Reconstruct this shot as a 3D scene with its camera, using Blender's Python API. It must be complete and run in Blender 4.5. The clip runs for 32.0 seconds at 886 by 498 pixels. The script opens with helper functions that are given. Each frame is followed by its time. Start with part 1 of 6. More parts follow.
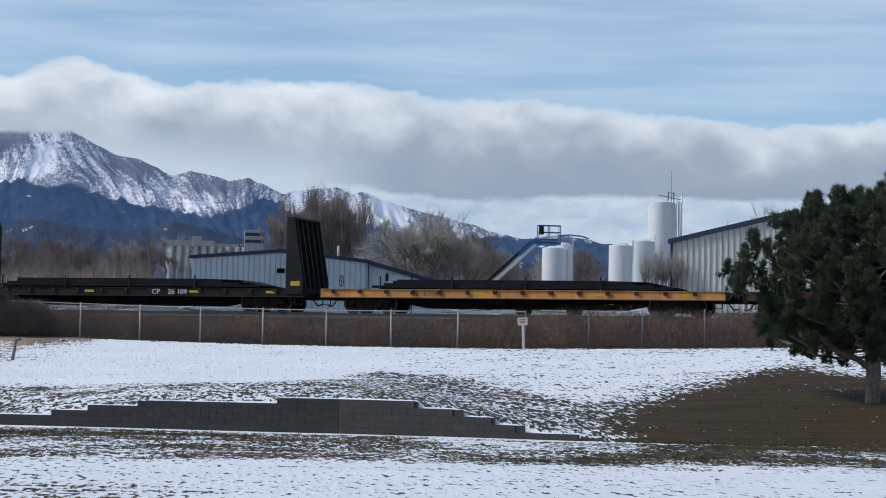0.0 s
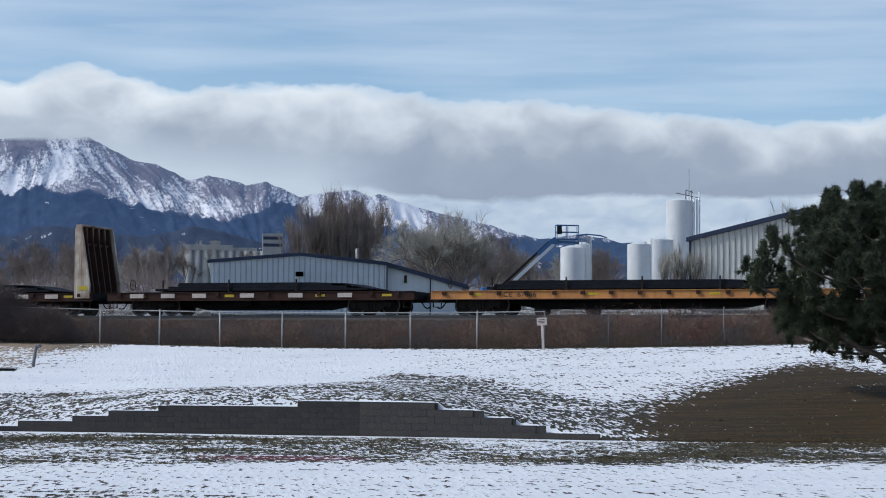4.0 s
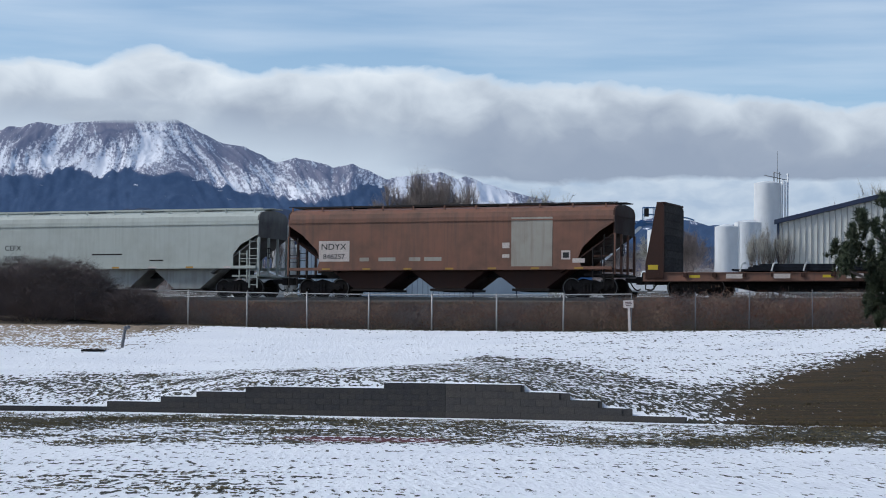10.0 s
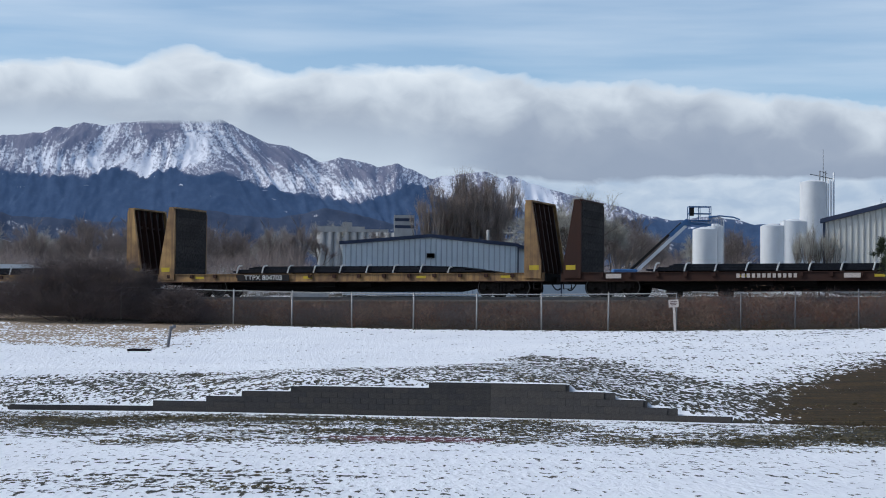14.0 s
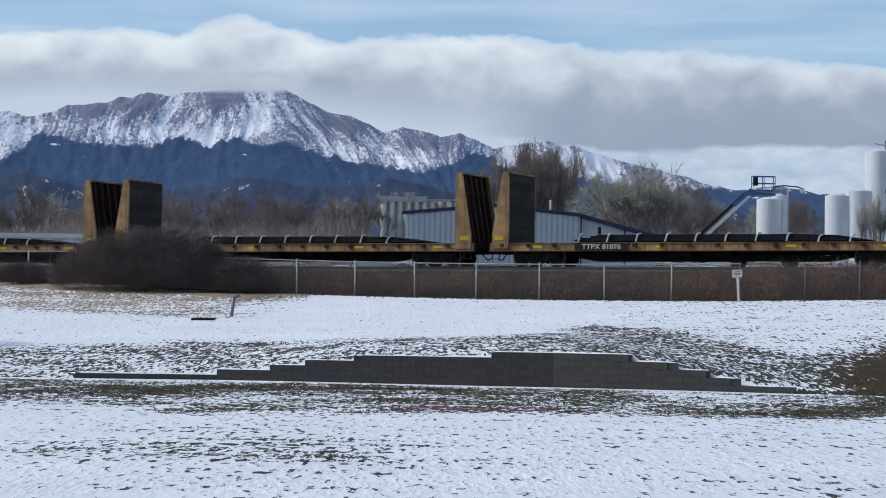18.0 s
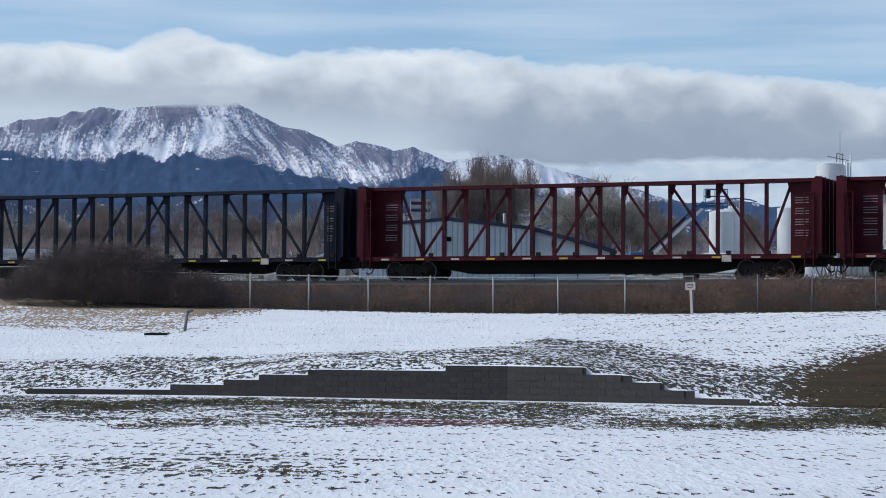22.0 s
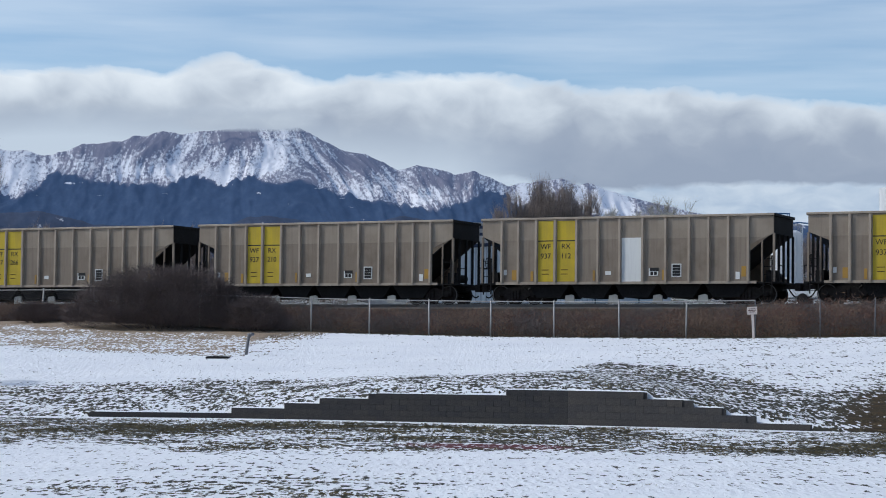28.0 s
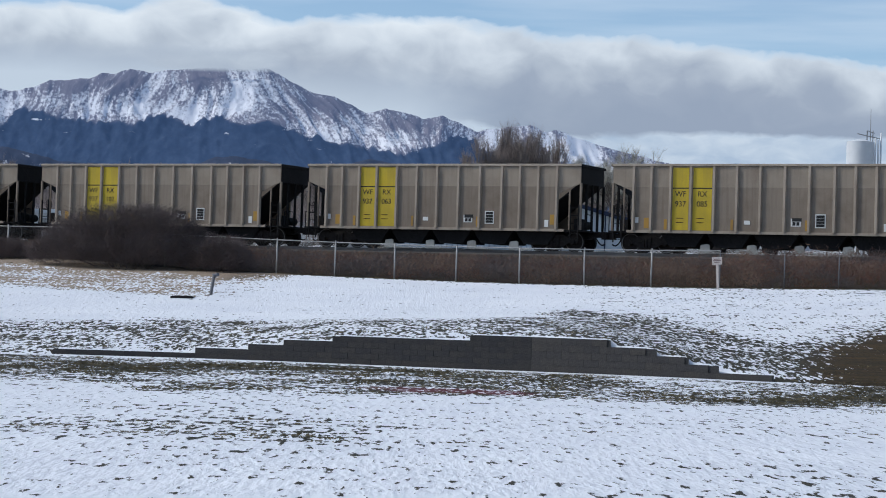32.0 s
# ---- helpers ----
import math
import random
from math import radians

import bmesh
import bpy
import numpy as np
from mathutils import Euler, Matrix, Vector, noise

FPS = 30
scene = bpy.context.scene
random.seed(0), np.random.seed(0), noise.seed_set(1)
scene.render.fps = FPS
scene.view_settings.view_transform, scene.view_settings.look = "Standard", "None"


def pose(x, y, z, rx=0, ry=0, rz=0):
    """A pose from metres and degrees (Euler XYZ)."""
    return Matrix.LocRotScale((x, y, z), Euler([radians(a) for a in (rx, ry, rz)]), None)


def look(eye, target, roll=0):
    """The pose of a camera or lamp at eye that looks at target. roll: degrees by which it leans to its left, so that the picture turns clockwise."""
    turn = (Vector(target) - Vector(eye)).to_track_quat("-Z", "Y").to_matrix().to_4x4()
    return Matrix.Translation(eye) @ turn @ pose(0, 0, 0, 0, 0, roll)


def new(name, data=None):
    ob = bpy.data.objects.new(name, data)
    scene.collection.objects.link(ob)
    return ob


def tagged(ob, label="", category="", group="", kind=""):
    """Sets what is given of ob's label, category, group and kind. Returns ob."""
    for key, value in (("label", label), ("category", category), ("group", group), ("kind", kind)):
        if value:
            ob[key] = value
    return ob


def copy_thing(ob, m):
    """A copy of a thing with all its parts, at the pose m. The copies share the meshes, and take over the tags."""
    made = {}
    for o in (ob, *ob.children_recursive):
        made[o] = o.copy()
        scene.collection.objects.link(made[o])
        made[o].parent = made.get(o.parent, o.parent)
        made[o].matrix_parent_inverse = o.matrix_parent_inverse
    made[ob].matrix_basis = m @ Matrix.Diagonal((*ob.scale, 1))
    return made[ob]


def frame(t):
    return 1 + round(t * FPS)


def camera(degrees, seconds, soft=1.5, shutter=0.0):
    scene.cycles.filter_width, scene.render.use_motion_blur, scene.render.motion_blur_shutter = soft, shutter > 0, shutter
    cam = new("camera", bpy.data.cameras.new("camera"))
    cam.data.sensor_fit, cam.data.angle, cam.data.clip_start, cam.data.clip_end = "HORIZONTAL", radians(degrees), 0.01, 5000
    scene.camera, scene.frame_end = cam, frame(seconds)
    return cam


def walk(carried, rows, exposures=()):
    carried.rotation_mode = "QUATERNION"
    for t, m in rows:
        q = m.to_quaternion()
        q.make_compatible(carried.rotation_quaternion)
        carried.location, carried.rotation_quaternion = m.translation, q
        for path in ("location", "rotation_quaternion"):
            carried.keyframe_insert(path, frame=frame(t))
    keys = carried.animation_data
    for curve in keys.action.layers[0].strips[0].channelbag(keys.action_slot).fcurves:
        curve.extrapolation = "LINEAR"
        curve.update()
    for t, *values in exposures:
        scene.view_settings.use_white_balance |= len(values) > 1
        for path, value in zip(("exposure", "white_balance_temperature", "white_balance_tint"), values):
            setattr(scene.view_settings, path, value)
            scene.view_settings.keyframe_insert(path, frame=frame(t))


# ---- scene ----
cam = camera(2 * math.degrees(math.atan(784 / 3700)), 32.0, soft=1.0)
EYE = Vector((0, 0, 1.7))


def ahead(yaw, pitch):
    """A point in front of the eye: yaw to the right, pitch upwards, in degrees."""
    a, b = radians(yaw), radians(pitch)
    return EYE + 100 * Vector((math.sin(a) * math.cos(b), math.cos(a) * math.cos(b), math.sin(b)))


# seconds, yaw, pitch, lean: a hand-held camera that stands in one spot and turns
walk(cam, [(t, look(EYE, ahead(yaw, pitch), lean)) for t, yaw, pitch, lean in (
    (0, 6.208, 3.292, 1.199), (0.5, 7.111, 3.221, 1.309), (1, 7.485, 3.353, 1.160), (1.5, 7.180, 3.466, 0.872),
    (2, 6.399, 3.512, 0.678), (2.5, 5.912, 3.616, 0.668), (4.5, 5.557, 3.211, 0.307), (5, 5.274, 3.101, 0.176),
    (5.5, 5.090, 2.733, 0.296), (6, 4.887, 2.301, 0.524), (6.5, 4.576, 2.262, 0.610), (7, 3.978, 2.558, 0.405),
    (7.5, 3.560, 2.807, 0.098), (8, 3.610, 2.910, -0.009), (8.5, 3.969, 2.886, 0.011), (9, 4.035, 2.740, 0.130),
    (9.5, 3.757, 2.672, 0.326), (10, 3.343, 2.808, 0.662), (10.5, 3.009, 2.904, 0.982), (11, 2.847, 2.809, 1.161),
    (11.5, 2.844, 2.664, 1.114), (12, 2.833, 2.639, 0.900), (12.5, 2.587, 2.700, 0.694), (13, 2.301, 2.758, 0.576),
    (13.5, 2.092, 2.795, 0.594), (15.5, 2.355, 2.074, 0.942), (16, 2.405, 1.491, 0.794), (16.5, 1.991, 1.132, 0.599),
    (17, 1.013, 1.185, 0.378), (17.5, 0.150, 1.540, 0.435), (18, 0.406, 1.931, 0.775), (18.5, 1.580, 2.279, 1.074),
    (19, 2.544, 2.496, 1.119), (19.5, 2.877, 2.594, 1.159), (20, 2.812, 2.671, 1.088), (20.5, 2.641, 2.712, 0.970),
    (21, 2.410, 2.620, 0.798), (21.5, 2.083, 2.436, 0.734), (22, 1.672, 2.320, 0.507), (22.5, 1.105, 2.308, 0.315),
    (23, 0.622, 2.234, 0.102), (23.5, 0.323, 2.139, -0.074), (24, 0.125, 2.267, -0.013), (24.5, -0.174, 2.464, 0.165),
    (25, -0.422, 2.424, 0.200), (25.5, -0.740, 2.112, -0.074), (27.5, -0.176, 2.861, 0.402), (28, 0.000, 2.960, 0.650),
    (28.5, -0.408, 2.986, 0.777), (29, -1.103, 2.935, 1.029), (29.5, -1.175, 2.740, 1.434), (30, -0.210, 2.417, 1.982),
    (30.5, 1.083, 2.088, 2.252), (31, 1.802, 1.807, 2.302), (31.5, 1.705, 1.623, 2.154), (32, 0.952, 1.459, 1.773))],
    exposures=[(0, 0.05, 6250, 7), (32, 0.05, 6250, 7)])

# ---- light ----
SUN_TURN, SUN_RISE = radians(272), radians(42)
world = bpy.data.worlds.new("sky")
scene.world = world
world.use_nodes = True
wn = world.node_tree
sky = wn.nodes.new("ShaderNodeTexSky")
sky.sky_type, sky.sun_disc = "NISHITA", False
sky.sun_elevation, sky.sun_rotation = SUN_RISE, SUN_TURN
sky.altitude, sky.air_density, sky.dust_density, sky.ozone_density = 1800, 1.0, 0.6, 1.6
wn.nodes["Background"].inputs["Strength"].default_value = 0.115
wn.links.new(sky.outputs["Color"], wn.nodes["Background"].inputs["Color"])
sun = new("sun", bpy.data.lights.new("sun", "SUN"))
sun.data.energy, sun.data.angle, sun.data.color = 2.6, radians(12), (1.0, 0.965, 0.925)
sun.matrix_world = look((100 * math.sin(SUN_TURN) * math.cos(SUN_RISE), 100 * math.cos(SUN_TURN) * math.cos(SUN_RISE), 100 * math.sin(SUN_RISE)), (0, 0, 0))


# ---- materials ----
def nodes_of(name):
    m = bpy.data.materials.new(name)
    m.use_nodes = True
    nt = m.node_tree
    return m, nt, nt.nodes["Principled BSDF"]


def node(nt, kind, links=(), **inputs):
    n = nt.nodes.new(kind)
    for key, value in inputs.items():
        n.inputs[key.replace("_", " ")].default_value = value
    for key, source in links:
        nt.links.new(source, n.inputs[key])
    return n


def ramp(nt, source, *stops):
    n = nt.nodes.new("ShaderNodeValToRGB")
    nt.links.new(source, n.inputs["Fac"])
    els = n.color_ramp.elements
    while len(els) < len(stops):
        els.new(0.5)
    for el, (at, value) in zip(els, stops):
        el.position = at
        el.color = (*value, 1) if isinstance(value, tuple) else (value, value, value, 1)
    return n.outputs["Color"]


def mix(nt, fac, a, b, blend="MIX"):
    n = nt.nodes.new("ShaderNodeMix")
    n.data_type, n.blend_type = "RGBA", blend
    for socket, value in ((n.inputs["Factor"], fac), (n.inputs["A"], a), (n.inputs["B"], b)):
        if isinstance(value, bpy.types.NodeSocket):
            nt.links.new(value, socket)
        elif isinstance(value, tuple):
            socket.default_value = (*value, 1)
        else:
            socket.default_value = value
    return n.outputs["Result"]


def noise_of(nt, scale, detail=4.0, stretch=(1, 1, 1), space="Object", rough=0.55):
    tc = nt.nodes.new("ShaderNodeTexCoord")
    mp = nt.nodes.new("ShaderNodeMapping")
    mp.inputs["Scale"].default_value = stretch
    nt.links.new(tc.outputs[space], mp.inputs["Vector"])
    n = nt.nodes.new("ShaderNodeTexNoise")
    n.inputs["Scale"].default_value, n.inputs["Detail"].default_value, n.inputs["Roughness"].default_value = scale, detail, rough
    nt.links.new(mp.outputs["Vector"], n.inputs["Vector"])
    return n.outputs["Fac"]


def bump(nt, bsdf, height, strength=0.3, distance=0.01):
    b = nt.nodes.new("ShaderNodeBump")
    b.inputs["Strength"].default_value, b.inputs["Distance"].default_value = strength, distance
    nt.links.new(height, b.inputs["Height"])
    nt.links.new(b.outputs["Normal"], bsdf.inputs["Normal"])


def painted(name, colour, dirt=(0.08, 0.06, 0.05), rust=0.3, rough=0.55, streak=6.0, vary=0.0, onset=0.45):
    """Weathered paint: rain streaks down the sides, blotches of dirt, fine grain."""
    m, nt, b = nodes_of(name)
    blotch = noise_of(nt, 0.9, 6)
    streaks = noise_of(nt, 1.0, 4, (streak, streak, 0.35))
    fine = noise_of(nt, 28, 3)
    c = mix(nt, ramp(nt, blotch, (onset - 0.03, 0.0), (onset + 0.27, rust)), colour, dirt)
    c = mix(nt, ramp(nt, streaks, (onset + 0.03, 0.0), (onset + 0.30, rust * 0.9)), c, dirt)
    c = mix(nt, ramp(nt, fine, (0.3, 0.0), (0.8, 0.18)), c, tuple(min(1, v * 1.5 + 0.02) for v in colour))
    if vary:
        info = nt.nodes.new("ShaderNodeObjectInfo")
        c = mix(nt, ramp(nt, info.outputs["Random"], (0.0, 0.0), (1.0, vary)), c, dirt)
    nt.links.new(c, b.inputs["Base Color"])
    nt.links.new(ramp(nt, blotch, (0.3, rough - 0.1), (0.8, min(1.0, rough + 0.25))), b.inputs["Roughness"])
    bump(nt, b, fine, 0.15, 0.004)
    return m


def plain(name, colour, rough=0.6, metal=0.0, grain=20.0, depth=0.25, second=None):
    m, nt, b = nodes_of(name)
    f, g = noise_of(nt, grain, 4), noise_of(nt, grain / 12, 4)
    lo, hi = tuple(v * (1 - depth) for v in colour), tuple(min(1, v * (1 + depth)) for v in colour)
    c = ramp(nt, f, (0.3, lo), (0.7, hi))
    c = mix(nt, ramp(nt, g, (0.4, 0.0), (0.7, 0.6)), c, second or lo)
    nt.links.new(c, b.inputs["Base Color"])
    b.inputs["Roughness"].default_value, b.inputs["Metallic"].default_value = rough, metal
    bump(nt, b, f, 0.2, 0.005)
    return m


def ground_material():
    """Thin snow on mown grass; the attribute bare says how much grass comes through, soil where leaf litter keeps it brown."""
    m, nt, b = nodes_of("snowy_ground")
    bare = nt.nodes.new("ShaderNodeAttribute")
    bare.attribute_name = "bare"
    soil = nt.nodes.new("ShaderNodeAttribute")
    soil.attribute_name = "soil"
    clump = noise_of(nt, 4.4, 5, (1.0, 0.30, 1.0), rough=0.66)
    blades = noise_of(nt, 16, 4, (1.0, 0.14, 1.0), rough=0.65)
    broad = noise_of(nt, 0.35, 5)
    dash = noise_of(nt, 9.0, 3, (1.0, 0.24, 1.0), rough=0.55)
    s0 = nt.nodes.new("ShaderNodeMath")
    s0.operation = "MULTIPLY_ADD"
    nt.links.new(clump, s0.inputs[0])
    s0.inputs[1].default_value = 0.6
    nt.links.new(bare.outputs["Fac"], s0.inputs[2])
    s = nt.nodes.new("ShaderNodeMath")
    s.operation = "MULTIPLY_ADD"
    nt.links.new(dash, s.inputs[0])
    s.inputs[1].default_value = 0.85
    nt.links.new(s0.outputs[0], s.inputs[2])
    s2 = nt.nodes.new("ShaderNodeMath")
    s2.operation = "MULTIPLY_ADD"
    nt.links.new(blades, s2.inputs[0])
    s2.inputs[1].default_value = 0.12
    nt.links.new(s.outputs[0], s2.inputs[2])
    # mower lines and drifts run across the slope
    drift = noise_of(nt, 1.5, 4, (0.10, 1.0, 1.0), rough=0.6)
    sd = nt.nodes.new("ShaderNodeMath")
    sd.operation = "MULTIPLY_ADD"
    nt.links.new(drift, sd.inputs[0])
    sd.inputs[1].default_value = 0.34
    nt.links.new(s2.outputs[0], sd.inputs[2])
    level = nt.nodes.new("ShaderNodeMath")
    level.operation = "MULTIPLY"
    nt.links.new(sd.outputs[0], level.inputs[0])
    level.inputs[1].default_value = 0.75
    mask = ramp(nt, level.outputs[0], (0.823, 0.0), (0.842, 1.0))
    # grass tones are darkened to hold the shadows that blades cast
    grass = ramp(nt, blades, (0.25, (0.014, 0.013, 0.009)), (0.5, (0.034, 0.03, 0.018)), (0.8, (0.11, 0.09, 0.055)))
    grass = mix(nt, ramp(nt, broad, (0.4, 0.0), (0.65, 0.7)), grass, (0.04, 0.036, 0.02))
    litter = ramp(nt, blades, (0.25, (0.018, 0.0105, 0.0035)), (0.75, (0.105, 0.060, 0.015)))
    litter = mix(nt, ramp(nt, clump, (0.42, 0.0), (0.62, 0.45)), litter, (0.040, 0.032, 0.008))
    lines = noise_of(nt, 3.2, 5, (0.10, 1.0, 1.0), rough=0.65)
    litter = mix(nt, ramp(nt, lines, (0.42, 0.0), (0.60, 0.8)), litter, (0.021, 0.014, 0.005))
    earth = mix(nt, soil.outputs["Fac"], grass, litter)
    red = nt.nodes.new("ShaderNodeAttribute")
    red.attribute_name = "red"
    earth = mix(nt, red.outputs["Fac"], earth, (0.105, 0.022, 0.027))
    straw = nt.nodes.new("ShaderNodeAttribute")
    straw.attribute_name = "straw"
    earth = mix(nt, straw.outputs["Fac"], earth, ramp(nt, blades, (0.3, (0.20, 0.145, 0.10)), (0.7, (0.42, 0.33, 0.24))))
    snow = ramp(nt, broad, (0.3, (0.80, 0.81, 0.84)), (0.7, (0.88, 0.885, 0.90)))
    snow = mix(nt, ramp(nt, blades, (0.5, 0.0), (0.9, 0.35)), snow, (0.60, 0.61, 0.62))
    nt.links.new(mix(nt, mask, snow, earth), b.inputs["Base Color"])
    b.inputs["Roughness"].default_value = 0.85
    b.inputs["Specular IOR Level"].default_value = 0.25
    lumps = noise_of(nt, 5.0, 6, (1.0, 0.35, 1.0), rough=0.65)
    s3 = nt.nodes.new("ShaderNodeMath")
    s3.operation = "MULTIPLY_ADD"
    nt.links.new(lumps, s3.inputs[0])
    s3.inputs[1].default_value = 1.6
    nt.links.new(s2.outputs[0], s3.inputs[2])
    bump(nt, b, s3.outputs[0], 0.6, 0.06)
    return m


M = {
    "ground": ground_material(),
    "block": plain("split_face_concrete", (0.056, 0.051, 0.048), 0.92, 0, 26, 0.35, (0.026, 0.025, 0.024)),
    "galv": plain("galvanised_steel", (0.36, 0.35, 0.34), 0.6, 0.3, 30, 0.2),
    "yellow": painted("railcar_yellow", (0.70, 0.315, 0.075), (0.22, 0.085, 0.045), 0.6, vary=0.3),
    "yellow_b": painted("weathered_railcar_yellow", (0.43, 0.25, 0.085), (0.085, 0.042, 0.025), 0.95, onset=0.40),
    "black": painted("railcar_black", (0.016, 0.016, 0.018), (0.05, 0.04, 0.035), 0.5),
    "blue_black": painted("railcar_blue_black", (0.009, 0.012, 0.024), (0.018, 0.018, 0.022), 0.5),
    "maroon": painted("railcar_maroon", (0.10, 0.035, 0.03), (0.03, 0.022, 0.02), 0.6),
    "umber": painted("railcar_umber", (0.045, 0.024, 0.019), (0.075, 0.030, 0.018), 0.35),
    "red": painted("railcar_red", (0.062, 0.007, 0.013), (0.03, 0.006, 0.009), 0.5),
    "tan": painted("bleached_bulkhead", (0.60, 0.53, 0.43), (0.14, 0.055, 0.03), 1.0, onset=0.40),
    "hopper_white": painted("hopper_grey_white", (0.43, 0.445, 0.44), (0.24, 0.22, 0.19), 0.45),
    "hopper_green": painted("hopper_pale_grey", (0.425, 0.45, 0.41), (0.27, 0.265, 0.23), 0.4),
    "hopper_brown": painted("hopper_rust_brown", (0.20, 0.085, 0.05), (0.085, 0.055, 0.04), 0.75),
    "coal": painted("coal_car_taupe", (0.25, 0.20, 0.15), (0.13, 0.09, 0.062), 0.65, vary=0.25),
    "coal_upper": painted("coal_car_taupe_upper", (0.30, 0.245, 0.185), (0.15, 0.105, 0.075), 0.5),
    "amber": painted("faded_amber_reflector", (0.42, 0.23, 0.03), (0.16, 0.10, 0.05), 0.6),
    "primer": painted("grey_primer", (0.34, 0.315, 0.265), (0.20, 0.14, 0.10), 0.6),
    "tag": painted("faded_car_stencil", (0.30, 0.24, 0.25), (0.12, 0.09, 0.09), 0.6),
    # lighter taupe: the light that the posts catch is put into their colour
    "coal_rib": painted("coal_car_lit_post", (0.42, 0.35, 0.275), (0.20, 0.15, 0.11), 0.5, vary=0.2),
    # hopper ends: grime and the shade of the open ends in one tone
    "end_grime_shade": painted("grimy_shaded_hopper_end", (0.14, 0.135, 0.125), (0.05, 0.045, 0.04), 0.7),
    "bay_grey": painted("dusty_shaded_bay", (0.36, 0.365, 0.34), (0.16, 0.15, 0.13), 0.6),
    "hopper_rib": painted("hopper_post_grey", (0.50, 0.515, 0.51), (0.27, 0.25, 0.22), 0.4),
    "coal_dark": plain("dark_shaded_steel", (0.02, 0.019, 0.019), 0.75, 0.2, 14, 0.4),
    "signal": painted("signal_yellow", (0.56, 0.40, 0.010), (0.26, 0.19, 0.05), 0.4),
    "white": painted("stencil_white", (0.75, 0.75, 0.72), (0.4, 0.38, 0.35), 0.3),
    "ink": plain("stencil_black", (0.012, 0.012, 0.012), 0.7),
    "steel": plain("dark_cast_steel", (0.035, 0.03, 0.028), 0.7, 0.3, 12, 0.4),
    "tread": plain("dull_wheel_rim", (0.15, 0.145, 0.14), 0.55, 0.4),
    "load": plain("black_steel_plate", (0.013, 0.015, 0.021), 0.75, 0.0, 6, 0.4),
    "strap": plain("white_strap", (0.7, 0.7, 0.68), 0.6),
    "board": plain("dark_stained_boards", (0.072, 0.065, 0.062), 0.85, 0, 9, 0.5),
    "shed": painted("blue_grey_cladding", (0.53, 0.58, 0.615), (0.38, 0.41, 0.44), 0.35, 0.45, 3.0),
    "bldg": painted("oatmeal_cladding", (0.60, 0.59, 0.55), (0.44, 0.43, 0.40), 0.35, 0.5, 3.0),
    # ribs darker than their sheets: the cladding's shadow lines put into colour
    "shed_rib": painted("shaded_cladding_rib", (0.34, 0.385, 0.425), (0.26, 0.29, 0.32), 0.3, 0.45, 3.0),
    "bldg_rib": painted("shaded_oatmeal_rib", (0.40, 0.395, 0.37), (0.30, 0.29, 0.27), 0.3, 0.5, 3.0),
    "navy": painted("navy_trim", (0.008, 0.02, 0.06), (0.03, 0.035, 0.045), 0.3),
    "tank": painted("white_tank", (0.72, 0.73, 0.74), (0.52, 0.52, 0.52), 0.25, 0.5, 2.0),
    "silo": painted("concrete_silo", (0.40, 0.395, 0.385), (0.26, 0.25, 0.235), 0.5, 0.9, 2.0),
    "lift": painted("lift_blue", (0.045, 0.14, 0.32), (0.05, 0.07, 0.10), 0.3),
    "bark": plain("grey_brown_bark", (0.19, 0.155, 0.135), 0.9, 0, 9, 0.4),
    "twig": plain("bare_twigs", (0.275, 0.225, 0.205), 0.95, 0, 0.35, 0.4, (0.165, 0.135, 0.122)),
    "scrub": plain("brown_far_scrub", (0.38, 0.305, 0.275), 0.95, 0, 0.30, 0.35, (0.25, 0.195, 0.178)),
    "twig_grey": plain("grey_poplar_twigs", (0.33, 0.27, 0.24), 0.95, 0, 0.7, 0.3, (0.21, 0.17, 0.15)),
    "twig_pale": plain("pale_twigs", (0.47, 0.445, 0.39), 0.9, 0, 0.7, 0.25),
    "brush": plain("russet_willow_brush", (0.165, 0.080, 0.058), 0.95, 0, 0.9, 0.6, (0.072, 0.039, 0.031)),
    "bush": plain("dark_bare_bush", (0.145, 0.116, 0.109), 0.95, 0, 0.8, 0.45, (0.08, 0.063, 0.060)),
    "needle": plain("pine_needles", (0.060, 0.074, 0.040), 0.85, 0, 2.4, 0.55, (0.020, 0.028, 0.017)),
    "grass": plain("winter_grass", (0.17, 0.14, 0.085), 0.95, 0, 3, 0.5, (0.08, 0.066, 0.036)),
    "brush_tan": plain("tan_dead_weeds", (0.235, 0.155, 0.112), 0.95, 0, 0.9, 0.5, (0.115, 0.077, 0.058)),
    "ballast": plain("grey_ballast", (0.085, 0.072, 0.064), 0.95, 0, 18, 0.5),
    "wood": plain("weathered_tie", (0.07, 0.05, 0.04), 0.9, 0, 12, 0.4),
    "wire": plain("dull_fence_wire", (0.12, 0.115, 0.11), 0.7, 0.2),
    "sign": plain("faded_sign_white", (0.58, 0.50, 0.45), 0.6),
    "post": plain("grey_marker_steel", (0.16, 0.16, 0.17), 0.6, 0.3),
    "spray": plain("pale_spray_paint", (0.42, 0.47, 0.47), 0.7, 0, 5, 0.2, (0.36, 0.43, 0.44)),
    "aqua": plain("faded_teal_paint", (0.12, 0.27, 0.30), 0.7, 0, 8, 0.3, (0.22, 0.33, 0.35)),
}



def vary_by_piece(m, low, high):
    """Each piece a little lighter or darker than the next."""
    nt = m.node_tree
    b = nt.nodes["Principled BSDF"]
    c = b.inputs["Base Color"].links[0].from_socket
    info = nt.nodes.new("ShaderNodeObjectInfo")
    tone = ramp(nt, info.outputs["Random"], (0.0, tuple(low)), (1.0, tuple(high)))
    nt.links.new(mix(nt, 1.0, c, tone, "MULTIPLY"), b.inputs["Base Color"])


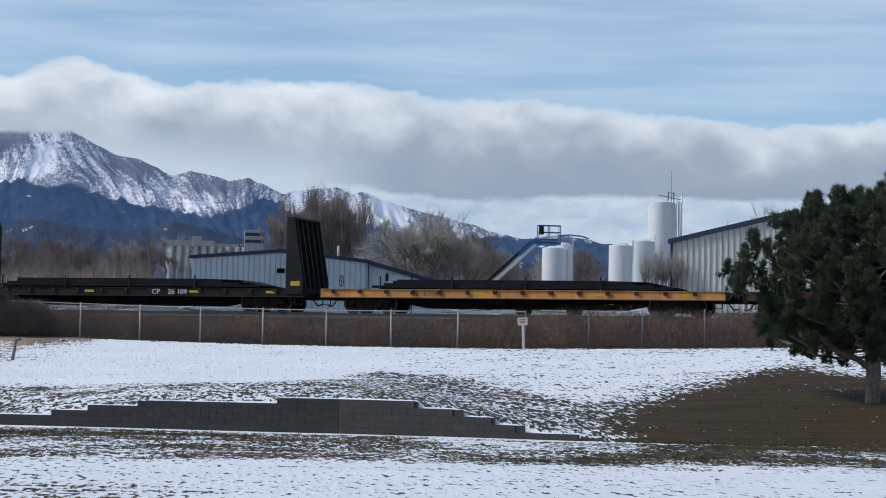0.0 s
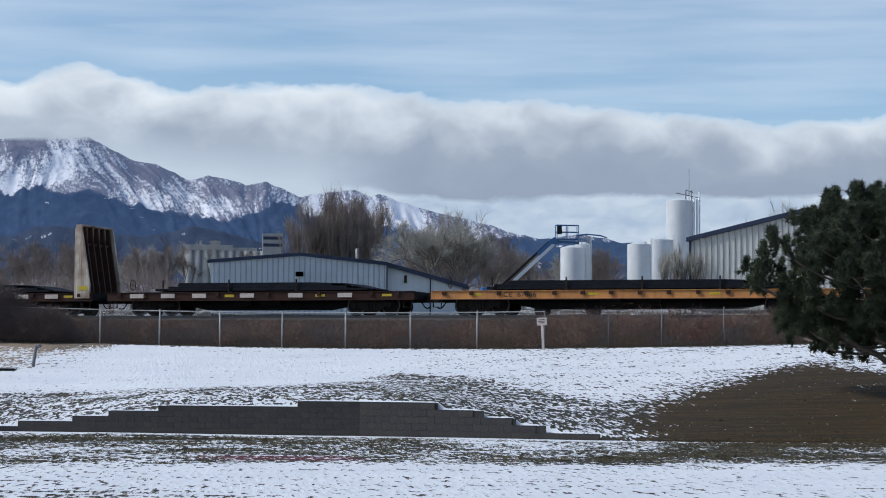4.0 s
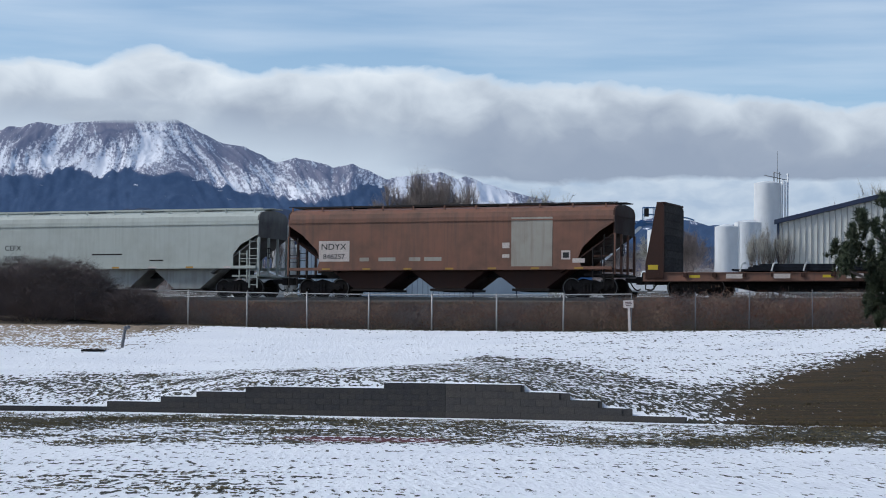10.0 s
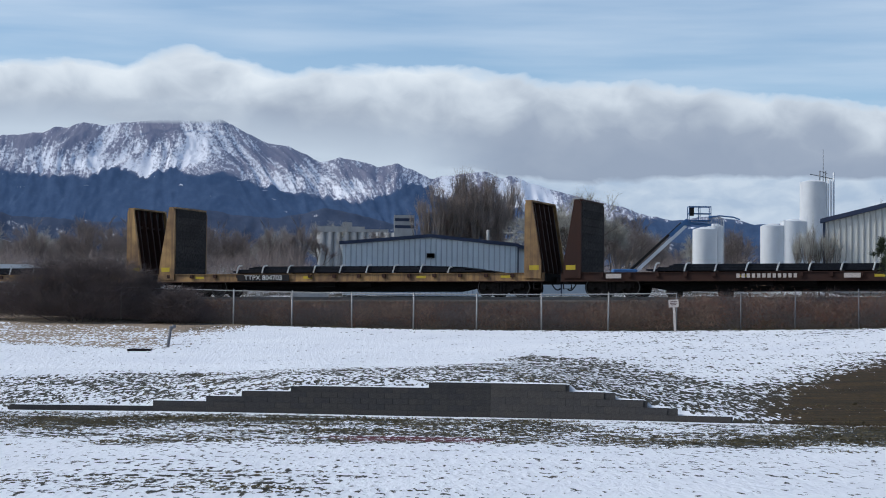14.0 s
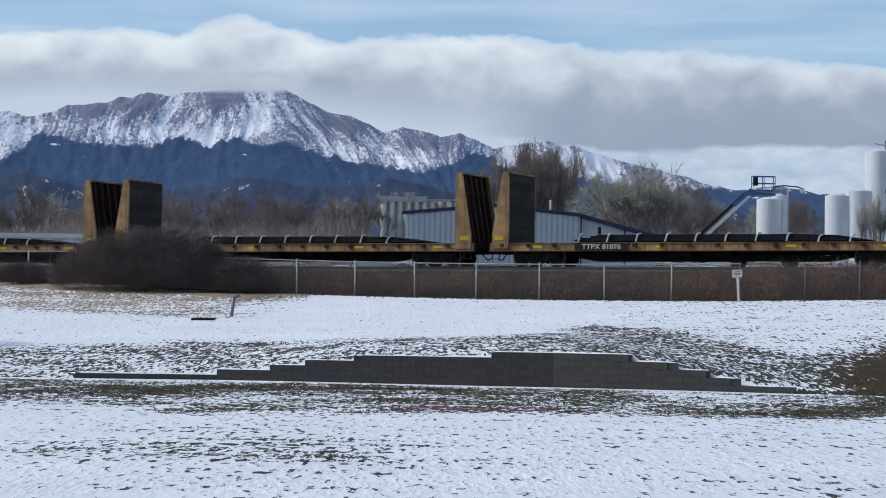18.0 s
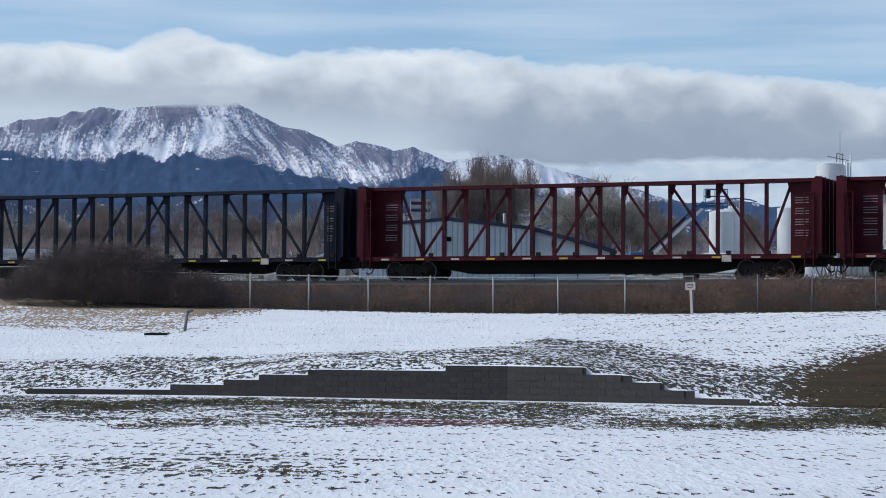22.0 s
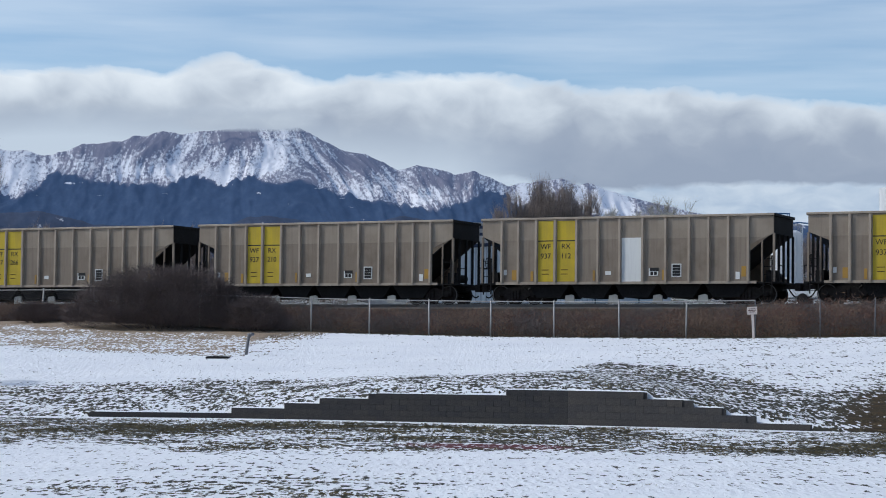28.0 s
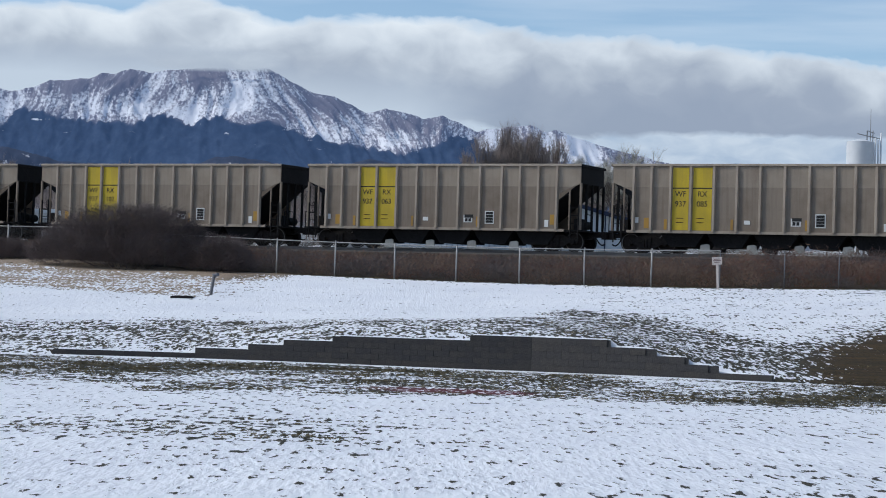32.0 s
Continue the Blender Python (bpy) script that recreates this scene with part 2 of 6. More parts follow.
vary_by_piece(M["block"], (0.78, 0.80, 0.84), (1.0, 0.97, 0.92))
vary_by_piece(M["board"], (0.6, 0.6, 0.6), (1.0, 0.95, 0.9))
for key in ("load", "black", "umber", "board", "steel", "coal_dark", "brush", "brush_tan", "bush", "grass", "red", "blue_black"):
    M[key].node_tree.nodes["Principled BSDF"].inputs["Specular IOR Level"].default_value = 0.12


# ---- building helpers ----
class Geo:
    """Collects simple solids for one mesh."""

    def __init__(self):
        self.v, self.f = [], []

    def add(self, verts, faces):
        k = len(self.v)
        self.v += verts
        self.f += [tuple(k + i for i in face) for face in faces]
        return self

    def box(self, x0, x1, y0, y1, z0, z1):
        return self.add([(x, y, z) for x in (x0, x1) for y in (y0, y1) for z in (z0, z1)],
                        [(0, 1, 3, 2), (4, 6, 7, 5), (0, 4, 5, 1), (2, 3, 7, 6), (0, 2, 6, 4), (1, 5, 7, 3)])

    def prism(self, ring, a, b, axis="y"):
        """A closed outline pushed from a to b. The outline lies in xz for axis y, in yz for x, in xy for z."""
        put = {"y": lambda p, k: (p[0], k, p[1]), "x": lambda p, k: (k, p[0], p[1]), "z": lambda p, k: (p[0], p[1], k)}[axis]
        n = len(ring)
        return self.add([put(p, a) for p in ring] + [put(p, b) for p in ring],
                        [tuple(range(n))[::-1], tuple(range(n, 2 * n))] + [(i, (i + 1) % n, n + (i + 1) % n, n + i) for i in range(n)])

    def tube(self, a, b, ra, rb=None, sides=6, caps=True):
        a, b = Vector(a), Vector(b)
        rb = ra if rb is None else rb
        d = (b - a).normalized()
        u = d.orthogonal().normalized()
        w = d.cross(u)
        ring = [u * math.cos(2 * math.pi * i / sides) + w * math.sin(2 * math.pi * i / sides) for i in range(sides)]
        faces = [(i, (i + 1) % sides, sides + (i + 1) % sides, sides + i) for i in range(sides)]
        if caps:
            faces += [tuple(range(sides))[::-1], tuple(range(sides, 2 * sides))]
        return self.add([tuple(a + r * ra) for r in ring] + [tuple(b + r * rb) for r in ring], faces)

    def pipe(self, points, r, sides=6):
        """A round rod bent along points."""
        k = len(self.v)
        pts = [Vector(p) for p in points]
        for i, p in enumerate(pts):
            d = (pts[min(i + 1, len(pts) - 1)] - pts[max(i - 1, 0)]).normalized()
            u = d.cross(Vector((0.13, 0.99, 0.05))).normalized()
            w = d.cross(u)
            self.v += [tuple(p + (u * math.cos(2 * math.pi * j / sides) + w * math.sin(2 * math.pi * j / sides)) * r) for j in range(sides)]
        n = len(pts)
        self.f += [(k + i * sides + j, k + i * sides + (j + 1) % sides, k + (i + 1) * sides + (j + 1) % sides, k + (i + 1) * sides + j) for i in range(n - 1) for j in range(sides)]
        self.f += [tuple(range(k, k + sides))[::-1], tuple(range(k + (n - 1) * sides, k + n * sides))]
        return self

    def beam(self, a, b, w, h):
        """A straight bar of w (across, level) by h."""
        a, b = Vector(a), Vector(b)
        d = (b - a).normalized()
        side = d.cross(Vector((0, 0, 1)))
        side = Vector((0, 1, 0)) if side.length < 0.05 else side.normalized()
        up = side.cross(d)
        c = [side * (w / 2 * i) + up * (h / 2 * j) for i, j in ((-1, -1), (1, -1), (1, 1), (-1, 1))]
        return self.add([tuple(a + k) for k in c] + [tuple(b + k) for k in c],
                        [(3, 2, 1, 0), (4, 5, 6, 7), (0, 1, 5, 4), (1, 2, 6, 5), (2, 3, 7, 6), (3, 0, 4, 7)])

    def mesh(self, name, material, smooth=False):
        me = bpy.data.meshes.new(name)
        me.from_pydata(self.v, [], self.f)
        me.materials.append(M[material] if isinstance(material, str) else material)
        if smooth:
            me.polygons.foreach_set("use_smooth", [True] * len(me.polygons))
        me.update()
        return me


def part(name, geo, material, parent, label="", smooth=False, at=None):
    """Links a solid, or a mesh that is shared, as one mesh under a thing or a part."""
    ob = new(name, geo.mesh(name, material, smooth) if isinstance(geo, Geo) else geo)
    ob.parent = parent
    if at is not None:
        ob.matrix_basis = at if isinstance(at, Matrix) else Matrix.Translation(at)
    return tagged(ob, label) if label else ob


def bevel(ob, width=0.02, segments=1):
    b = ob.modifiers.new("edge", "BEVEL")
    b.width, b.segments, b.limit_method = width, segments, "ANGLE"
    return ob


def lettering(text, size, material, parent, at, spin=(90, 0, 0), name="lettering", wide=1.0):
    """Built-in letters as thin flat mesh, standing on a side that faces the camera."""
    cu = bpy.data.curves.new("letters", "FONT")
    cu.body, cu.size, cu.extrude, cu.align_x = text, size, 0.004, "CENTER"
    tmp = bpy.data.objects.new("letters", cu)
    scene.collection.objects.link(tmp)
    me = bpy.data.meshes.new_from_object(tmp.evaluated_get(bpy.context.evaluated_depsgraph_get()))
    bpy.data.objects.remove(tmp)
    me.materials.clear()
    me.materials.append(M[material])
    me.transform(Matrix.Diagonal((wide, 1, 1, 1)))
    return part(name, me, material, parent, at=pose(*at, *spin))


def thing(name, at, label, category, group="", kind=""):
    ob = new(name)
    ob.matrix_basis = at
    return tagged(ob, label, category, group, kind)


# ---- the lie of the land ----
TH = radians(25.9)                       # the railway runs away to the left by this angle
ALONG = Vector((math.cos(TH), -math.sin(TH), 0))
AWAY = Vector((math.sin(TH), math.cos(TH), 0))
FENCE_N, TRACK_N, RAIL_Z = 81.0, 93.6, 4.3
WALL_LINE = [(-60, 57.5), (-9.4, 56.0), (-5.6, 55.95), (3.26, 53.9), (8.95, 50.8), (40, 47.0)]
WALL_STEPS = [(-9.4, -5.6, 0.145), (-5.6, -4.12, 0.292), (-4.12, -3.22, 0.439), (-3.22, -1.92, 0.586), (-1.92, 1.68, 0.733), (1.68, 5.2, 0.88),
              (5.2, 6.3, 0.702), (6.3, 7.05, 0.524), (7.05, 7.75, 0.346), (7.75, 8.95, 0.168)]


def ease(a, b, x):
    t = min(1, max(0, (x - a) / (b - a)))
    return t * t * (3 - 2 * t)


def along(line, a):
    for (a0, v0), (a1, v1) in zip(line, line[1:]):
        if a <= a1:
            return v0 + (v1 - v0) * max(0, (a - a0) / (a1 - a0))
    return line[-1][1]


def hump(a, e, a0, e0, wa, we):
    return math.exp(-((a - a0) / wa) ** 2 - ((e - e0) / we) ** 2)


def wall_y(x):
    for (xa, ya), (xb, yb) in zip(WALL_LINE, WALL_LINE[1:]):
        if x <= xb:
            return ya + (yb - ya) * (x - xa) / (xb - xa)
    return WALL_LINE[-1][1]


def wall_top(x):
    for a, b, h in WALL_STEPS:
        if a <= x < b:
            return h
    return 0.0


def fence_foot(s):
    return 2.6 + min(0.6, 0.0009 * (s + 32) ** 2)


def ground_z(x, y):
    n, s = x * AWAY.x + y * AWAY.y, x * ALONG.x + y * ALONG.y
    e = y - wall_y(x)
    if e < 0.085:
        return 0.03 * noise.noise((x * 0.15, y * 0.15, 0))
    zf = fence_foot(s)
    y_fence = (FENCE_N - x * AWAY.x) / AWAY.y
    if n < FENCE_N:
        t = e / max(2.0, y_fence - wall_y(x))
        even = sum(wall_top(x + 0.4 * i) for i in range(-4, 5)) / 9
        base = wall_top(x) + (even - wall_top(x)) * ease(0.15, 1.3, e)
        wave = 0.07 * noise.noise((x * 0.12, y * 0.12, 5)) * ease(0, 0.3, t) * ease(1, 0.8, t)
        return base * (1 - ease(0, 0.6, t)) + zf * t + wave
    bed = 4.02
    if n < 90.5:
        return zf + (bed - zf) * ease(FENCE_N + 1, 90.5, n)
    if n < 98:
        return bed
    return bed + 0.035 * (n - 98) + 0.25 * ease(98, 130, n) * noise.noise((x * 0.02, y * 0.02, 9))


def on_track(s, n=TRACK_N):
    return ALONG * s + AWAY * n


# ---- ground: one sheet from the lawn to the foot of the hills ----
def spread(*pieces):
    out = []
    for a, b, step in pieces:
        k = max(1, round((b - a) / step))
        out += [a + (b - a) * i / k for i in range(k)]
    return out + [pieces[-1][1]]


# how far up the bank the grass shows, and where the leaf litter under the pine begins
GRASS_TOP = [(-14, 66.5), (-6, 68.5), (-1, 64.5), (2.5, 66), (4.6, 70), (5.8, 72.5), (7.5, 70.5), (9, 66.5), (10, 62), (12, 60)]
LITTER = [(46.6, 13.5), (47.6, 12.3), (48.5, 11.3), (51, 10.2), (52.4, 10.2), (57, 11.4), (60, 12.6), (62.5, 14.2), (66.5, 16.3), (71.4, 19.8), (73.5, 23.5)]


def cover(x, y):
    """How much grass shows through the snow, how brown it is, and the red mulch strip."""
    n = x * AWAY.x + y * AWAY.y
    e = y - wall_y(x)
    low = noise.noise((x * 0.22, y * 0.13, 2))
    low2 = noise.noise((x * 0.6, y * 0.4, 7))
    fine = noise.noise((x * 1.7, y * 0.55, 4))
    k, so, straw = 0.030 + 0.055 * low + 0.03 * fine, 0.0, 0.0
    if e < 0.085:
        band = ease(36.0, 39.5, y + 1.5 * low2) * ease(0.5, 2.2, -e)
        k += band * (0.155 + 0.09 * low2 + 0.08 * low + 0.05 * fine)
        k += 0.05 * ease(33, 28, y) * ease(0.0, 0.5, low + 0.3 * low2)
        k -= 0.2 * ease(1.2, 0.3, -e) * ease(9.5, 8.0, abs(x))
    elif n < FENCE_N:
        # speckled bank above the wall, a dense wedge that runs down to its low end, faint arcs beyond it
        up = along(GRASS_TOP, x) - y
        band = ease(-2.2, 2.6, up + 1.8 * low2)
        k = -0.035 + 0.03 * low + band * (0.200 + 0.06 * low2 + 0.04 * fine)
        f = min(1.0, max(0.0, ((x - 5.4) * 4.6 + (y - 71.0) * -18.0) / 345.2))
        off = math.hypot((x - 5.4 - 4.6 * f) * 1.5, (y - 71.0 + 18.0 * f) * 0.6)
        k += 0.062 * ease(2.6, 0.4, off + 0.9 * low2)
        k += 0.05 * ease(4.5, 6.5, x) * ease(58, 55, y) + 0.105 * ease(4.5, 8.0, x) * (0.7 + 0.6 * noise.noise((x * 0.10, y * 0.7, 21)))
        k += 0.085 * ease(-3.4, -0.3, x - along(LITTER, y) + 0.8 * low2)
        k = min(k, 0.182 + 0.05 * fine + 0.05 * noise.noise((x * 0.5, y * 1.6, 33)))
        dry = ease(-5.6, -9.0, x - 0.14 * (n - 69) + 1.6 * low2 + 0.8 * fine) * ease(66.5, 69.0, n)
        k += dry * (0.215 + 0.12 * low2 + 0.06 * fine + 0.24 * ease(75.5, 79.5, n + 2.0 * low2 + 1.2 * fine))
        straw = dry
        k += 0.3 * ease(FENCE_N - 0.9, FENCE_N, n)
        k -= 0.25 * ease(0.5, 0.0, e) * (1 if -9.4 < x < 8.9 else 0)
    else:
        # bare brown ground behind the fence, its dark also standing for the train's shade
        k = 0.62 + 0.1 * low2 if n < 99 else 0.22 + 0.16 * low2 + 0.1 * low
        so = 0.7 if n < 99 else 0.35
    edge = x - along(LITTER, y) + 0.55 * low2 + 0.35 * fine + 1.0 * noise.noise((x * 0.2, y * 1.3, 31))
    inside = ease(-1.0, 1.4, edge) * ease(46.6, 47.8, y + 0.6 * low2) * ease(73.5, 71.5, y + low2) * (1 - ease(21.0, 22.6, x + 0.2 * (y - 62)) * ease(58.0, 61.0, y)) * ease(30, 26, x)
    if n < FENCE_N - 2:
        k += 0.17 * inside + 0.07 * inside * ease(0.5, 1.0, inside) - 0.10 * inside * ease(0.3, 0.7, fine + low2)
        so = max(so, ease(0.05, 0.5, inside))
    k += 0.06 * hump(x, y, -0.2, 25.2, 1.7, 1.5) * (0.6 + low2)
    r = ((x - 1.1) / 1.8) ** 2 + ((y - 40.3) / 1.5) ** 2
    red = ease(1.4, 0.5, r + 0.9 * low2 + 0.7 * fine)
    return k + 0.05 * red, so, red, straw


def build_ground():
    xs = spread((-2600, -600, 250), (-600, -100, 50), (-100, -30, 7), (-30, -10, 0.8), (-10, 10, 0.2), (10, 34, 0.4), (34, 120, 8), (120, 600, 60), (600, 2600, 250))
    near = spread((-160, -40, 12), (-40, -30, 1.0), (-30, -0.03, 0.4))
    rows = [[wall_y(x) + d for x in xs] for d in near] + [[wall_y(x) + 0.08 for x in xs]]
    far = [(FENCE_N + 4) / AWAY.y - max(-150, min(60, x)) * 0.485 for x in xs]
    for t in [0.0] + spread((0.0, 0.12, 0.010), (0.12, 1.0, 0.02))[1:]:
        rows.append([wall_y(x) + 0.10 + t * (f - wall_y(x) - 0.10) for x, f in zip(xs, far)])
    last = rows[-1]
    for d in spread((1, 16, 1.0), (16, 70, 6), (70, 400, 30), (400, 3600, 200)):
        rows.append([y + d for y in last])
    verts, bare, soil, red, straw = [], [], [], [], []
    for j, row in enumerate(rows):
        for x, y in zip(xs, row):
            z = ground_z(x, y)
            verts.append((x, y, z - 0.1 if j == len(near) and wall_top(x) else z))
            k, so, r, st = cover(x, y)
            bare.append(k), soil.append(so), red.append(r), straw.append(st)
    w = len(xs)
    faces = [(j * w + i, j * w + i + 1, (j + 1) * w + i + 1, (j + 1) * w + i) for j in range(len(rows) - 1) for i in range(w - 1)]
    me = bpy.data.meshes.new("ground")
    me.from_pydata(verts, [], faces)
    for name, values in (("bare", bare), ("soil", soil), ("red", red), ("straw", straw)):
        me.attributes.new(name, "FLOAT", "POINT").data.foreach_set("value", values)
    me.polygons.foreach_set("use_smooth", [True] * len(me.polygons))
    me.materials.append(M["ground"])
    return tagged(new("ground", me), "patchy thin snow over mown winter grass", "ground", kind="structure")


build_ground()


# ---- stepped retaining wall of concrete blocks ----
def build_wall():
    wall = thing("retaining_wall", pose(0, 0, 0), "low stepped retaining wall of dark split-face concrete blocks", "wall", kind="structure")
    length = 0.42
    rnd = random.Random(4)
    shapes = {}
    for course in (0.147, 0.178):
        for i in range(4):
            g = Geo()
            a = [rnd.uniform(-0.003, 0.003) for _ in range(8)]
            h, d, c = length / 2 - 0.0015, 0.14, course - 0.003
            g.add([(-h, a[0], 0), (-h, d, 0), (-h, d, c), (-h, 0.002 + a[1], c), (0, -0.006 + a[2], 0), (0, d, 0), (0, d, c), (0, -0.005 + a[3], c), (h, a[4], 0), (h, d, 0), (h, d, c), (h, 0.002 + a[5], c)],
                  [(0, 3, 2, 1), (8, 9, 10, 11), (0, 4, 7, 3), (4, 8, 11, 7), (3, 7, 6, 2), (7, 11, 10, 6), (0, 1, 5, 4), (4, 5, 9, 8), (1, 2, 6, 5), (5, 6, 10, 9)])
            shapes[course, i] = g.mesh("block", "block")
    for seg, ((xa, ya), (xb, yb)) in enumerate(zip(WALL_LINE[1:], WALL_LINE[2:5])):
        run = Vector((xb - xa, yb - ya, 0))
        turn = math.degrees(math.atan2(run.y, run.x))
        course = 0.178 if seg == 2 else 0.147
        for j in range(6):
            k = -0.5 if j % 2 else 0.0
            while k * length < run.length:
                at = min(run.length - length / 2, max(length / 2, (k + 0.5) * length))
                p = Vector((xa, ya, 0)) + run.normalized() * at
                z = 0.88 - course * (j + 1)
                if wall_top(p.x - 0.12) + 0.01 > z + course and wall_top(p.x + 0.12) + 0.01 > z + course and z > -course:
                    part("block", shapes[course, rnd.randrange(4)], None, wall, at=pose(p.x, p.y + rnd.uniform(-0.003, 0.003), z, 0, 0, turn))
                k += 1
    # the lighter base behind the joints
    for (xa, ya), (xb, yb) in zip(WALL_LINE[1:], WALL_LINE[2:5]):
        g = Geo()
        for a, b, h in WALL_STEPS:
            a, b = max(a, xa), min(b, xb)
            if b > a:
                g.prism([(a, wall_y(a) + 0.03), (b, wall_y(b) + 0.03), (b, wall_y(b) + 0.13), (a, wall_y(a) + 0.13)], -0.1, h - 0.012, "z")
        part("core", g, "block", wall)


# ---- chain-link fence ----
def build_fence():
    fence = thing("chain_link_fence", pose(0, 0, 0), "grey chain-link fence with steel posts along snowy ground", "fence")
    turn = -25.9
    stations = [-77.92 + 2.92 * i for i in range(19)] + [-22.70, -20.51, -17.98, -15.5]
    post = Geo().tube((0, 0, -0.2), (0, 0, 1.5), 0.036, sides=8).mesh("post", "galv", True)
    cap = Geo().tube((0, 0, 1.5), (0, 0, 1.56), 0.042, 0.012, sides=8).mesh("cap", "galv", True)
    thin = Geo().tube((0, 0, -0.2), (0, 0, 1.5), 0.026, sides=6).mesh("post", "post", True)
    netting = {}

    def chain_link(length):
        if length not in netting:
            wires = Geo()
            k = 0.0
            while k < length + 1.5:
                for sign in (1, -1):
                    a, b = max(0, k - 1.42), min(length, k)
                    if b - a > 0.03:
                        za, zb = (1.46 - (k - a), 1.46 - (k - b)) if sign > 0 else (0.04 + (k - a), 0.04 + (k - b))
                        wires.beam((a, 0, za), (b, 0, zb), 0.0026, 0.0026)
                k += 0.075
            netting[length] = wires.mesh("chain_link", "wire")
        return netting[length]
    for i, s in enumerate(stations):
        p = on_track(s, FENCE_N)
        z = fence_foot(s)
        ob = part("post", post if s < -26 else thin, None, fence, at=pose(p.x, p.y, z, 0, 0.6 * math.sin(i * 2.3), turn))
        if s < -26:
            part("cap", cap, None, ob)
        if i + 1 < len(stations):
            dz = fence_foot(stations[i + 1]) - z
            gap = round(stations[i + 1] - s, 2)
            tilt = -math.degrees(math.atan2(dz, gap))
            part("chain_link", chain_link(gap), None, fence, at=pose(p.x, p.y, z, 0, tilt, turn))
            g = Geo().tube((0, 0, 1.47), (2.92, 0, 1.47), 0.022, sides=6)
            if s < -28:
                part("top_rail", g, "galv", fence, at=pose(p.x, p.y, z, 0, tilt, turn))
    return fence


def build_small_things():
    p = on_track(-25.08, 79.9)
    sign = thing("warning_sign", pose(p.x, p.y, ground_z(p.x, p.y), 0, -3, -18), "small faded white sign on a wooden stake", "sign")
    part("stake", Geo().box(-0.045, 0.045, -0.045, 0.045, -0.2, 1.2), "sign", sign)
    part("board", Geo().box(-0.2, 0.2, -0.065, -0.049, 0.98, 1.28), "sign", sign)
    for i, (w, z) in enumerate(((0.26, 1.2), (0.3, 1.14), (0.22, 1.08))):
        part("text_bar", Geo().box(-w / 2, w / 2, -0.07, -0.066, z - 0.014, z + 0.014), "maroon", sign)
    x, y = -7.5, 80.2
    pipe = thing("vent_pipe", pose(x, y, ground_z(x, y), 0, 7, 0), "leaning grey steel pipe marker in dry grass", "pipe")
    part("stem", Geo().tube((0, 0, -0.2), (0, 0, 0.72), 0.06, sides=10), "post", pipe, smooth=True)
    part("hood", Geo().tube((0, 0, 0.72), (0.05, 0, 0.80), 0.09, 0.085, sides=10).tube((0.05, 0, 0.8), (0.2, 0, 0.82), 0.085, 0.05, sides=10), "post", pipe, smooth=True)
    x, y = -8.4, 78.6
    drain = thing("drain_cover", pose(x, y, ground_z(x, y) + 0.02), "dark drain cover set in snowy grass", "drain cover")
    part("frame", Geo().box(-0.42, 0.42, -0.42, 0.42, -0.05, 0.03), "steel", drain)
    for i in range(7):
        part("bar", Geo().box(-0.36 + 0.11 * i, -0.30 + 0.11 * i, -0.38, 0.38, 0.03, 0.05), "steel", drain)


# ---- the track ----
def build_track():
    track = thing("railway_track", pose(0, 0, 0), "railway track on a low bed of grey ballast", "railway track", kind="structure")
    a, b = -230, 60
    bed = Geo()
    steps = 60
    ring = [(90.4, 3.95), (91.6, 4.12), (95.6, 4.12), (96.8, 3.95)]
    rows = []
    for i in range(steps + 1):
        s = a + (b - a) * i / steps
        rows += [tuple(on_track(s, n) + Vector((0, 0, z + 0.02 * noise.noise((s, n, 0))))) for n, z in ring]
    bed.add(rows, [(4 * i + j, 4 * i + j + 1, 4 * i + j + 5, 4 * i + j + 4) for i in range(steps) for j in range(3)])
    part("ballast_bed", bed, "ballast", track)
    for off in (-0.7535, 0.7535):
        g = Geo()
        p, q = on_track(a, TRACK_N + off), on_track(b, TRACK_N + off)
        g.beam((p.x, p.y, RAIL_Z - 0.02), (q.x, q.y, RAIL_Z - 0.02), 0.07, 0.04)
        g.beam((p.x, p.y, RAIL_Z - 0.09), (q.x, q.y, RAIL_Z - 0.09), 0.02, 0.1)
        g.beam((p.x, p.y, RAIL_Z - 0.15), (q.x, q.y, RAIL_Z - 0.15), 0.14, 0.02)
        part("rail", g, "tread", track)
    tie = Geo().box(-0.11, 0.11, -1.3, 1.3, -0.26, -0.16).mesh("tie", "wood")
    for i in range(150):
        p = on_track(-78 + 0.52 * i)
        part("tie", tie, None, track, at=pose(p.x, p.y, RAIL_Z, 0, 0, -25.9))


# ---- sheds and yard beyond the track ----
def ribbed(parent, name, outline, y, material, pitch, depth=0.03):
    """A clad gable wall: a slab with its outline in xz and standing ribs cut to the roof line."""
    part(name, Geo().prism(outline, y, y + 0.12), material, parent)
    # rib colour carries the shadow lines of the wall
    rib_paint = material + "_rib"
    lo, hi = min(p[0] for p in outline), max(p[0] for p in outline)
    top = [p for p in outline if p[1] > 0.5]
    top.sort()
    x = lo + pitch / 2
    while x < hi:
        for (xa, za), (xb, zb) in zip(top, top[1:]):
            if xa <= x <= xb and xb > xa:
                z = za + (zb - za) * (x - xa) / (xb - xa)
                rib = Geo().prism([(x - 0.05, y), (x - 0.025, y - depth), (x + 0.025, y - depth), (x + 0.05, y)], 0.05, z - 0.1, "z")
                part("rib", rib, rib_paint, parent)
        x += pitch


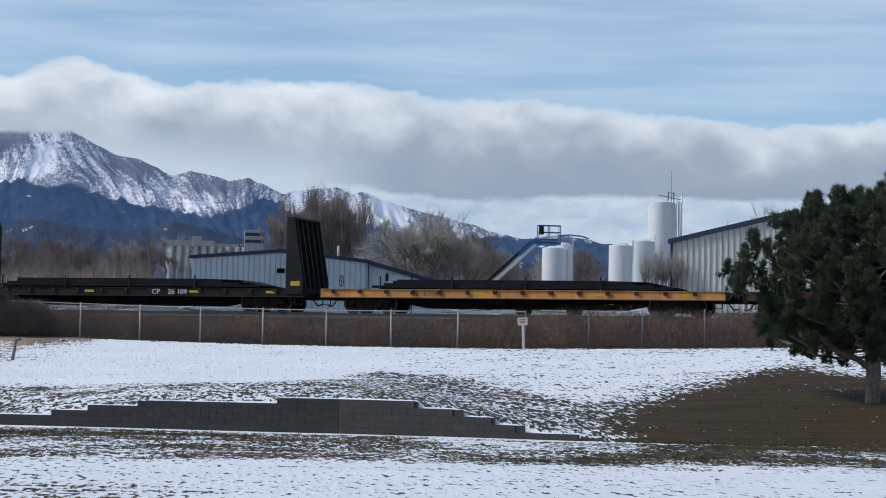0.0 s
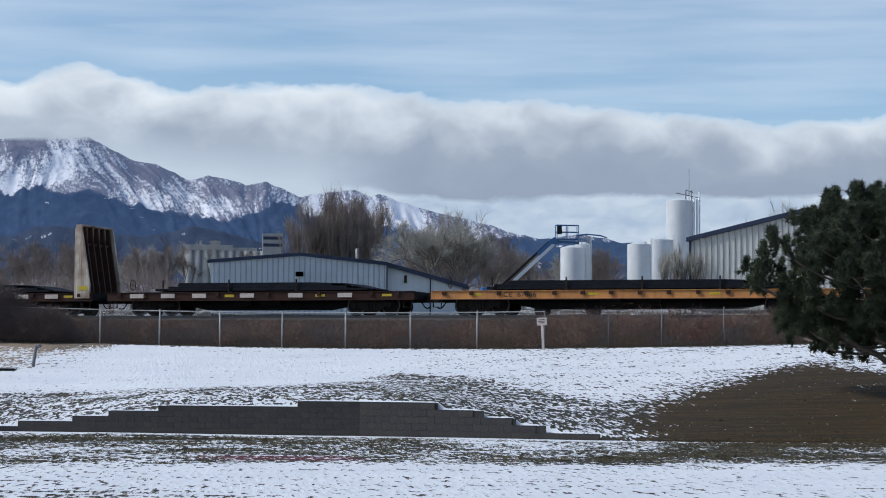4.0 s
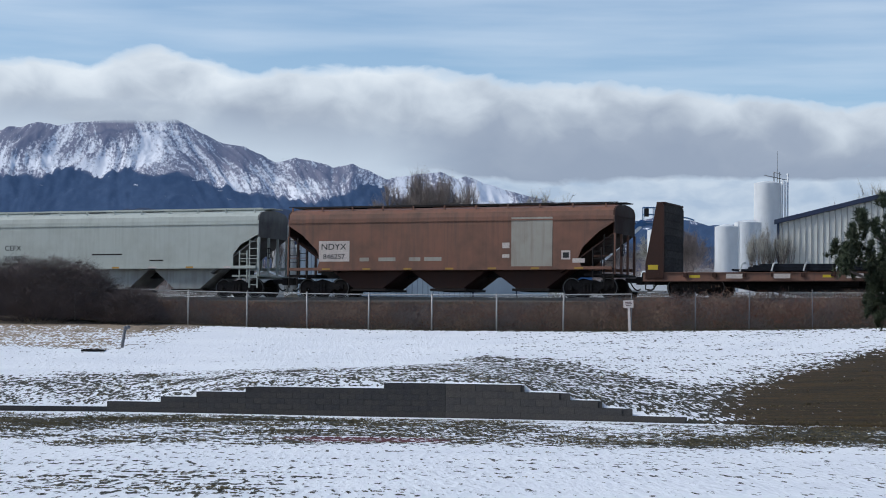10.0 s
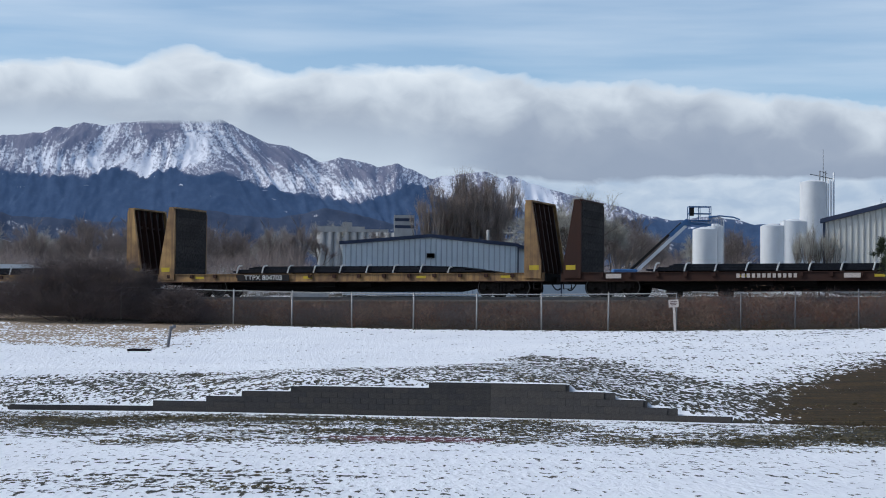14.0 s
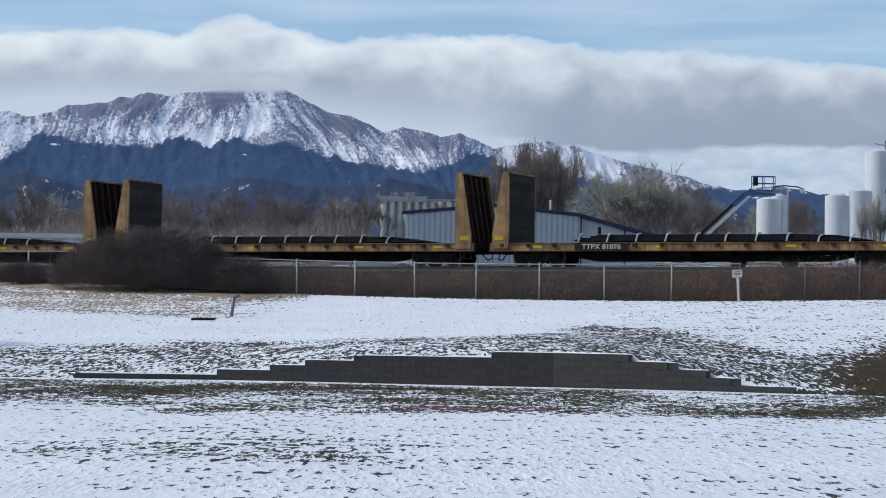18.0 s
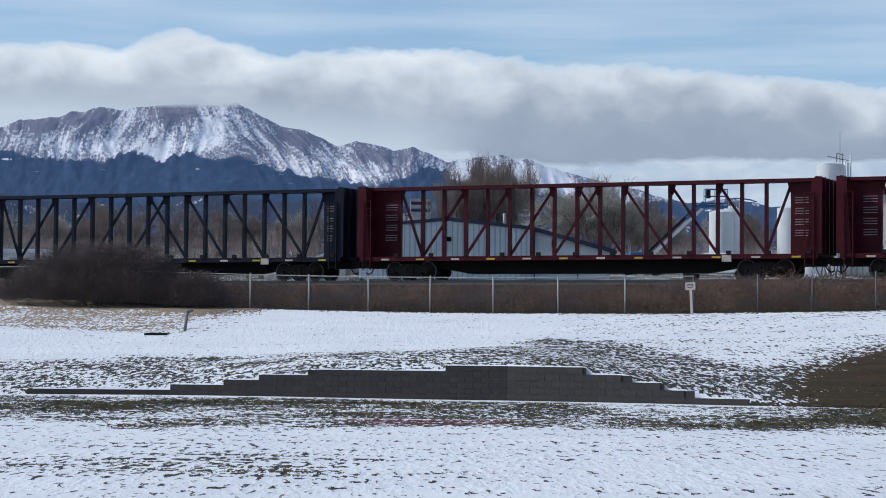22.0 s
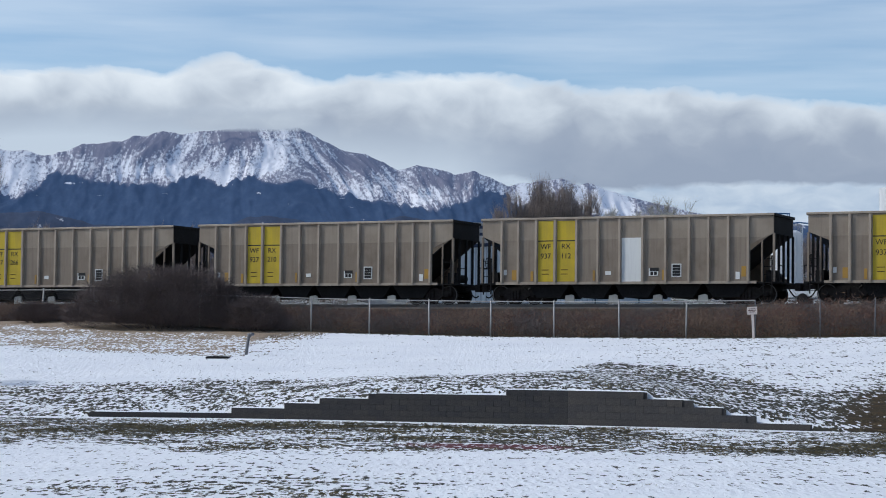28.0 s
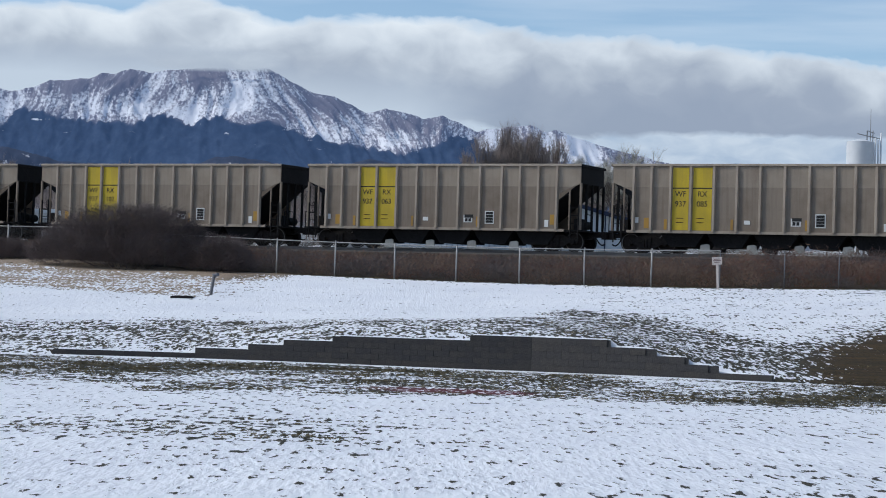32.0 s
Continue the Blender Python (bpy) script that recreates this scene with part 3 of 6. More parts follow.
def build_sheds():
    z = 6.0
    shed = thing("metal_shed", pose(5.1, 165, z), "long blue-grey ribbed metal shed with navy roof trim", "shed")
    ribbed(shed, "gable_wall", [(-6.9, 0), (6.9, 0), (6.9, 4.05), (0, 4.66), (-6.9, 4.05)], 0, "shed", 0.42, 0.07)
    part("side_wall", Geo().box(-6.9, -6.78, 0.12, 30, 0, 4.0), "shed", shed)
    for x0, z0, x1, z1 in ((-7.2, 4.06, 0, 4.72), (0, 4.72, 7.0, 4.06)):
        part("roof_slope", Geo().prism([(x0, z0), (x1, z1), (x1, z1 + 0.12), (x0, z0 + 0.12)], 0.01, 30), "shed", shed)
        part("roof_trim", Geo().prism([(x0, z0 - 0.1), (x1, z1 - 0.1), (x1, z1 + 0.16), (x0, z0 + 0.16)], -0.22, 0.0), "navy", shed)
    lean = part("lean_to_wall", Geo().prism([(6.93, 0), (13.0, 0), (13.0, 2.4), (6.93, 4.05)], 0.5, 0.62), "shed", shed)
    part("lean_to_roof", Geo().prism([(6.93, 4.08), (13.4, 2.36), (13.4, 2.5), (6.93, 4.22)], 0.2, 26), "navy", shed)
    part("lean_to_trim", Geo().prism([(6.9, 3.9), (13.5, 2.12), (13.5, 2.42), (6.9, 4.2)], 0.06, 0.2), "navy", shed)
    part("wall_lamp", bevel(part("lamp_housing", Geo().box(-0.28, 0.28, -0.35, -0.03, 3.0, 3.35), "steel", shed)).data, None, shed, at=(0.05, 0, 0.002))
    part("downpipe", Geo().box(6.9, 7.0, -0.09, -0.02, 0, 3.95), "navy", shed)
    part("flue", Geo().tube((4.9, 6, 4.2), (4.9, 6, 5.6), 0.12, sides=10), "galv", shed, smooth=True)
    part("wall_light", Geo().box(8.35, 8.57, 0.36, 0.5, 2.6, 3.2), "steel", shed)
    part("downpipe", Geo().box(10.4, 10.5, 0.42, 0.5, 0, 3.1), "navy", shed)

    z = 6.2
    barn = thing("metal_building", pose(40.9, 146, z, 0, 0, -25.9), "oatmeal ribbed metal building with a navy roof edge", "building")
    ribbed(barn, "gable_wall", [(-8.6, 0), (8.6, 0), (8.6, 5.15), (0, 7.1), (-8.6, 5.15)], 0, "bldg", 0.43, 0.08)
    part("side_wall", Geo().box(-8.6, -8.48, 0.12, 34, 0, 5.1), "bldg", barn)
    for x0, z0, x1, z1 in ((-8.9, 5.12, 0, 7.16), (0, 7.16, 8.9, 5.12)):
        part("roof_slope", Geo().prism([(x0, z0), (x1, z1), (x1, z1 + 0.12), (x0, z0 + 0.12)], 0.01, 34), "navy", barn)
        part("roof_trim", Geo().prism([(x0, z0 - 0.12), (x1, z1 - 0.12), (x1, z1 + 0.2), (x0, z0 + 0.2)], -0.3, 0.0), "navy", barn)
    part("corner_trim", Geo().box(-8.75, -8.58, -0.08, 0.0, 0, 5.1), "navy", barn)


def tank(at, r, h, label, rail=True):
    ob = thing("storage_tank", pose(*at), label, "tank", "white tanks in the yard")
    part("shell", Geo().tube((0, 0, 0), (0, 0, h), r, sides=36, caps=False), "tank", ob, smooth=True)
    part("roof", Geo().tube((0, 0, h), (0, 0, h + 0.28), r, r * 0.35, sides=36), "tank", ob)
    for i in range(1, int(h / 1.6) + 1):
        part("hoop", Geo().tube((0, 0, i * h / (int(h / 1.6) + 1) - 0.03), (0, 0, i * h / (int(h / 1.6) + 1) + 0.03), r + 0.02, sides=36), "tank", ob)
    lad = part("ladder", Geo().beam((r + 0.1, -0.25, 0), (r + 0.1, -0.25, h + 0.7), 0.06, 0.06).beam((r + 0.1, 0.25, 0), (r + 0.1, 0.25, h + 0.7), 0.06, 0.06), "tank", ob)
    if rail:
        ring = part("railing", Geo().pipe([(r * 0.93 * math.cos(math.pi * i / 10), r * 0.93 * math.sin(math.pi * i / 10), h + 0.9) for i in range(21)], 0.028, 5), "galv", ob)
        for i in range(10):
            a = 2 * math.pi * i / 10
            p = (r * 0.93 * math.cos(a), r * 0.93 * math.sin(a))
            part("rail_post", Geo().beam((*p, h), (*p, h + 0.9), 0.05, 0.05), "galv", ring)
    return ob


def build_yard():
    tank((37.5, 230, 8.3), 1.35, 7.1, "white steel tank with a caged ladder in the yard", False)
    t = tank((38.9, 231.5, 8.3), 0.85, 7.6, "slim white tank with a small roof rail", True)
    tank((45.0, 230, 8.3), 1.3, 7.6, "white steel tank beside a taller one", False)
    tank((48.6, 236, 8.5), 1.5, 8.3, "white steel tank with a flat roof", False)
    tower = tank((53.9, 250, 9.0), 1.62, 13.5, "tall white silo with pipes and an aerial", False)
    for x, top in ((1.78, 14.0), (2.12, 13.8), (2.42, 14.7)):
        part("riser_pipe", Geo().tube((x, -0.3, 0), (x, -0.3, top), 0.11, sides=8), "tank", tower, smooth=True)
    part("aerial", Geo().tube((1.2, 0, 13.5), (1.2, 0, 17.5), 0.05, 0.025, sides=6), "galv", tower)
    part("head_frame", Geo().beam((-0.4, 0, 14.5), (2.4, 0, 13.95), 0.10, 0.10).beam((0.8, 0, 13.5), (0.8, 0, 14.9), 0.12, 0.12).beam((1.5, 0, 13.5), (1.5, 0, 14.9), 0.10, 0.10).beam((0.8, 0, 14.9), (1.7, 0, 14.6), 0.08, 0.08), "galv", tower)
    # boom lift
    lift = thing("boom_lift", pose(22.6, 180, 6.9), "blue boom lift with its arm raised and a caged basket", "boom lift")
    part("chassis", Geo().box(-1.6, 1.6, -1.1, 1.1, 0.35, 0.95), "lift", lift)
    turret = bevel(part("turret", Geo().box(-1.3, 0.8, -0.9, 0.9, 0.97, 2.0), "lift", lift), 0.08)
    wheel = Geo().tube((0, -0.16, 0), (0, 0.16, 0), 0.45, sides=16).mesh("wheel", "steel")
    for x in (-1.2, 1.2):
        for y in (-1.15, 1.15):
            part("wheel", wheel, None, lift, at=(x, y, 0.45))
    part("main_boom", Geo().beam((0.7, 0, 1.75), (5.1, 0, 5.85), 0.28, 0.28), "tank", lift)
    part("inner_boom", Geo().beam((0.2, 0, 1.85), (4.7, 0, 6.05), 0.22, 0.22), "steel", lift)
    part("upper_boom", Geo().beam((3.7, -0.02, 4.95), (5.2, -0.02, 6.35), 0.32, 0.32), "lift", lift)
    part("knuckle", Geo().box(4.75, 5.5, -0.25, 0.25, 5.85, 6.25), "lift", lift)
    part("jib", Geo().beam((5.0, 0, 6.1), (7.3, 0, 5.95), 0.22, 0.2), "lift", lift)
    basket = part("basket", Geo().box(5.3, 7.2, -0.45, 0.45, 6.25, 6.33), "lift", lift)
    for x in (5.3, 6.25, 7.2):
        for y in (-0.45, 0.45):
            part("basket_post", Geo().beam((x, y, 6.3), (x, y, 7.5), 0.06, 0.06), "lift", basket)
    for zz in (6.9, 7.5):
        for y in (-0.45, 0.45):
            part("basket_rail", Geo().beam((5.3, y, zz), (7.2, y, zz), 0.06, 0.06), "lift", basket)
        for x in (5.3, 7.2):
            part("basket_rail", Geo().beam((x, -0.45, zz), (x, 0.45, zz), 0.06, 0.06), "lift", basket)
    part("hose_arm", Geo().pipe([(7.1, 0, 6.6), (8.0, 0, 6.75), (9.2, 0, 6.65), (9.8, 0, 6.45)], 0.06, 6), "lift", lift)
    part("control_box", Geo().box(5.38, 5.72, -0.5, -0.1, 6.7, 7.4), "steel", lift)
    # grain silos far behind the shed
    bins = thing("grain_elevator", pose(-6.4, 300, 9.5), "row of pale concrete grain silos with a headhouse", "grain elevator")
    shell = Geo().tube((0, 0, 0), (0, 0, 9.0), 0.62, sides=16).mesh("silo", "silo", True)
    for i in range(11):
        part("silo", shell, None, bins, at=(i * 1.16, 0, 0))
    part("gallery", Geo().box(-0.6, 6.2, -0.6, 0.6, 9.0, 9.8).box(3.0, 4.4, -0.5, 0.5, 9.8, 10.4).box(6.2, 9.6, -0.5, 0.5, 9.0, 9.45), "silo", bins)
    head = part("headhouse", Geo().box(10.4, 13.3, -1.4, 1.4, 0, 11.5), "silo", bins)
    for zz in (9.6, 10.6):
        part("louvre", Geo().box(10.5, 13.2, -1.45, -1.4, zz, zz + 0.45), "navy", head)
    # low things beside and behind the shed
    hut = thing("small_shed", pose(-4.4, 166, 5.8), "small low shed with a snow-covered roof", "shed")
    part("wall", Geo().prism([(-1.5, 0), (1.5, 0), (1.5, 1.5), (0, 2.1), (-1.5, 1.5)], 0, 4), "silo", hut)
    part("roof", Geo().prism([(-1.8, 1.42), (0, 2.12), (1.8, 1.42), (1.8, 1.55), (0, 2.27), (-1.8, 1.55)], -0.2, 4.2), "tank", hut)
    low = thing("low_warehouse", pose(-40, 192, 6.6), "long low white warehouse with a snowy roof", "warehouse")
    part("wall", Geo().box(-9, 9, 0, 10, 0, 2.1), "tank", low)
    part("roof", Geo().box(-9.3, 9.3, -0.3, 10.3, 2.1, 2.5), "tank", low)
    for k in range(5):
        part("door", Geo().box(-8 + 3.5 * k, -6.2 + 3.5 * k, -0.06, 0.0, 0, 1.7), "silo", low)
    truck_at = ground_z(21.6, 134)
    pickup = thing("parked_pickup", pose(21.6, 134, truck_at, 0, 0, -20), "white pickup truck parked beyond the railway", "pickup truck")
    bevel(part("body", Geo().prism([(-2.6, 0.45), (2.6, 0.45), (2.65, 0.95), (1.3, 1.08), (-2.6, 1.1)], -0.9, 0.9), "tank", pickup), 0.06)
    bevel(part("cab", Geo().prism([(-0.9, 1.1), (1.25, 1.08), (0.7, 1.75), (-0.75, 1.78)], -0.82, 0.82), "tank", pickup), 0.06)
    part("window", Geo().prism([(-0.7, 1.15), (0.95, 1.13), (0.6, 1.66), (-0.62, 1.68)], -0.835, -0.825), "steel", pickup)
    tyre = Geo().tube((0, -0.12, 0), (0, 0.12, 0), 0.37, sides=18).mesh("wheel", "steel")
    for xx in (-1.7, 1.65):
        for yy in (-0.82, 0.82):
            part("wheel", tyre, None, pickup, at=(xx, yy, 0.37))
    # small far houses and sheds between the trunks
    rnd = random.Random(8)
    for i in range(16):
        x = rnd.uniform(-70, 75)
        y = rnd.uniform(330, 420)
        house = thing("far_house", pose(x, y, ground_z(x, y), 0, 0, rnd.uniform(-25, 25)), "small pale house far off between bare trees", "house", "far houses")
        w, h = rnd.uniform(3, 6), rnd.uniform(2.4, 3.4)
        part("wall", Geo().prism([(-w, 0), (w, 0), (w, h), (0, h + 1.4), (-w, h)], 0, 8), rnd.choice(["tank", "bldg", "shed"]), house)
        part("roof", Geo().prism([(-w - 0.3, h - 0.05), (0, h + 1.45), (w + 0.3, h - 0.05), (w + 0.3, h + 0.15), (0, h + 1.65), (-w - 0.3, h + 0.15)], -0.2, 8.2), "tank", house)
        for k in (-0.5, 0.3):
            part("window", Geo().box(w * k, w * k + 1.1, -0.03, 0.0, 1.0, 2.0), "steel", house)


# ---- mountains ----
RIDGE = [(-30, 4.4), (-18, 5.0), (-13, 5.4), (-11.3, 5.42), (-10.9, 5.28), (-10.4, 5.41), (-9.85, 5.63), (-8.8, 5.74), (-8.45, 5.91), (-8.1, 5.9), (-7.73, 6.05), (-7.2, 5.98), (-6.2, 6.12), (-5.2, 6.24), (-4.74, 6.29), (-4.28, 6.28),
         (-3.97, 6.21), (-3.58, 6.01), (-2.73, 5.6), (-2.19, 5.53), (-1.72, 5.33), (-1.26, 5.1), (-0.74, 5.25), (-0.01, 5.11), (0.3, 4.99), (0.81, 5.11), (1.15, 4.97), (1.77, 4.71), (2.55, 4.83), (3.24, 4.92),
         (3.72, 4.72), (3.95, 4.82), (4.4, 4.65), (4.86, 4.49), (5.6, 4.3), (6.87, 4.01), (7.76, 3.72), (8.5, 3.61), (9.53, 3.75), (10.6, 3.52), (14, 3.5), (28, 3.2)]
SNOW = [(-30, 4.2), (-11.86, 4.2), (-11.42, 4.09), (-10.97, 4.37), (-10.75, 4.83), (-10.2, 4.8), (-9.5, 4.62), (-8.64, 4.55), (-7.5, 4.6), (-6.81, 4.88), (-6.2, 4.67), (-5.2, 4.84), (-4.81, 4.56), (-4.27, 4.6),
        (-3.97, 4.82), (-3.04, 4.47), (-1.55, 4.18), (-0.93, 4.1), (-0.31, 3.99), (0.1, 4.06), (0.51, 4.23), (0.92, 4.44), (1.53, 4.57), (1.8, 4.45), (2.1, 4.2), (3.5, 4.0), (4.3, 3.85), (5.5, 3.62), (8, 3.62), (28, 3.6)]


def mountain_material():
    m, nt, b = nodes_of("mountain_side")

    def attr(name):
        n = nt.nodes.new("ShaderNodeAttribute")
        n.attribute_name = name
        return n

    def grain(vector, scale, detail, rough):
        n = nt.nodes.new("ShaderNodeTexNoise")
        n.inputs["Scale"].default_value, n.inputs["Detail"].default_value, n.inputs["Roughness"].default_value = scale, detail, rough
        nt.links.new(vector, n.inputs["Vector"])
        return n.outputs["Fac"]

    def add(a, k, c):
        n = nt.nodes.new("ShaderNodeMath")
        n.operation = "MULTIPLY_ADD"
        nt.links.new(a, n.inputs[0])
        n.inputs[1].default_value = k
        nt.links.new(c, n.inputs[2])
        return n.outputs[0]
    # chutes run down the slopes; speckle is wind-packed snow between stones
    runs = grain(attr("chute").outputs["Vector"], 1.0, 5.0, 0.62)
    crag = grain(attr("chute").outputs["Vector"], 0.36, 4.0, 0.55)
    speckle = grain(attr("place").outputs["Vector"], 13.0, 6.0, 0.74)
    stand = grain(attr("place").outputs["Vector"], 3.2, 6.0, 0.62)
    total = add(runs, 0.85, add(crag, 0.35, add(speckle, 1.25, attr("snow").outputs["Fac"])))
    mask = ramp(nt, total, (0.490, 0.0), (0.525, 0.40), (0.580, 0.90))
    half = nt.nodes.new("ShaderNodeMath")
    half.operation = "MULTIPLY"
    nt.links.new(total, half.inputs[0])
    half.inputs[1].default_value = 0.40
    nt.links.new(half.outputs[0], mask.node.inputs["Fac"])
    # the blue of distant haze is painted into the forest tones
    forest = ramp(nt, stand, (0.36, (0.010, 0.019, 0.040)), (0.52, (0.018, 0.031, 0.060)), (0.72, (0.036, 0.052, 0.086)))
    rock = ramp(nt, crag, (0.34, (0.125, 0.115, 0.14)), (0.66, (0.27, 0.235, 0.245)))
    rock = mix(nt, ramp(nt, speckle, (0.4, 0.0), (0.65, 0.6)), rock, (0.15, 0.13, 0.155))
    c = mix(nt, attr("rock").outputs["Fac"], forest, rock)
    c = mix(nt, mask, c, (0.87, 0.85, 0.845))
    nt.links.new(c, b.inputs["Base Color"])
    b.inputs["Roughness"].default_value = 0.95
    b.inputs["Specular IOR Level"].default_value = 0.1
    # haze of twenty kilometres, put in as a faint blue glow
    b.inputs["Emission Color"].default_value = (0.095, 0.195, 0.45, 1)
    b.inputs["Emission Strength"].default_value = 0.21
    return m


def land_sheet(name, label, cols, rows, point, back, material):
    """A sheet of slopes in rows from its foot to its crest; behind the crest the ground falls away."""
    verts, snow, rocky, chutes, places = [], [], [], [], []
    for j in range(rows + 1):
        for a in cols:
            e, r, sn, ro, ch = point(a, j / rows)
            verts.append((r * math.sin(radians(a)), r * math.cos(radians(a)), 1.7 + r * math.tan(radians(e))))
            snow.append(sn), rocky.append(ro)
            chutes += ch
            places += [a, e, 0.0]
    for a in cols:
        verts.append((back[0] * math.sin(radians(a)), back[0] * math.cos(radians(a)), back[1]))
        snow.append(-0.5), rocky.append(0)
        chutes += [0.0, 0.0, 0.0]
        places += [a, 0.0, 0.0]
    w = len(cols)
    me = bpy.data.meshes.new(name)
    me.from_pydata(verts, [], [(j * w + i, j * w + i + 1, (j + 1) * w + i + 1, (j + 1) * w + i) for j in range(rows + 1) for i in range(w - 1)])
    for key, values in (("snow", snow), ("rock", rocky)):
        me.attributes.new(key, "FLOAT", "POINT").data.foreach_set("value", values)
    for key, values in (("chute", chutes), ("place", places)):
        me.attributes.new(key, "FLOAT_VECTOR", "POINT").data.foreach_set("vector", values)
    me.polygons.foreach_set("use_smooth", [True] * len(me.polygons))
    me.materials.append(material)
    tagged(new(name, me), label, "mountains" if "mountain" in name else "hills", kind="structure")


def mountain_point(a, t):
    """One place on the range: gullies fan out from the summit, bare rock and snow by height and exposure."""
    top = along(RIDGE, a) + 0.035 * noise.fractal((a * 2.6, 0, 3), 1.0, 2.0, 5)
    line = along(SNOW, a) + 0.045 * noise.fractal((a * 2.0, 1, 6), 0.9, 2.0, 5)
    r = 2500 + 1700 * t
    warp = 0.35 * noise.noise((a * 0.8, t * 3.0, 11))
    fan = 3.6 * ease(-5.2, -3.4, a) * ease(1.2, -0.6, a) + 1.2 * ease(2.6, 3.6, a) - 1.4 * ease(-5.4, -7.5, a) * ease(-11.5, -9.5, a) - 2.2 * ease(-10.9, -11.3, a)
    lean = a - fan * (1 - t) + warp
    spur = 1 - abs(noise.noise((lean * 0.75, t * 1.5, 1)))
    spur2 = 1 - abs(noise.noise((lean * 2.1 + 4, t * 4.0, 6)))
    fine = noise.fractal((lean * 4.0, t * 10.0, 8), 0.8, 2.1, 6)
    env = math.sin(math.pi * t ** 1.1) ** 0.7 if 0 < t < 1 else 0.0
    e0 = 1.5 + (top - 1.5) * t ** 0.9
    high0 = e0 - line
    calm = 0.45 + 0.55 * ease(-0.4, 0.3, high0)
    e = e0 + env * calm * (0.62 * (spur - 0.75) + 0.36 * (spur2 - 0.7) + 0.15 * fine)
    e = min(e, top - 0.3 * (1 - t)) if t < 1 else top
    high = e - line - 0.16 * (spur2 - 0.7) - 0.13 * fine
    s = 0.055 + 0.30 * (0.72 - spur2) + 0.22 * (0.78 - spur)
    s += 0.20 * hump(a, e, -5.3, 5.15, 1.1, 0.38) + 0.16 * hump(a, e, -4.6, 5.6, 0.7, 0.35) + 0.18 * hump(a, e, -7.6, 4.95, 2.2, 0.24) + 0.22 * hump(a, e, -11.6, 4.7, 0.7, 0.45)
    s += 0.15 * hump(a, e, -1.6, 4.6, 1.6, 0.35) + 0.2 * hump(a, e, -0.6, 4.3, 0.5, 0.22) + 0.36 * hump(a, e, 4.5, 4.3, 0.55, 0.5) + 0.22 * hump(a, e, 3.6, 4.4, 0.4, 0.5)
    s -= 0.20 * hump(a, e, -7.9, 5.75, 0.8, 0.22) + 0.18 * hump(a, e, -5.7, 5.9, 0.5, 0.22) + 0.22 * hump(a, e, -2.3, 5.3, 0.75, 0.16) + 0.16 * hump(a, e, -9.3, 5.5, 0.6, 0.2) + 0.2 * hump(a, e, -0.2, 4.8, 0.8, 0.14) + 0.25 * hump(a, e, 4.05, 4.5, 0.13, 0.3)
    if high < 0.0:
        # clearings in the uppermost forest
        glade = noise.noise((a * 1.5 - e, e * 6.0, 14)) + 0.5 * noise.noise((a * 4 - 2 * e, e * 13, 15))
        s = (-0.02 if glade > 0.52 and high > -0.55 else -0.75 + 0.45 * ease(-0.14, 0.0, high)) + 0.2 * ease(0.5, 0.8, glade)
    return e, r, s, ease(-0.05, 0.10, high), [lean * 10.0, t * 9.0, 0.0]


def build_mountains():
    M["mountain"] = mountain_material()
    # nearer hills get a weaker haze glow
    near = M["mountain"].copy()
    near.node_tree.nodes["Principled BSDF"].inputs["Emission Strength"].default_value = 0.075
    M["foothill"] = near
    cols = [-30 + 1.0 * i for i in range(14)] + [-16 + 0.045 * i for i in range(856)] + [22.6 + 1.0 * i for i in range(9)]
    land_sheet("mountain_range", "snow-streaked rocky mountain range above dark forest blued by haze", cols, 130, mountain_point, (4500, 100), M["mountain"])


HILLS = [(-30, 3.3), (-16, 3.5), (-11.6, 3.75), (-11.0, 3.81), (-10.1, 3.63), (-9.59, 3.49), (-8.57, 3.46), (-7.04, 3.36), (-5.85, 3.54), (-5.3, 3.79), (-4.5, 3.78), (-3.5, 3.62), (-2.45, 3.56), (-1.74, 3.7), (-1.1, 3.87), (-0.35, 3.72), (0.32, 3.56),
         (0.75, 3.44), (2, 3.2), (3, 3.0), (5, 2.95), (7, 3.05), (9, 3.0), (12, 2.9), (16, 3.1), (30, 3.0)]


def foothill_point(a, t):
    top = along(HILLS, a) + 0.04 * noise.fractal((a * 2.6, 1, 5), 1.0, 2.0, 5)
    bumps = noise.fractal((a * 1.2, t * 3.0, 4), 0.9, 2.0, 6)
    e = 1.4 + (top - 1.4) * t ** 0.8 + 0.25 * math.sin(math.pi * t) * bumps
    e = min(e, top) if t < 1 else top
    glade = noise.noise((a * 1.5, t * 5, 2)) + 0.6 * noise.noise((a * 4.0, t * 12, 3))
    return e, 1700 + 500 * t, -0.34 + 0.36 * ease(0.15, 0.75, glade), 0.10, [a * 8.0, t * 16.0, 3.0]


def build_foothills():
    cols = [-30 + 1.0 * i for i in range(14)] + [-16 + 0.08 * i for i in range(480)] + [22.4 + 1.0 * i for i in range(8)]
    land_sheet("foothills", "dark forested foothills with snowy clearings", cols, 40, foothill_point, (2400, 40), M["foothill"])


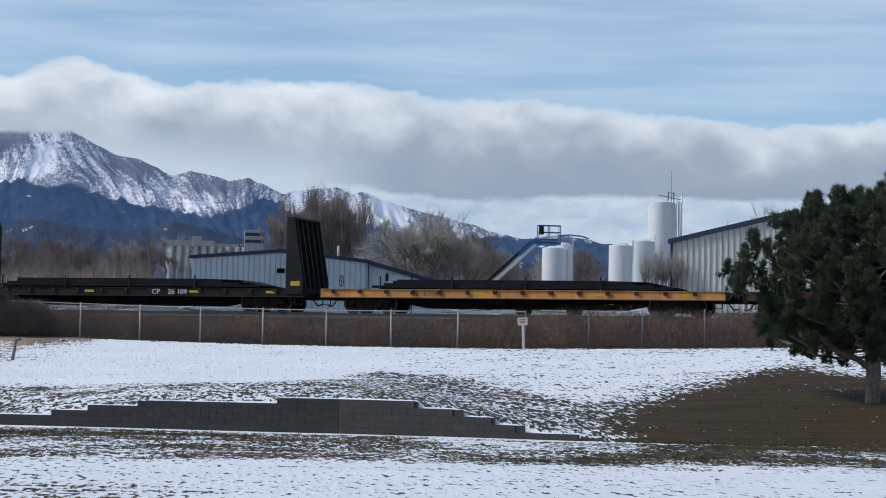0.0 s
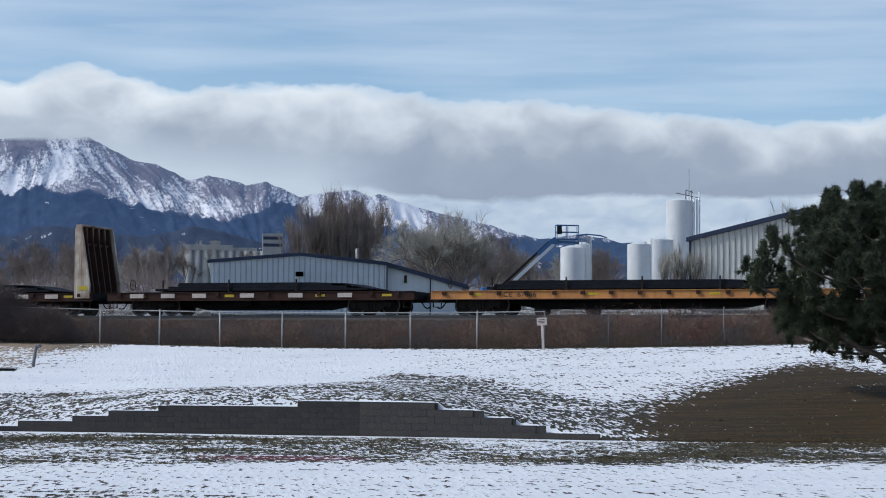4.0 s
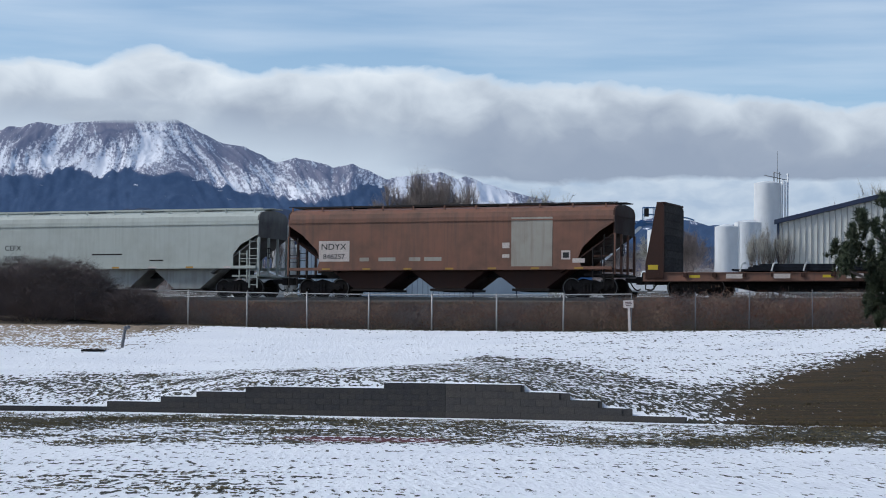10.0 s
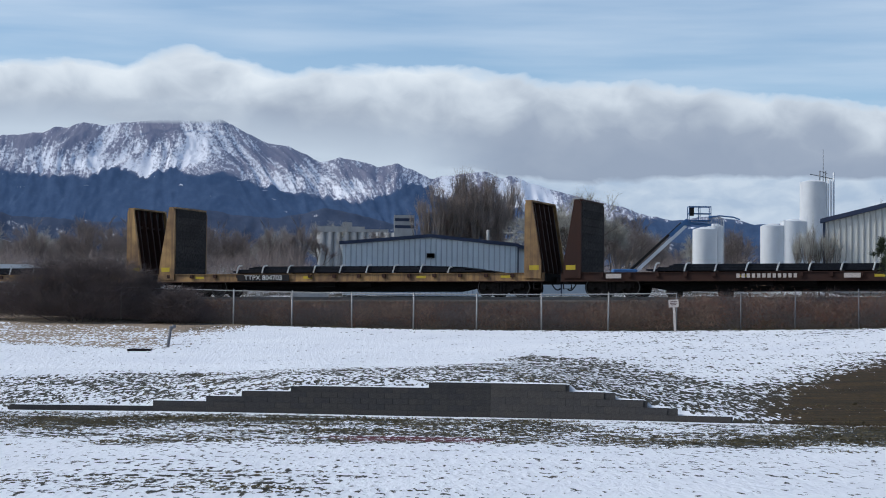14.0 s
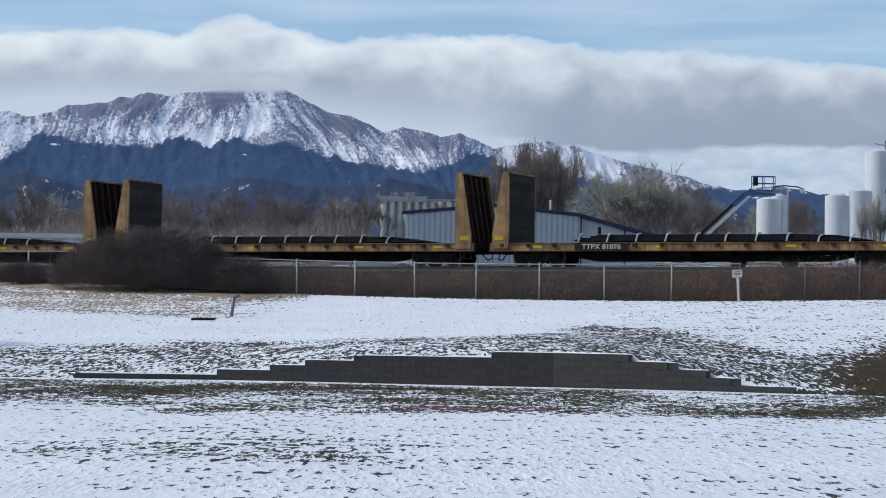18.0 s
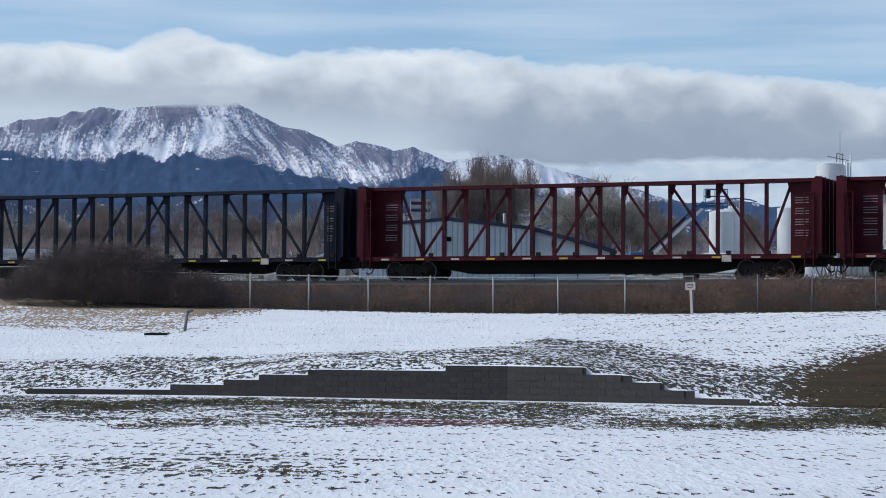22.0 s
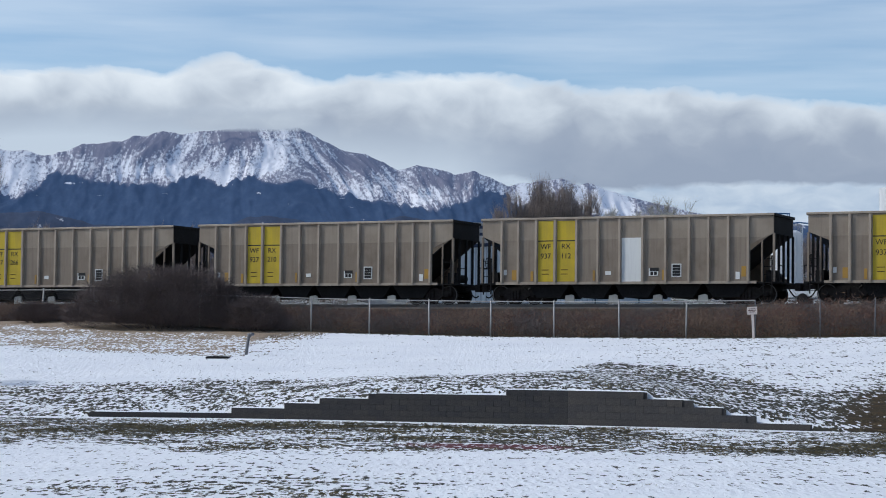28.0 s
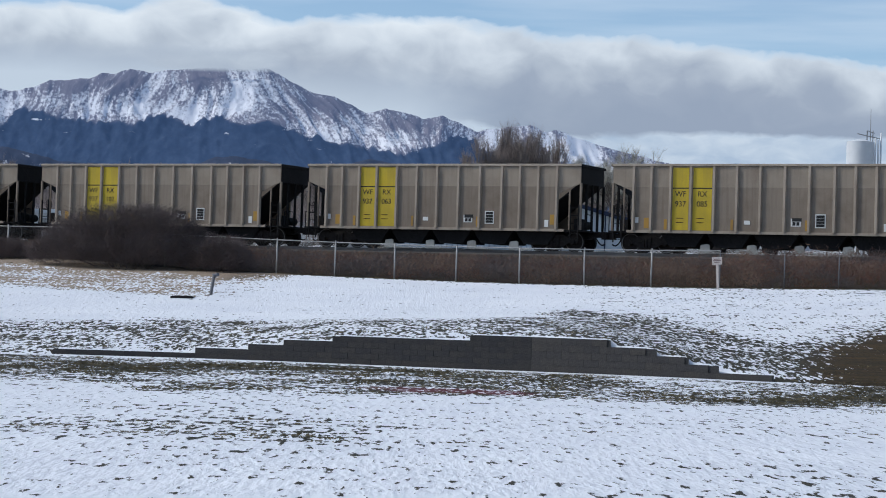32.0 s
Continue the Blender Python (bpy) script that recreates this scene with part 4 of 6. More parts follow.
def build_hill_houses():
    """Pale buildings of the town at the foot of the range, let into the slope."""
    rnd = random.Random(31)
    for a, t in ((-11.6, 0.42), (-10.9, 0.36), (-9.9, 0.50), (-9.45, 0.46), (-9.2, 0.34), (-8.6, 0.40), (-7.9, 0.33), (-6.9, 0.36), (-5.6, 0.30), (-3.1, 0.34), (-2.4, 0.30), (-1.2, 0.40), (-0.6, 0.36), (5.2, 0.34), (6.4, 0.36), (9.8, 0.40), (10.6, 0.44)):
        e, r = foothill_point(a, t)[:2]
        at = Vector((r * math.sin(radians(a)), r * math.cos(radians(a)), 1.7 + r * math.tan(radians(e))))
        w, h = rnd.uniform(5, 11), rnd.uniform(4, 8)
        house = thing("hillside_building", pose(at.x, at.y, at.z - 3, 0, 0, -a + rnd.uniform(-20, 20)), "pale building far off at the foot of the hills", "building", "buildings on the foothills")
        part("wall", Geo().prism([(-w, 0), (w, 0), (w, h), (0, h + 2.2), (-w, h)], -7, 7), rnd.choice(["tank", "bldg", "silo"]), house)
        part("roof", Geo().prism([(-w - 0.5, h - 0.1), (0, h + 2.3), (w + 0.5, h - 0.1), (w + 0.5, h + 0.4), (0, h + 2.8), (-w - 0.5, h + 0.4)], -7.5, 7.5), "tank", house)
        for k in (-0.6, -0.1, 0.4):
            part("window", Geo().box(w * k, w * k + 1.6, -7.08, -7.0, h * 0.55, h * 0.85), "steel", house)


# ---- cloud bank, which drifts slowly along the range ----
CLOUD_TOP = [(-180, 7.4), (-14, 7.5), (-9.7, 7.62), (-8.2, 7.73), (-6.7, 7.77), (-5.9, 7.7), (-4.7, 7.98), (-3.7, 8.25), (-3.1, 8.08), (-2.3, 7.92), (-1.6, 7.6), (-0.8, 7.58), (0.1, 7.74), (1.4, 7.87), (2.8, 7.95), (3.7, 7.8), (4.6, 7.64), (6.2, 7.42),
             (7.7, 7.55), (9.2, 7.42), (10.7, 7.28), (12.4, 7.05), (13.7, 6.95), (14.9, 6.65), (15.8, 6.87), (18.5, 7.0), (26, 6.9), (180, 7.4)]
CLOUD_FOOT = [(-180, 5.2), (-14, 5.3), (-8, 5.9), (-3, 5.6), (1.9, 5.05), (4.6, 4.76), (6.1, 4.6), (8.5, 4.62), (10.2, 4.76), (11.7, 4.78), (13.2, 4.7), (15.5, 4.7), (20, 4.7), (180, 5.2)]


def build_clouds():
    m, nt, b = nodes_of("cloud")
    out = nt.nodes["Material Output"]
    nt.nodes.remove(b)

    def attr(name, socket="Fac"):
        n = nt.nodes.new("ShaderNodeAttribute")
        n.attribute_name = name
        return n.outputs[socket]

    def math2(op, a, k, c=None):
        n = nt.nodes.new("ShaderNodeMath")
        n.operation = op
        for socket, value in zip(n.inputs, (a, k, c)):
            if isinstance(value, (int, float)):
                socket.default_value = value
            elif value is not None:
                nt.links.new(value, socket)
        return n.outputs[0]

    def billow(scale, detail, rough, stretch, turn=0.0, warp=0.0):
        mp = nt.nodes.new("ShaderNodeMapping")
        mp.inputs["Scale"].default_value, mp.inputs["Rotation"].default_value = stretch, (0, 0, radians(turn))
        nt.links.new(attr("place", "Vector"), mp.inputs["Vector"])
        n = nt.nodes.new("ShaderNodeTexNoise")
        n.inputs["Scale"].default_value, n.inputs["Detail"].default_value, n.inputs["Roughness"].default_value, n.inputs["Distortion"].default_value = scale, detail, rough, warp
        nt.links.new(mp.outputs["Vector"], n.inputs["Vector"])
        return n.outputs["Fac"]
    lift, cap = attr("lift"), attr("cap")
    puff = billow(0.80, 7, 0.52, (1.0, 1.4, 1.0), warp=0.5)
    big = billow(0.30, 3, 0.45, (1.0, 1.5, 1.0), 38, 0.5)
    streak = billow(0.10, 5, 0.5, (1.0, 11.0, 1.0), 3.0)
    edge = math2("MULTIPLY_ADD", puff, 0.26, math2("MULTIPLY_ADD", big, 0.12, math2("ADD", lift, -0.19)))
    alpha = ramp(nt, edge, (0.0, 1.0), (0.89, 1.0), (0.955, 0.6), (1.0, 0.0))
    level = math2("MULTIPLY_ADD", big, 1.0, math2("MULTIPLY_ADD", puff, 0.5, math2("MULTIPLY_ADD", lift, 0.85, math2("MULTIPLY_ADD", attr("murk"), -0.12, -0.76))))
    shade = ramp(nt, level, (0.0, (0.310, 0.362, 0.465)), (0.24, (0.345, 0.395, 0.493)), (0.42, (0.450, 0.500, 0.585)), (0.60, (0.600, 0.650, 0.725)), (0.85, (0.765, 0.805, 0.860)))
    # below the flat base it is clear and bright towards the horizon
    under = math2("MULTIPLY_ADD", puff, 0.16, math2("ADD", lift, -0.08))
    far_sky = ramp(nt, billow(0.8, 5, 0.52, (1.0, 2.2, 1.0), 10, 0.4), (0.36, (0.41, 0.50, 0.635)), (0.66, (0.57, 0.64, 0.74)))
    soft_base = mix(nt, attr("murk"), ramp(nt, under, (0.0, 0.0), (0.50, 1.0)), ramp(nt, under, (0.0, 0.0), (0.055, 1.0)))
    body = mix(nt, soft_base, mix(nt, attr("murk"), (0.53, 0.60, 0.70), far_sky), shade)
    thin = ramp(nt, math2("MULTIPLY_ADD", lift, 0.12, math2("ADD", streak, -0.12)), (0.40, 0.04), (0.74, 0.44))
    wisp = ramp(nt, math2("MULTIPLY", cap, math2("MULTIPLY_ADD", puff, 1.4, 0.3)), (0.22, 0.0), (0.72, 1.0))
    cover_a = math2("MULTIPLY", math2("MAXIMUM", alpha, thin), wisp)
    em = nt.nodes.new("ShaderNodeEmission")
    nt.links.new(mix(nt, alpha, (0.70, 0.77, 0.87), body), em.inputs["Color"])
    clear = nt.nodes.new("ShaderNodeBsdfTransparent")
    mx = nt.nodes.new("ShaderNodeMixShader")
    nt.links.new(cover_a, mx.inputs["Fac"])
    nt.links.new(clear.outputs[0], mx.inputs[1])
    nt.links.new(em.outputs[0], mx.inputs[2])
    nt.links.new(mx.outputs[0], out.inputs["Surface"])

    def sheet(name, label, azimuths, elevations, r, cap_of):
        verts, lifts, caps, murks, places = [], [], [], [], []
        for e in elevations:
            for a in azimuths:
                verts.append((r * math.sin(radians(a)) * math.cos(radians(e)), r * math.cos(radians(a)) * math.cos(radians(e)), 1.7 + r * math.sin(radians(e))))
                foot, top = along(CLOUD_FOOT, a), along(CLOUD_TOP, a)
                lifts.append((e - foot) / (top - foot) if name == "backdrop_clouds" else 0.40)
                caps.append(cap_of(a, e))
                murks.append(ease(2.0, 5.5, a))
                places += [a, e, 0.0]
        n = len(azimuths)
        me = bpy.data.meshes.new(name)
        me.from_pydata(verts, [], [(j * n + i, j * n + i + 1, (j + 1) * n + i + 1, (j + 1) * n + i) for j in range(len(elevations) - 1) for i in range(n - 1)])
        for key, values in (("lift", lifts), ("cap", caps), ("murk", murks)):
            me.attributes.new(key, "FLOAT", "POINT").data.foreach_set("value", values)
        me.attributes.new("place", "FLOAT_VECTOR", "POINT").data.foreach_set("vector", places)
        me.polygons.foreach_set("use_smooth", [True] * len(me.polygons))
        me.materials.append(m)
        return tagged(new(name, me), label, "clouds", kind="structure")
    bank = sheet("backdrop_clouds", "bank of grey and white cloud under pale blue sky", spread((-180, -22, 4), (-22, 24, 0.25), (24, 180, 4)), spread((-0.5, 3.5, 0.5), (3.5, 9, 0.12), (9, 24, 1.0)), 4650, lambda a, e: 1.0)
    sheet("backdrop_cloud_cap", "grey cloud resting on the summit ridge", spread((-9.5, -2.6, 0.15)), spread((5.75, 6.9, 0.06)), 4080,
          lambda a, e: ease(5.96, 6.30, e) * ease(6.88, 6.5, e) * ease(-8.0, -6.4, a) * ease(-2.8, -4.4, a))
    return bank


build_fence()
build_small_things()
build_track()
build_sheds()
build_yard()
build_mountains()
build_foothills()
build_hill_houses()
CLOUDS = build_clouds()


# ---- the train: x along the track to the tail, y away from the camera, z up from the rail head ----
def wheel_meshes():
    g = Geo()
    prof = [(0.10, -0.07), (0.10, 0.07), (0.15, 0.03), (0.36, 0.02), (0.40, 0.06), (0.457, 0.06), (0.465, -0.045), (0.49, -0.07), (0.43, -0.075), (0.38, -0.03), (0.15, -0.02)]
    n, k = 24, len(prof)
    verts = [(r * math.cos(2 * math.pi * i / n), y, r * math.sin(2 * math.pi * i / n)) for i in range(n) for r, y in prof]
    faces = [(i * k + j, i * k + (j + 1) % k, ((i + 1) % n) * k + (j + 1) % k, ((i + 1) % n) * k + j) for i in range(n) for j in range(k)]
    g.add(verts, faces)
    return g.mesh("wheel", "steel")


WHEEL = wheel_meshes()
RIM = Geo().add([(r * math.cos(2 * math.pi * i / 24), y, r * math.sin(2 * math.pi * i / 24)) for i in range(24) for r, y in ((0.415, -0.078), (0.455, -0.078))],
                [(2 * i, 2 * i + 1, 2 * ((i + 1) % 24) + 1, 2 * ((i + 1) % 24)) for i in range(24)]).mesh("rim", "tread")
AXLE = Geo().tube((0, -1.0, 0), (0, 1.0, 0), 0.075, sides=8).mesh("axle", "steel")


def side_frame():
    g = Geo()
    ring = [(-1.12, 0.42), (-1.12, 0.62), (-0.66, 0.66), (-0.34, 0.80), (0.34, 0.80), (0.66, 0.66), (1.12, 0.62), (1.12, 0.42), (0.68, 0.40), (0.34, 0.18), (-0.34, 0.18), (-0.68, 0.40)]
    g.prism(ring, -0.07, 0.07)
    for x in (-0.89, 0.89):
        g.tube((x, -0.16, 0.46), (x, 0.1, 0.46), 0.12, sides=10)
    for x in (-0.16, 0.0, 0.16):
        g.tube((x, -0.13, 0.24), (x, -0.13, 0.62), 0.07, sides=8)
    return g.mesh("side_frame", "steel")


FRAME = side_frame()


def truck(parent, x):
    tr = part("truck", Geo().box(-0.22, 0.22, -1.15, 1.15, 0.42, 0.72), "steel", parent, at=(x, 0, 0))
    for y in (-1.02, 1.02):
        part("side_frame", FRAME, None, tr, at=pose(0, y, 0, 0, 0, 0 if y < 0 else 180))
    for dx in (-0.89, 0.89):
        for y, turn in ((-0.78, 0), (0.78, 180)):
            part("wheel", WHEEL, None, tr, at=pose(dx, y, 0.457, 0, 0, turn))
            part("rim", RIM, None, tr, at=pose(dx, y, 0.457, 0, 0, turn))
        part("axle", AXLE, None, tr, at=(dx, 0, 0.457))
    return tr


COUPLER = Geo().box(-0.75, 0, -0.09, 0.09, 0.70, 0.92).prism([(-0.2, -0.16), (0.08, -0.2), (0.14, -0.02), (0.02, 0.0), (0.02, 0.16), (-0.2, 0.16)], 0.62, 0.98, "z").mesh("coupler", "steel")
HOSE = Geo().pipe([(-0.45 + 0.5 * i / 6, -0.28, 0.72 - 0.38 * math.sin(i / 6 * 2.2)) for i in range(7)], 0.035)
HOSE = HOSE.mesh("air_hose", "steel")


def running_gear(car, length, setback):
    for x in (setback, length - setback):
        truck(car, x)
    for x, turn in ((0.12, 180), (length - 0.12, 0)):
        part("coupler", COUPLER, None, car, at=pose(x, 0, 0, 0, 0, turn))
        part("air_hose", HOSE, None, car, at=pose(x, 0, 0, 0, 0, turn))


def ladder(parent, x, y, z0, z1, width=0.42, material="steel", name="ladder", dx=1):
    g = Geo()
    for k in (0, width):
        g.box(x + dx * k - 0.025, x + dx * k + 0.025, y - 0.03, y + 0.03, z0, z1)
    z = z0 + 0.15
    while z < z1:
        g.box(min(x, x + dx * width), max(x, x + dx * width), y - 0.018, y + 0.018, z - 0.015, z + 0.015)
        z += 0.36
    return part(name, g, material, parent)


def hand_brake(parent, x, y, z, material="steel"):
    g = Geo()
    for i in range(16):
        a, b = 2 * math.pi * i / 16, 2 * math.pi * (i + 1) / 16
        g.tube((x, y + 0.27 * math.cos(a), z + 0.27 * math.sin(a)), (x, y + 0.27 * math.cos(b), z + 0.27 * math.sin(b)), 0.018, sides=4, caps=False)
    g.box(x - 0.012, x + 0.012, y - 0.26, y + 0.26, z - 0.015, z + 0.015).box(x - 0.012, x + 0.012, y - 0.015, y + 0.015, z - 0.26, z + 0.26)
    return part("hand_brake", g, material, parent)


BULK_H = 3.4


def bulkhead(car, x, inward, paint, board, lower=None, rise=BULK_H):
    """An end wall: tapered side plates, boarding on the load side, ribs on the outer side. inward: +1 where the load lies to the tail."""
    z0, z1 = 1.15, 1.15 + rise
    base, tip = 0.86, 0.34
    # ribs of yellow and tan ends are dark brown, the recess shade put into colour
    dark = "umber" if paint in ("yellow_b", "tan") else paint
    bh = part("bulkhead", Geo().box(min(x + inward * 0.62, x + inward * 0.70), max(x + inward * 0.62, x + inward * 0.70), -1.46, 1.56, z0, z1 - 0.06), board, car, at=(0, 0, 0))
    for y in (-1.6, 1.56):
        ring = [(x + inward * 0.72, z0 - 0.3), (x + inward * 0.72, z1 - 0.2), (x + inward * 0.60, z1), (x + inward * (0.72 - tip), z1), (x + inward * (0.72 - base), z0 + 0.4), (x + inward * (0.72 - base), z0 - 0.3)]
        part("side_plate", Geo().prism(ring if inward < 0 else ring[::-1], y, y + 0.12), paint, bh)
    for i in range(5):
        y = -1.05 + 0.6 * i
        ring = [(x + inward * 0.61, z0), (x + inward * 0.61, z1 - 0.08), (x + inward * 0.44, z1 - 0.08), (x + inward * (-0.1), z0 + 0.1), (x + inward * (-0.1), z0)]
        part("rib", Geo().prism(ring, y - 0.05, y + 0.05), dark, bh)
    for z in (z0 + 1.1, z0 + 2.4):
        part("girt", Geo().box(min(x + inward * 0.45, x + inward * 0.61), max(x + inward * 0.45, x + inward * 0.61), -1.47, 1.55, z, z + 0.12), dark, bh)
    part("top_cap", Geo().box(min(x + inward * 0.36, x + inward * 0.74), max(x + inward * 0.36, x + inward * 0.74), -1.47, 1.55, z1 - 0.06, z1 + 0.02), paint, bh)
    n = 9
    for i in range(n):
        za, zb = z0 + (z1 - z0 - 0.1) * i / n, z0 + (z1 - z0 - 0.1) * (i + 1) / n - 0.015
        mat = lower if lower and i < 3 else board
        part("plank", Geo().box(min(x + inward * 0.705, x + inward * 0.735), max(x + inward * 0.705, x + inward * 0.735), -1.46, 1.56, za, zb), mat, bh)
    part("placard", Geo().box(x + inward * 0.22 - 0.24, x + inward * 0.22 + 0.24, -1.613, -1.603, z0 + 0.1, z0 + 0.32), "signal", bh)
    return bh


def flatcar(length, paint, label, mark="", mark_at=0.28, bulk=None, board="board", lower=None, ink="ink", patch=None, pocket=1.35, brand=None, belly=0.34, rise=BULK_H):
    name = "bulkhead_flatcar" if bulk else "flatcar"
    car = thing(name, pose(0, 0, 0), label, "railcar", "cars of the freight train")
    a, b = 0.42, length - 0.42
    part("deck", Geo().box(a, b, -1.4, 1.4, 1.03, 1.11), "wood", car)
    for y0, y1 in ((-1.52, -1.41), (1.41, 1.52)):
        bevel(part("side_sill", Geo().prism([(a, 0.75), (b, 0.75), (b, 1.12), (a, 1.12)], y0, y1), paint, car), 0.012)
        for z in (0.735, 1.10):
            part("sill_flange", Geo().box(a, b, min(y0, y1) - 0.05, max(y0, y1) + 0.03, z, z + 0.025), paint, car)
    part("centre_sill", Geo().prism([(a, 0.62), (3.6, 0.62), (5.4, 0.62 - belly), (length - 5.4, 0.62 - belly), (length - 3.6, 0.62), (b, 0.62), (b, 1.02), (a, 1.02)], -0.42, 0.42), "coal_dark", car)
    part("brake_gear", Geo().box(length * 0.42, length * 0.47, -1.1, -0.7, 0.5, 0.85).tube((length * 0.5, -0.9, 0.66), (length * 0.56, -0.9, 0.66), 0.2, sides=12).tube((3.8, -0.7, 0.6), (length - 3.8, -0.7, 0.6), 0.03, sides=5), "coal_dark", car)
    # end sills are coloured dark like the gap between cars, not in car paint
    for x in (a, b):
        part("end_sill", Geo().box(x - 0.06, x + 0.06, -1.50, 1.50, 0.72, 1.10), "coal_dark", car)
    pk = Geo().box(-0.09, 0.09, -0.09, 0, 0.92, 1.085).mesh("stake_pocket", M["umber"])
    rust = Geo().box(a, b, -1.60, -1.53, 0.70, 0.735)
    part("lower_flange", rust, "hopper_brown" if paint == "yellow" else "umber", car)
    x = 1.1
    while x < length - 0.8:
        part("stake_pocket", pk, None, car, at=(x, -1.525, 0))
        x += pocket
    for x, dx in ((0.55, 1), (length - 0.55, -1)):
        g = Geo()
        for k in (0, 0.4):
            g.box(x + dx * k - 0.02, x + dx * k + 0.02, -1.55, -1.5, 0.35, 0.74)
        g.box(min(x, x + dx * 0.4), max(x, x + dx * 0.4), -1.6, -1.48, 0.34, 0.37)
        part("step", g, "steel", car)
    if bulk:
        bulkhead(car, 0.70, 1, bulk, board, lower, rise)
        bulkhead(car, length - 0.70, -1, bulk, board, lower, rise)
    else:
        hand_brake(car, 0.5, 0.9, 1.6)
    if mark:
        lettering(mark, 0.33, ink, car, (length * mark_at, -1.632, 0.82), wide=1.15)
    if patch:
        for k in patch:
            part("stencil_patch", Geo().box(length * k, length * k + 0.75, -1.634, -1.626, 0.84, 1.05), "sign", car)
    for k in (0.12, 0.4, 0.68, 0.88):
        part("reflector", Geo().box(length * k, length * k + 0.5, -1.528, -1.522, 0.88, 1.0), "signal", car)
    if brand:
        for i in range(brand[1]):
            part("brand_bar", Geo().box(length * brand[0] + i * 0.24, length * brand[0] + i * 0.24 + 0.15, -1.632, -1.626, 0.85, 1.04), "sign", car)
    running_gear(car, length, 2.75)
    return car


def steel_load(length, straps="strap", pale=False):
    """A long low stack of dark plates on bearers, held by straps; the ends step down."""
    ld = thing("steel_plate_load", pose(0, 0, 0), "low stack of black steel plates strapped to a flatcar" if straps == "strap" else "low stack of black steel plates chained to a flatcar", "steel load", "loads on the flatcars")
    tied = straps == "strap"
    a, b = (4.6, length - 3.8) if tied else (3.0, length - 3.0)
    layer, drop = (0.085, 0.09) if tied else (0.115, 0.0)
    rnd = random.Random(int(length * 10))
    for i in range(3):
        z = 1.2 + layer * i
        part("steel_plate", Geo().box(a + 0.5 * i + rnd.uniform(-0.2, 0.2), b - 0.9 * i - rnd.uniform(-0.2, 0.2), -1.28 + 0.03 * i, 1.28 - 0.03 * i, z, z + layer - 0.007), "load", ld)
    part("cover", Geo().prism([(a + 1.2, 1.548 - drop), (b - 2.8, 1.548 - drop), (b - 1.2, 1.50 - drop), (b + 0.2, 1.22), (b + 0.3, 1.25), (b - 1.0, 1.53 - drop), (b - 2.9, 1.585 - drop), (a + 1.2, 1.60 - drop)], -1.2, 1.2), "load", ld)
    x = a + 0.4
    while x < b - 0.3:
        part("bearer", Geo().box(x - 0.07, x + 0.07, -1.3, 1.3, 1.11, 1.2), "wood", ld)
        g = Geo()
        top = (1.62 if x < b - 2.8 else 1.5) - drop
        w = 0.05 if straps == "strap" else 0.03
        if straps == "strap":
            g.pipe([(x - 0.08, -1.34, top - 0.36), (x + 0.0, -1.32, top - 0.06), (x + 0.05, -1.24, top + 0.02), (x + 0.12, -1.1, top + 0.03)], 0.04, 5)
        else:
            g.box(x - w, x + w, -1.36, -1.30, 1.12, top + 0.12)
        part("strap" if straps == "strap" else "chain", g, straps, ld)
        x += 1.45 if straps == "strap" else 3.6
    return ld


